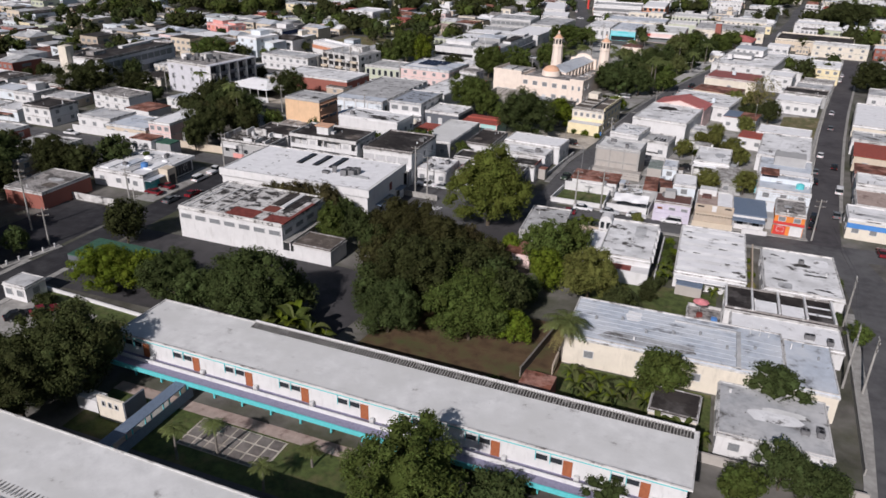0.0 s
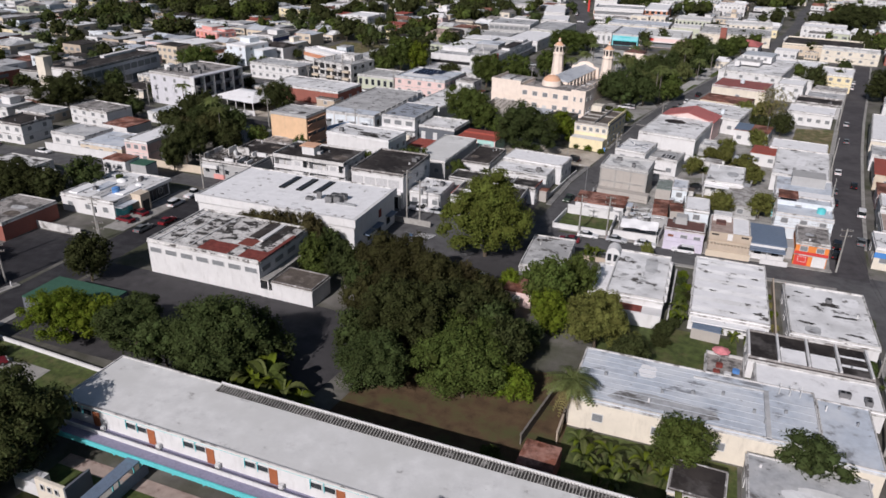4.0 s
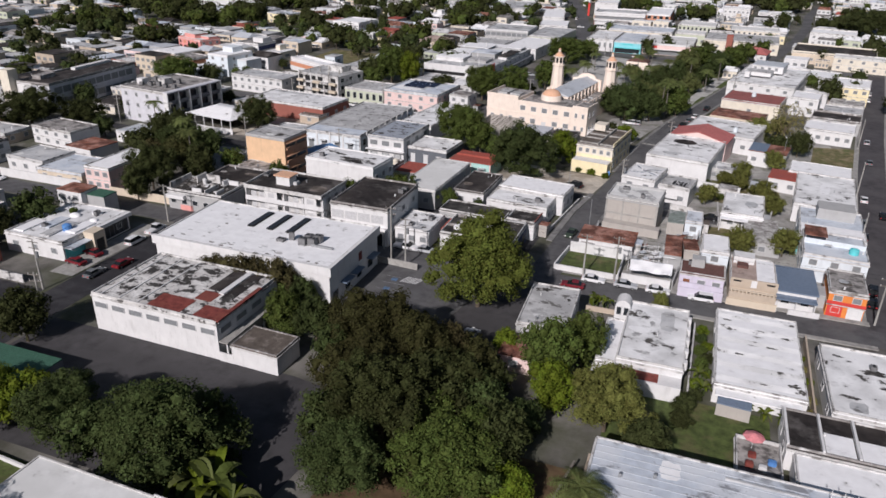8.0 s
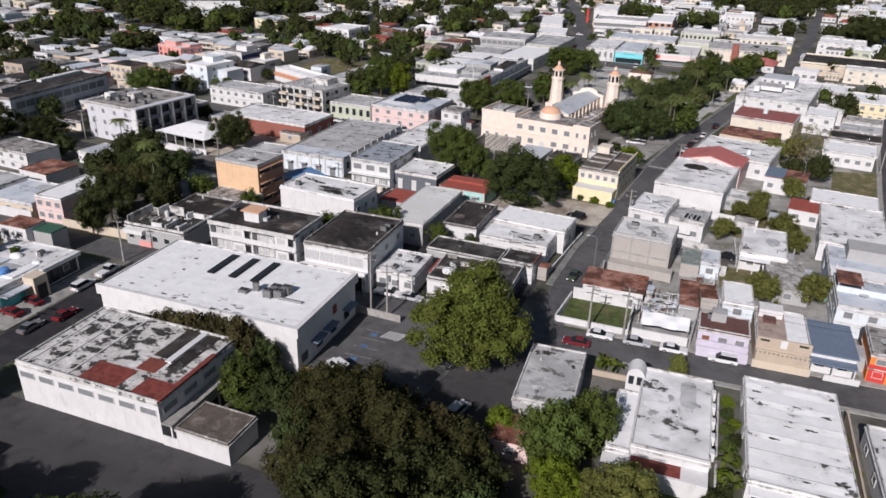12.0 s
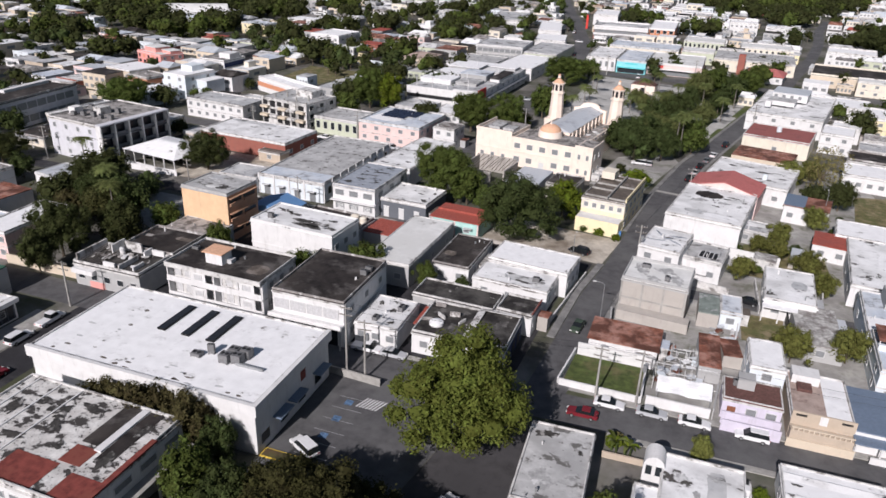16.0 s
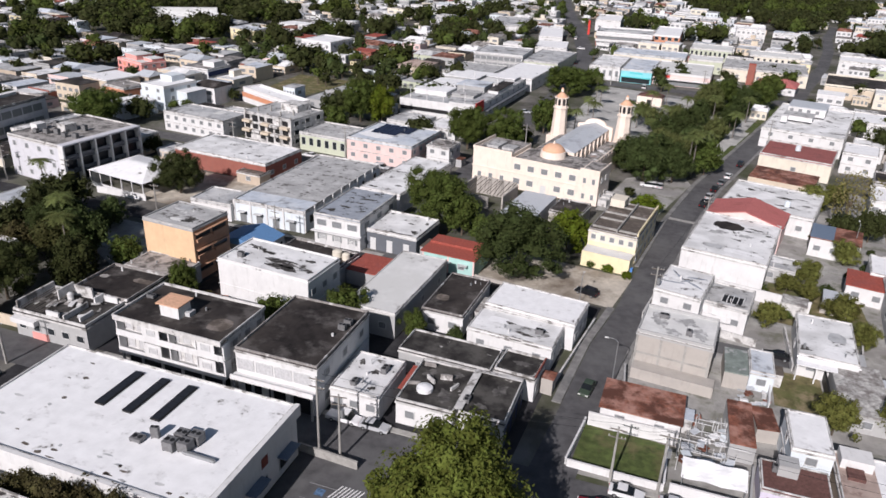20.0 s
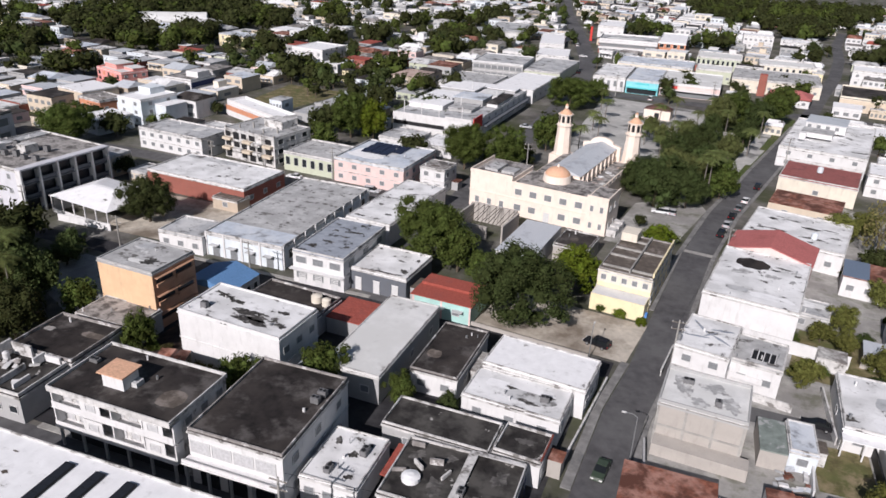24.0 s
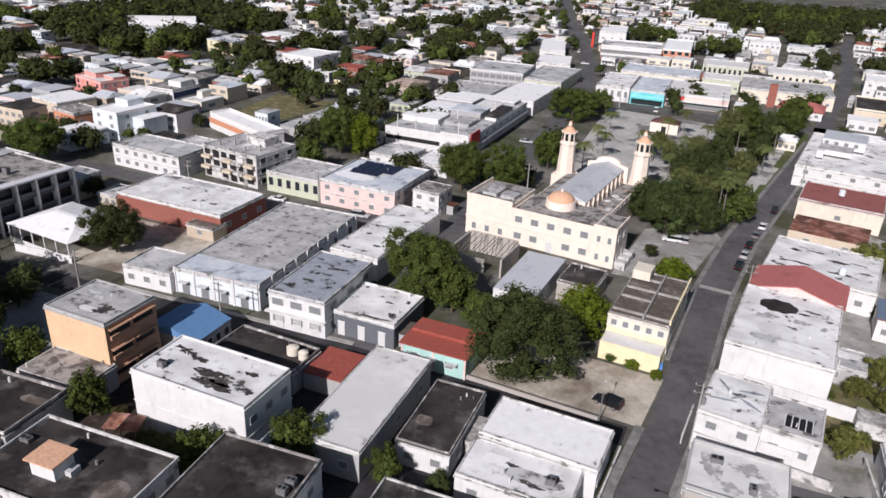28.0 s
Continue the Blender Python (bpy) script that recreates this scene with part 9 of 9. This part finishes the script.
for xx, yy, c_, k_ in ((-30.8, 285, "white", "suv"), (-27.8, 286, "silver", "sedan"), (-83.2, 318, "black", "sedan"), (-83.5, 326, "white", "sedan"), (-83.6, 334, "black", "suv"), (-82.5, 352, "silver", "sedan"), (-79, 292, "red", "sedan"), (-45, 424, "white", "van"), (-20, 422, "silver", "sedan"), (-84, 470, "black", "sedan"),
                       (-90, 520, "white", "sedan"), (-100, 560, "white", "suv"), (-96, 268, "white", "sedan"), (-104, 267, "silver", "suv"), (-128, 268, "white", "sedan"), (-176, 170 - 11, "white", "sedan"), (-195, 159, "grey", "sedan"), (40, 160, "red", "sedan")):
    car(xx, yy, random.choice((0, 90, 85, 180)), c_, k_, "parked in the town")


# ---- poles, lamps and cables ----
def power_pole(x, y, h=11.0, rot=0.0, transformer=False, mat="concrete"):
    rt = root("power_pole", "tall grey power pole with a crossarm", "power pole", x, y, 0, rot)
    bm = bmesh.new()
    add_tube(bm, (0, 0, 0), (0, 0, h), 0.2, 0.12, 10)
    part("shaft", bm, mat, rt)
    for z in (h - 0.5, h - 1.7):
        part("crossarm", box(-1.1, -0.06, z, 1.1, 0.06, z + 0.12), "wood_grey", rt)
        for s in (-1.0, 0.55, 1.0):
            bm = bmesh.new()
            add_tube(bm, (s, 0, z + 0.12), (s, 0, z + 0.38), 0.05, 0.03, 6)
            part("insulator", bm, "frame_white", rt)
    if transformer:
        bm = bmesh.new()
        add_tube(bm, (0.45, 0, h - 3.4), (0.45, 0, h - 2.3), 0.28, 0.28, 12)
        part("transformer", bm, "steel_grey", rt)
    return (x, y, h)


def street_lamp(x, y, rot, h=8.0):
    rt = root("street_lamp", "slim grey street lamp with a curved arm", "street lamp", x, y, 0, rot)
    bm = bmesh.new()
    add_tube(bm, (0, 0, 0), (0, 0, h - 0.4), 0.09, 0.06, 8)
    part("shaft", bm, "steel_grey", rt)
    bm = bmesh.new()
    add_tube(bm, (0, 0, h - 0.45), (0.5, 0, h), 0.05, 0.045, 6)
    add_tube(bm, (0.5, 0, h), (1.6, 0, h + 0.1), 0.045, 0.04, 6)
    part("arm", bm, "steel_grey", rt)
    part("head", soft_box(1.5, -0.14, h, 2.1, 0.14, h + 0.18, 0.04), "frame_white", rt)


def cable(a, b, sag=0.6):
    """A hanging cable as one continuous thin tube."""
    bm = bmesh.new()
    d = (Vector(b) - Vector(a)).normalized()
    u = d.orthogonal().normalized()
    v = d.cross(u)
    prev = None
    for i in range(11):
        s = i / 10
        c = Vector(a).lerp(Vector(b), s) - Vector((0, 0, sag * 4 * s * (1 - s)))
        ring = [bm.verts.new(c + 0.018 * (math.cos(k * math.tau / 4) * u + math.sin(k * math.tau / 4) * v)) for k in range(4)]
        if prev:
            for k in range(4):
                bm.faces.new((prev[k], prev[(k + 1) % 4], ring[(k + 1) % 4], ring[k]))
        prev = ring
    tagged(link_mesh("power_cable", bm, "black_plastic"), "thin black overhead cable between poles", "cable", "overhead cables")


pA, pB = power_pole(-62.2, 152.6, 12.5, 0), power_pole(-59.2, 152.8, 10.5, 10, True)
pC = power_pole(-24.9, 161.9, 9.0, 0)
pD = power_pole(-23.9, 207.8, 11.0, 5, True)
pE = power_pole(-18.9, 162.2, 9.5, 0, True)
pF, pG, pH = power_pole(26.2, 104.0, 10.5, 80, True), power_pole(28.8, 103.4, 9.5, 85), power_pole(28.6, 124, 9.5, 85)
pI = power_pole(26.8, 162.5, 9.5, 10)
pJ, pK = power_pole(-128.0, 101.0, 13.5, 20), power_pole(-119.0, 97.0, 8.0, 30)
pL = power_pole(-117.2, 118.0, 10.0, 5, True)
pM = power_pole(-15.6, 255.0, 10.0, 5)
pN = power_pole(-117.5, 153.0, 9.0, 0)
power_pole(-106.5, 108.5, 10.0, 15)
for yy in (195, 235, 285):
    power_pole(float(np.interp(yy, [p[1] for p in RIGHT_N], [p[0] for p in RIGHT_N])) - 4.0, yy, 9.5, 85)
for xx, yy in ((-134, 208.5), (-103, 208.6), (-141, 273), (-118, 271.5), (-150, 262), (-165, 214), (-188, 216), (-70, 300), (3, 345), (-60, 424), (-20, 430)):
    power_pole(xx, yy, 9.5, random.uniform(-10, 10), False)
street_lamp(-27.6, 184.0, 185, 8.5)
street_lamp(-37.0, 208.6, 90, 6.0)
street_lamp(16.5, 256.0, 90, 8.0)
for a, b in ((pC, pE), (pE, pI), (pD, pM), (pF, pH), (pH, pI), (pA, pC), (pJ, pK), (pL, pN)):
    for off in (-0.9, 0.9):
        cable((a[0] + off * 0.3, a[1] + off, a[2] - 0.1), (b[0] + off * 0.3, b[1] + off, b[2] - 0.1))


# ---- walls, fences and small things ----
def wall_run(p, q, h, mat, label, t=0.18, name="boundary_wall", z=0.0):
    d = Vector((q[0] - p[0], q[1] - p[1]))
    rt = root(name, label, name.replace("_", " "), p[0], p[1], z, math.degrees(math.atan2(d.y, d.x)))
    part("wall", box(0, -t / 2, 0, d.length, t / 2, h), mat, rt)
    part("coping", box(-0.04, -t / 2 - 0.05, h + 0.002, d.length + 0.04, t / 2 + 0.05, h + 0.09), mat, rt)
    return rt


WL = "low white boundary wall along the pavement"
wall_run((-30.8, 163.0), (-18.4, 162.8), 1.1, "wall_white", WL)
wall_run((-31.0, 163.2), (-29.9, 173.0), 1.1, "wall_white", WL)
wall_run((-18.3, 162.9), (-18.3, 172.6), 1.4, "wall_white", WL)
wall_run((-17.6, 162.7), (-8.4, 162.7), 1.7, "wall_white", "white front wall of a cluttered yard")
wall_run((-29.6, 172.9), (-17.2, 172.9), 2.2, "wall_white", "white rear wall of the rusty-roofed house")
wall_run((-65.0, 152.3), (-56.2, 151.8), 1.3, "concrete", "low grey concrete wall at the end of the car park")
wall_run((-36.0, 181.5), (-33.2, 203.0), 0.8, "wall_old", "low dirty white wall along the street side")
wall_run((-60.5, 211.6), (-37.2, 208.6), 0.7, "wall_block", "grey block wall in front of the gravel lot")
wall_run((-108, 82.6), (-76, 80.6), 0.6, "wall_white", "low white wall between the school lawn and the lane")
wall_run((-76, 80.6), (-2, 79.4), 1.5, "wall_block", "grey block wall behind the school")
wall_run((6.4, 79.2), (26, 78.8), 1.4, "wall_block", "grey block wall beside the school")
wall_run((-14.6, 90.5), (-14.6, 107.8), 1.8, "wall_tan", "brown garden fence beside the warehouse", name="fence")
wall_run((-19.0, 88.5), (-16.2, 106.0), 1.6, "wood_grey", "weathered timber garden fence", name="fence")
wall_run((8.6, 108.6), (8.6, 111.6), 1.8, "wall_cream", "short cream wall beside the terrace")
wall_run((-14.2, 108.2), (8.4, 108.4), 0.5, "wall_white", "white coping wall behind the warehouse")
wall_run((26.4, 84), (29.0, 128), 1.2, "concrete", "grey concrete wall along the wide street")
wall_run((-3.4, 128.6), (-3.2, 150.0), 0.8, "wall_old", "low dirty white wall between two houses")
wall_run((13.8, 128), (14.3, 150.5), 1.8, "wall_tan", "tan side wall between two houses")
wall_run((-22.0, 148.6), (-15.2, 148.8), 0.9, "wall_tan", "low garden wall beside the street")
wall_run((-24.9, 160.5 + 13.5), (-26.2, 189.0), 1.4, "wall_grey", "grey wall beside the street")
wall_run((-8.0, 162.9), (-7.4, 170.0), 1.8, "wall_grey", "grey party wall between yards")
wall_run((-4.6, 186.2), (-3.6, 199.8), 1.6, "wall_white", "white wall beside the grass lot")
wall_run((4.3, 188.0), (4.4, 199.6), 1.9, "black_plastic", "dark sheet fence beside the grass lot", name="fence")
wall_run((-17.4, 226.6), (4.6, 222.6), 2.4, "wall_white", "tall white wall below the hall")
wall_run((-14.6, 207.4), (-5.6, 205.6), 1.4, "wall_old", "low dirty white yard wall")
wall_run((-25.2, 208.0), (-23.8, 217.0), 1.2, "wall_old", "low dirty white yard wall")
wall_run((0.2, 199.6), (9.6, 198.8), 1.2, "wall_white", WL)
wall_run((-0.2, 199.8), (-0.6, 213.0), 1.3, "wall_old", "low dirty white yard wall")
wall_run((10.2, 199.4), (12.2, 214.2), 1.5, "wall_old", "low dirty white yard wall")
wall_run((12.4, 160.9), (17.6, 161.0), 1.0, "wall_white", WL)
wall_run((1.8, 160.8), (10.4, 160.9), 1.3, "wall_sand", "low tan front wall with a coping")
wall_run((-178, 161.8), (-151, 161.8), 2.2, "wall_white", "tall white street wall with a coping")
wall_run((-142, 161.8), (-124, 161.8), 2.0, "wall_sand", "sand-coloured street wall with a coping")
wall_run((-161, 218.6), (-146, 218.6), 1.6, "wall_white", "white fence wall before the open shed")
wall_run((-136, 118.6), (-122.5, 118.6), 1.6, "wall_old", "low dirty white yard wall")
# car park paint
paint = tagged(new("bay_markings"), "worn white and blue painted parking bays", "road marking", kind="structure")
for i in range(6):
    o_ = part("bay_line", box(-2.4, -0.06, 0.036, 2.4, 0.06, 0.04), "paint_worn", paint)
    o_.location = (-58.4, 134.0 + i * 2.7, 0)
for i in range(3):
    o_ = part("bay_symbol", box(-0.6, -0.6, 0.036, 0.6, 0.6, 0.04), "paint_worn_blue", paint)
    o_.location = (-58.8, 138.4 + i * 4.0, 0)
for i in range(7):
    o_ = part("hatch_line", box(-1.3, -0.1, 0.036, 1.3, 0.1, 0.04), "paint_white", paint)
    o_.matrix_basis = pose(-57.0 + i * 0.5, 147.2, 0, 0, 0, 70)
isl = root("kerb_island", "small raised kerb island with a worn yellow edge", "kerb", -61.6, 132.4)
part("kerb", soft_box(-3.0, -0.9, 0, 2.4, 0.9, 0.2, 0.06), "paint_yellow", isl)
part("top", box(-2.8, -0.7, 0.2, 2.2, 0.7, 0.215), "dirt_brown", isl)
isl = root("traffic_island", "long narrow concrete traffic island", "kerb", -117.6, 91.5, 0, 78)
part("kerb", soft_box(-6.0, -0.8, 0, 6.0, 0.8, 0.2, 0.06), "concrete", isl)
for i in range(5):
    part("bollard", soft_box(-5 + i * 2.4, -0.15, 0.2, -4.7 + i * 2.4, 0.15, 1.1, 0.05), "wall_white", isl)
# yard: rubble of pipes and sheets
yard = root("pipe_frames", "tangle of rusty pipe frames and sheets in a yard", "scrap frames", -13.2, 171.0)
for i in range(80):
    bm = bmesh.new()
    a = Vector((random.uniform(-4, 3.6), random.uniform(-3.4, 8.0), random.uniform(0.2, 2.6)))
    d = random.choice((Vector((random.uniform(1.5, 3.4), 0, 0)), Vector((0, random.uniform(1.5, 3.4), 0)), Vector((0, 0, 1.2))))
    if d.z:
        a.z = 0.0
        d.z = random.uniform(1.4, 2.8)
    add_tube(bm, a, a + d, 0.06, 0.06, 5)
    part("pipe", bm, random.choice(("steel_grey", "frame_white", "frame_white")), yard)
for i in range(26):
    o_ = part("sheet_piece", box(-0.7, -0.5, 0, 0.7, 0.5, 0.04), random.choice(("roof_metal", "roof_clean", "wall_light_blue", "roof_rust", "roof_metal")), yard)
    o_.matrix_basis = pose(random.uniform(-3.6, 3.4), random.uniform(-3.4, 8), random.uniform(0.1, 2.0), random.uniform(-12, 12), random.uniform(-12, 12), random.uniform(0, 90))


def tank(x, y, z, r=0.6, h=1.3, mat="wall_light_blue", label="pale plastic water tank on a roof"):
    rt = root("water_tank", label, "water tank", x, y, z)
    bm = bmesh.new()
    add_tube(bm, (0, 0, 0), (0, 0, h), r, r, 16)
    part("drum", bm, mat, rt)
    bm = bmesh.new()
    bmesh.ops.create_cone(bm, cap_ends=True, segments=16, radius1=r, radius2=r * 0.35, depth=0.25, matrix=Matrix.Translation((0, 0, h + 0.125)))
    part("lid", bm, mat, rt)


# this first drum is added for a flat pale patch, no tank there
tank(-52.5, 166.4, 4.0, 1.2, 0.5, "roof_clean", "raised white disc standing for a pale flat patch of roof")
tank(-84.6, 201.6, 4.0, 1.0, 1.2, "wall_cream", "cream water tank on a dark roof")
tank(-82.4, 201.0, 4.0, 0.8, 1.2, "wall_cream", "cream water tank on a dark roof")
tank(24.6, 181.0, 5.5, 0.9, 1.0, "turquoise", "turquoise water tank on a terrace")
tank(-126.6, 134.0, 4.0, 0.9, 1.2, "paint_blue", "blue water tank on a shop roof")
tank(-117.0, 166.5, 4.6, 0.5, 1.3, "frame_white", "white water tank on a ruined roof")
tank(9.5, 322, 6.0, 0.8, 1.4, "wall_light_blue")
tank(3.0, 270, 5.0, 0.7, 1.3, "wall_light_blue")
for xx, yy, zz in ((-95, 184.5, 9.3), (-62.5, 164.0, 4.0), (-59.6, 168.4, 4.0), (-21.5, 196.5, 7.1), (-17.4, 192.4, 7.1), (24.5, 110.6, 3.2), (21.6, 111.2, 3.2), (19.0, 85.2, 3.5), (20.8, 85.6, 3.5), (-46.0, 166.2, 4.0), (-98.8, 160.6 + 5, 9.5), (22.4, 140.2, 3.5), (-40.5, 188.0, 4.2), (-127, 142.6, 4.0), (-132, 133.5, 4.0), (-5.0, 168.0, 3.5)):
    ac_unit(xx, yy, zz, random.uniform(0.9, 1.6), 0.9, random.uniform(0.6, 1.1), random.choice((0, 90)), "small grey air-conditioning unit on a flat roof")
scrap = root("scrap_shed", "low lean-to of rusty loose sheets", "shed", -98.4, 179.6, 0, 12)
part("back_wall", box(-2.4, 1.4, 0, 2.4, 1.55, 2.1), "wall_block", scrap)
for k in range(5):
    p_ = part("sheet", box(-0.5, -1.5, 0, 0.5, 1.5, 0.03), "roof_rust", scrap)
    p_.matrix_basis = pose(-2.0 + k, 0.1, 2.2 + 0.06 * (k % 2), 8 + 3 * (k % 3), 0, 4 * (k % 3) - 4)
for x_ in (-2.3, 0.0, 2.2):
    part("post", box(x_, -1.3, 0, x_ + 0.12, -1.18, 1.95), "wood_grey", scrap)
for x_, y_, r_, k_ in ((-94.6, 179.4, 1.7, "brown"), (-92.4, 178.4, 2.4, "umber"), (-102.4, 183.0, 1.2, "brown"), (-101.0, 192.6, 1.0, "olive"), (-104.6, 182.6, 1.3, "mid"), (-89.4, 178.4, 2.2, "brown"), (-86.6, 178.6, 1.6, "umber")):
    shrub(x_, y_, r_, k_)
GARDEN = np.random.default_rng(23)
for gx, gy in ((-4.4, 218.4), (-1.6, 220.8), (0.6, 218.6), (3.4, 224.6), (-0.8, 225.2), (6.6, 231.2), (8.6, 233.4), (3.6, 233.4), (-4.2, 228.6), (12.6, 226.2), (11.0, 229.6), (14.2, 219.0), (7.4, 218.6), (13.6, 243.6), (18.4, 249.2), (16.6, 262.2), (20.6, 259.0), (8.6, 262.6), (22.4, 273.4), (24.0, 288.0)):
    shrub(gx + float(GARDEN.uniform(-0.8, 0.8)), gy + float(GARDEN.uniform(-0.8, 0.8)), float(GARDEN.uniform(0.9, 1.7)), ("olive", "garden", "mid", "brown")[int(GARDEN.integers(4))])
sheet("green_lot", [(-5.4, 217), (9, 215.6), (15, 218), (14.6, 232), (-2, 234)], 0.03, "dry_grass", "rough back gardens of patchy grass", category="lot")
barrel = root("traffic_barrel", "orange traffic barrel on the street edge", "barrel", -36.3, 178.6)
bm = bmesh.new()
add_tube(bm, (0, 0, 0), (0, 0, 1.0), 0.3, 0.24, 12)
part("drum", bm, "wall_shop_orange", barrel)
bin_ = root("rubbish_bin", "blue wheeled rubbish bin beside the yellow house", "bin", -29.4, 227.0)
part("tub", soft_box(-0.35, -0.35, 0, 0.35, 0.35, 1.0, 0.05), "paint_blue", bin_)
part("lid", soft_box(-0.38, -0.38, 1.0, 0.38, 0.38, 1.08, 0.03), "paint_blue", bin_)
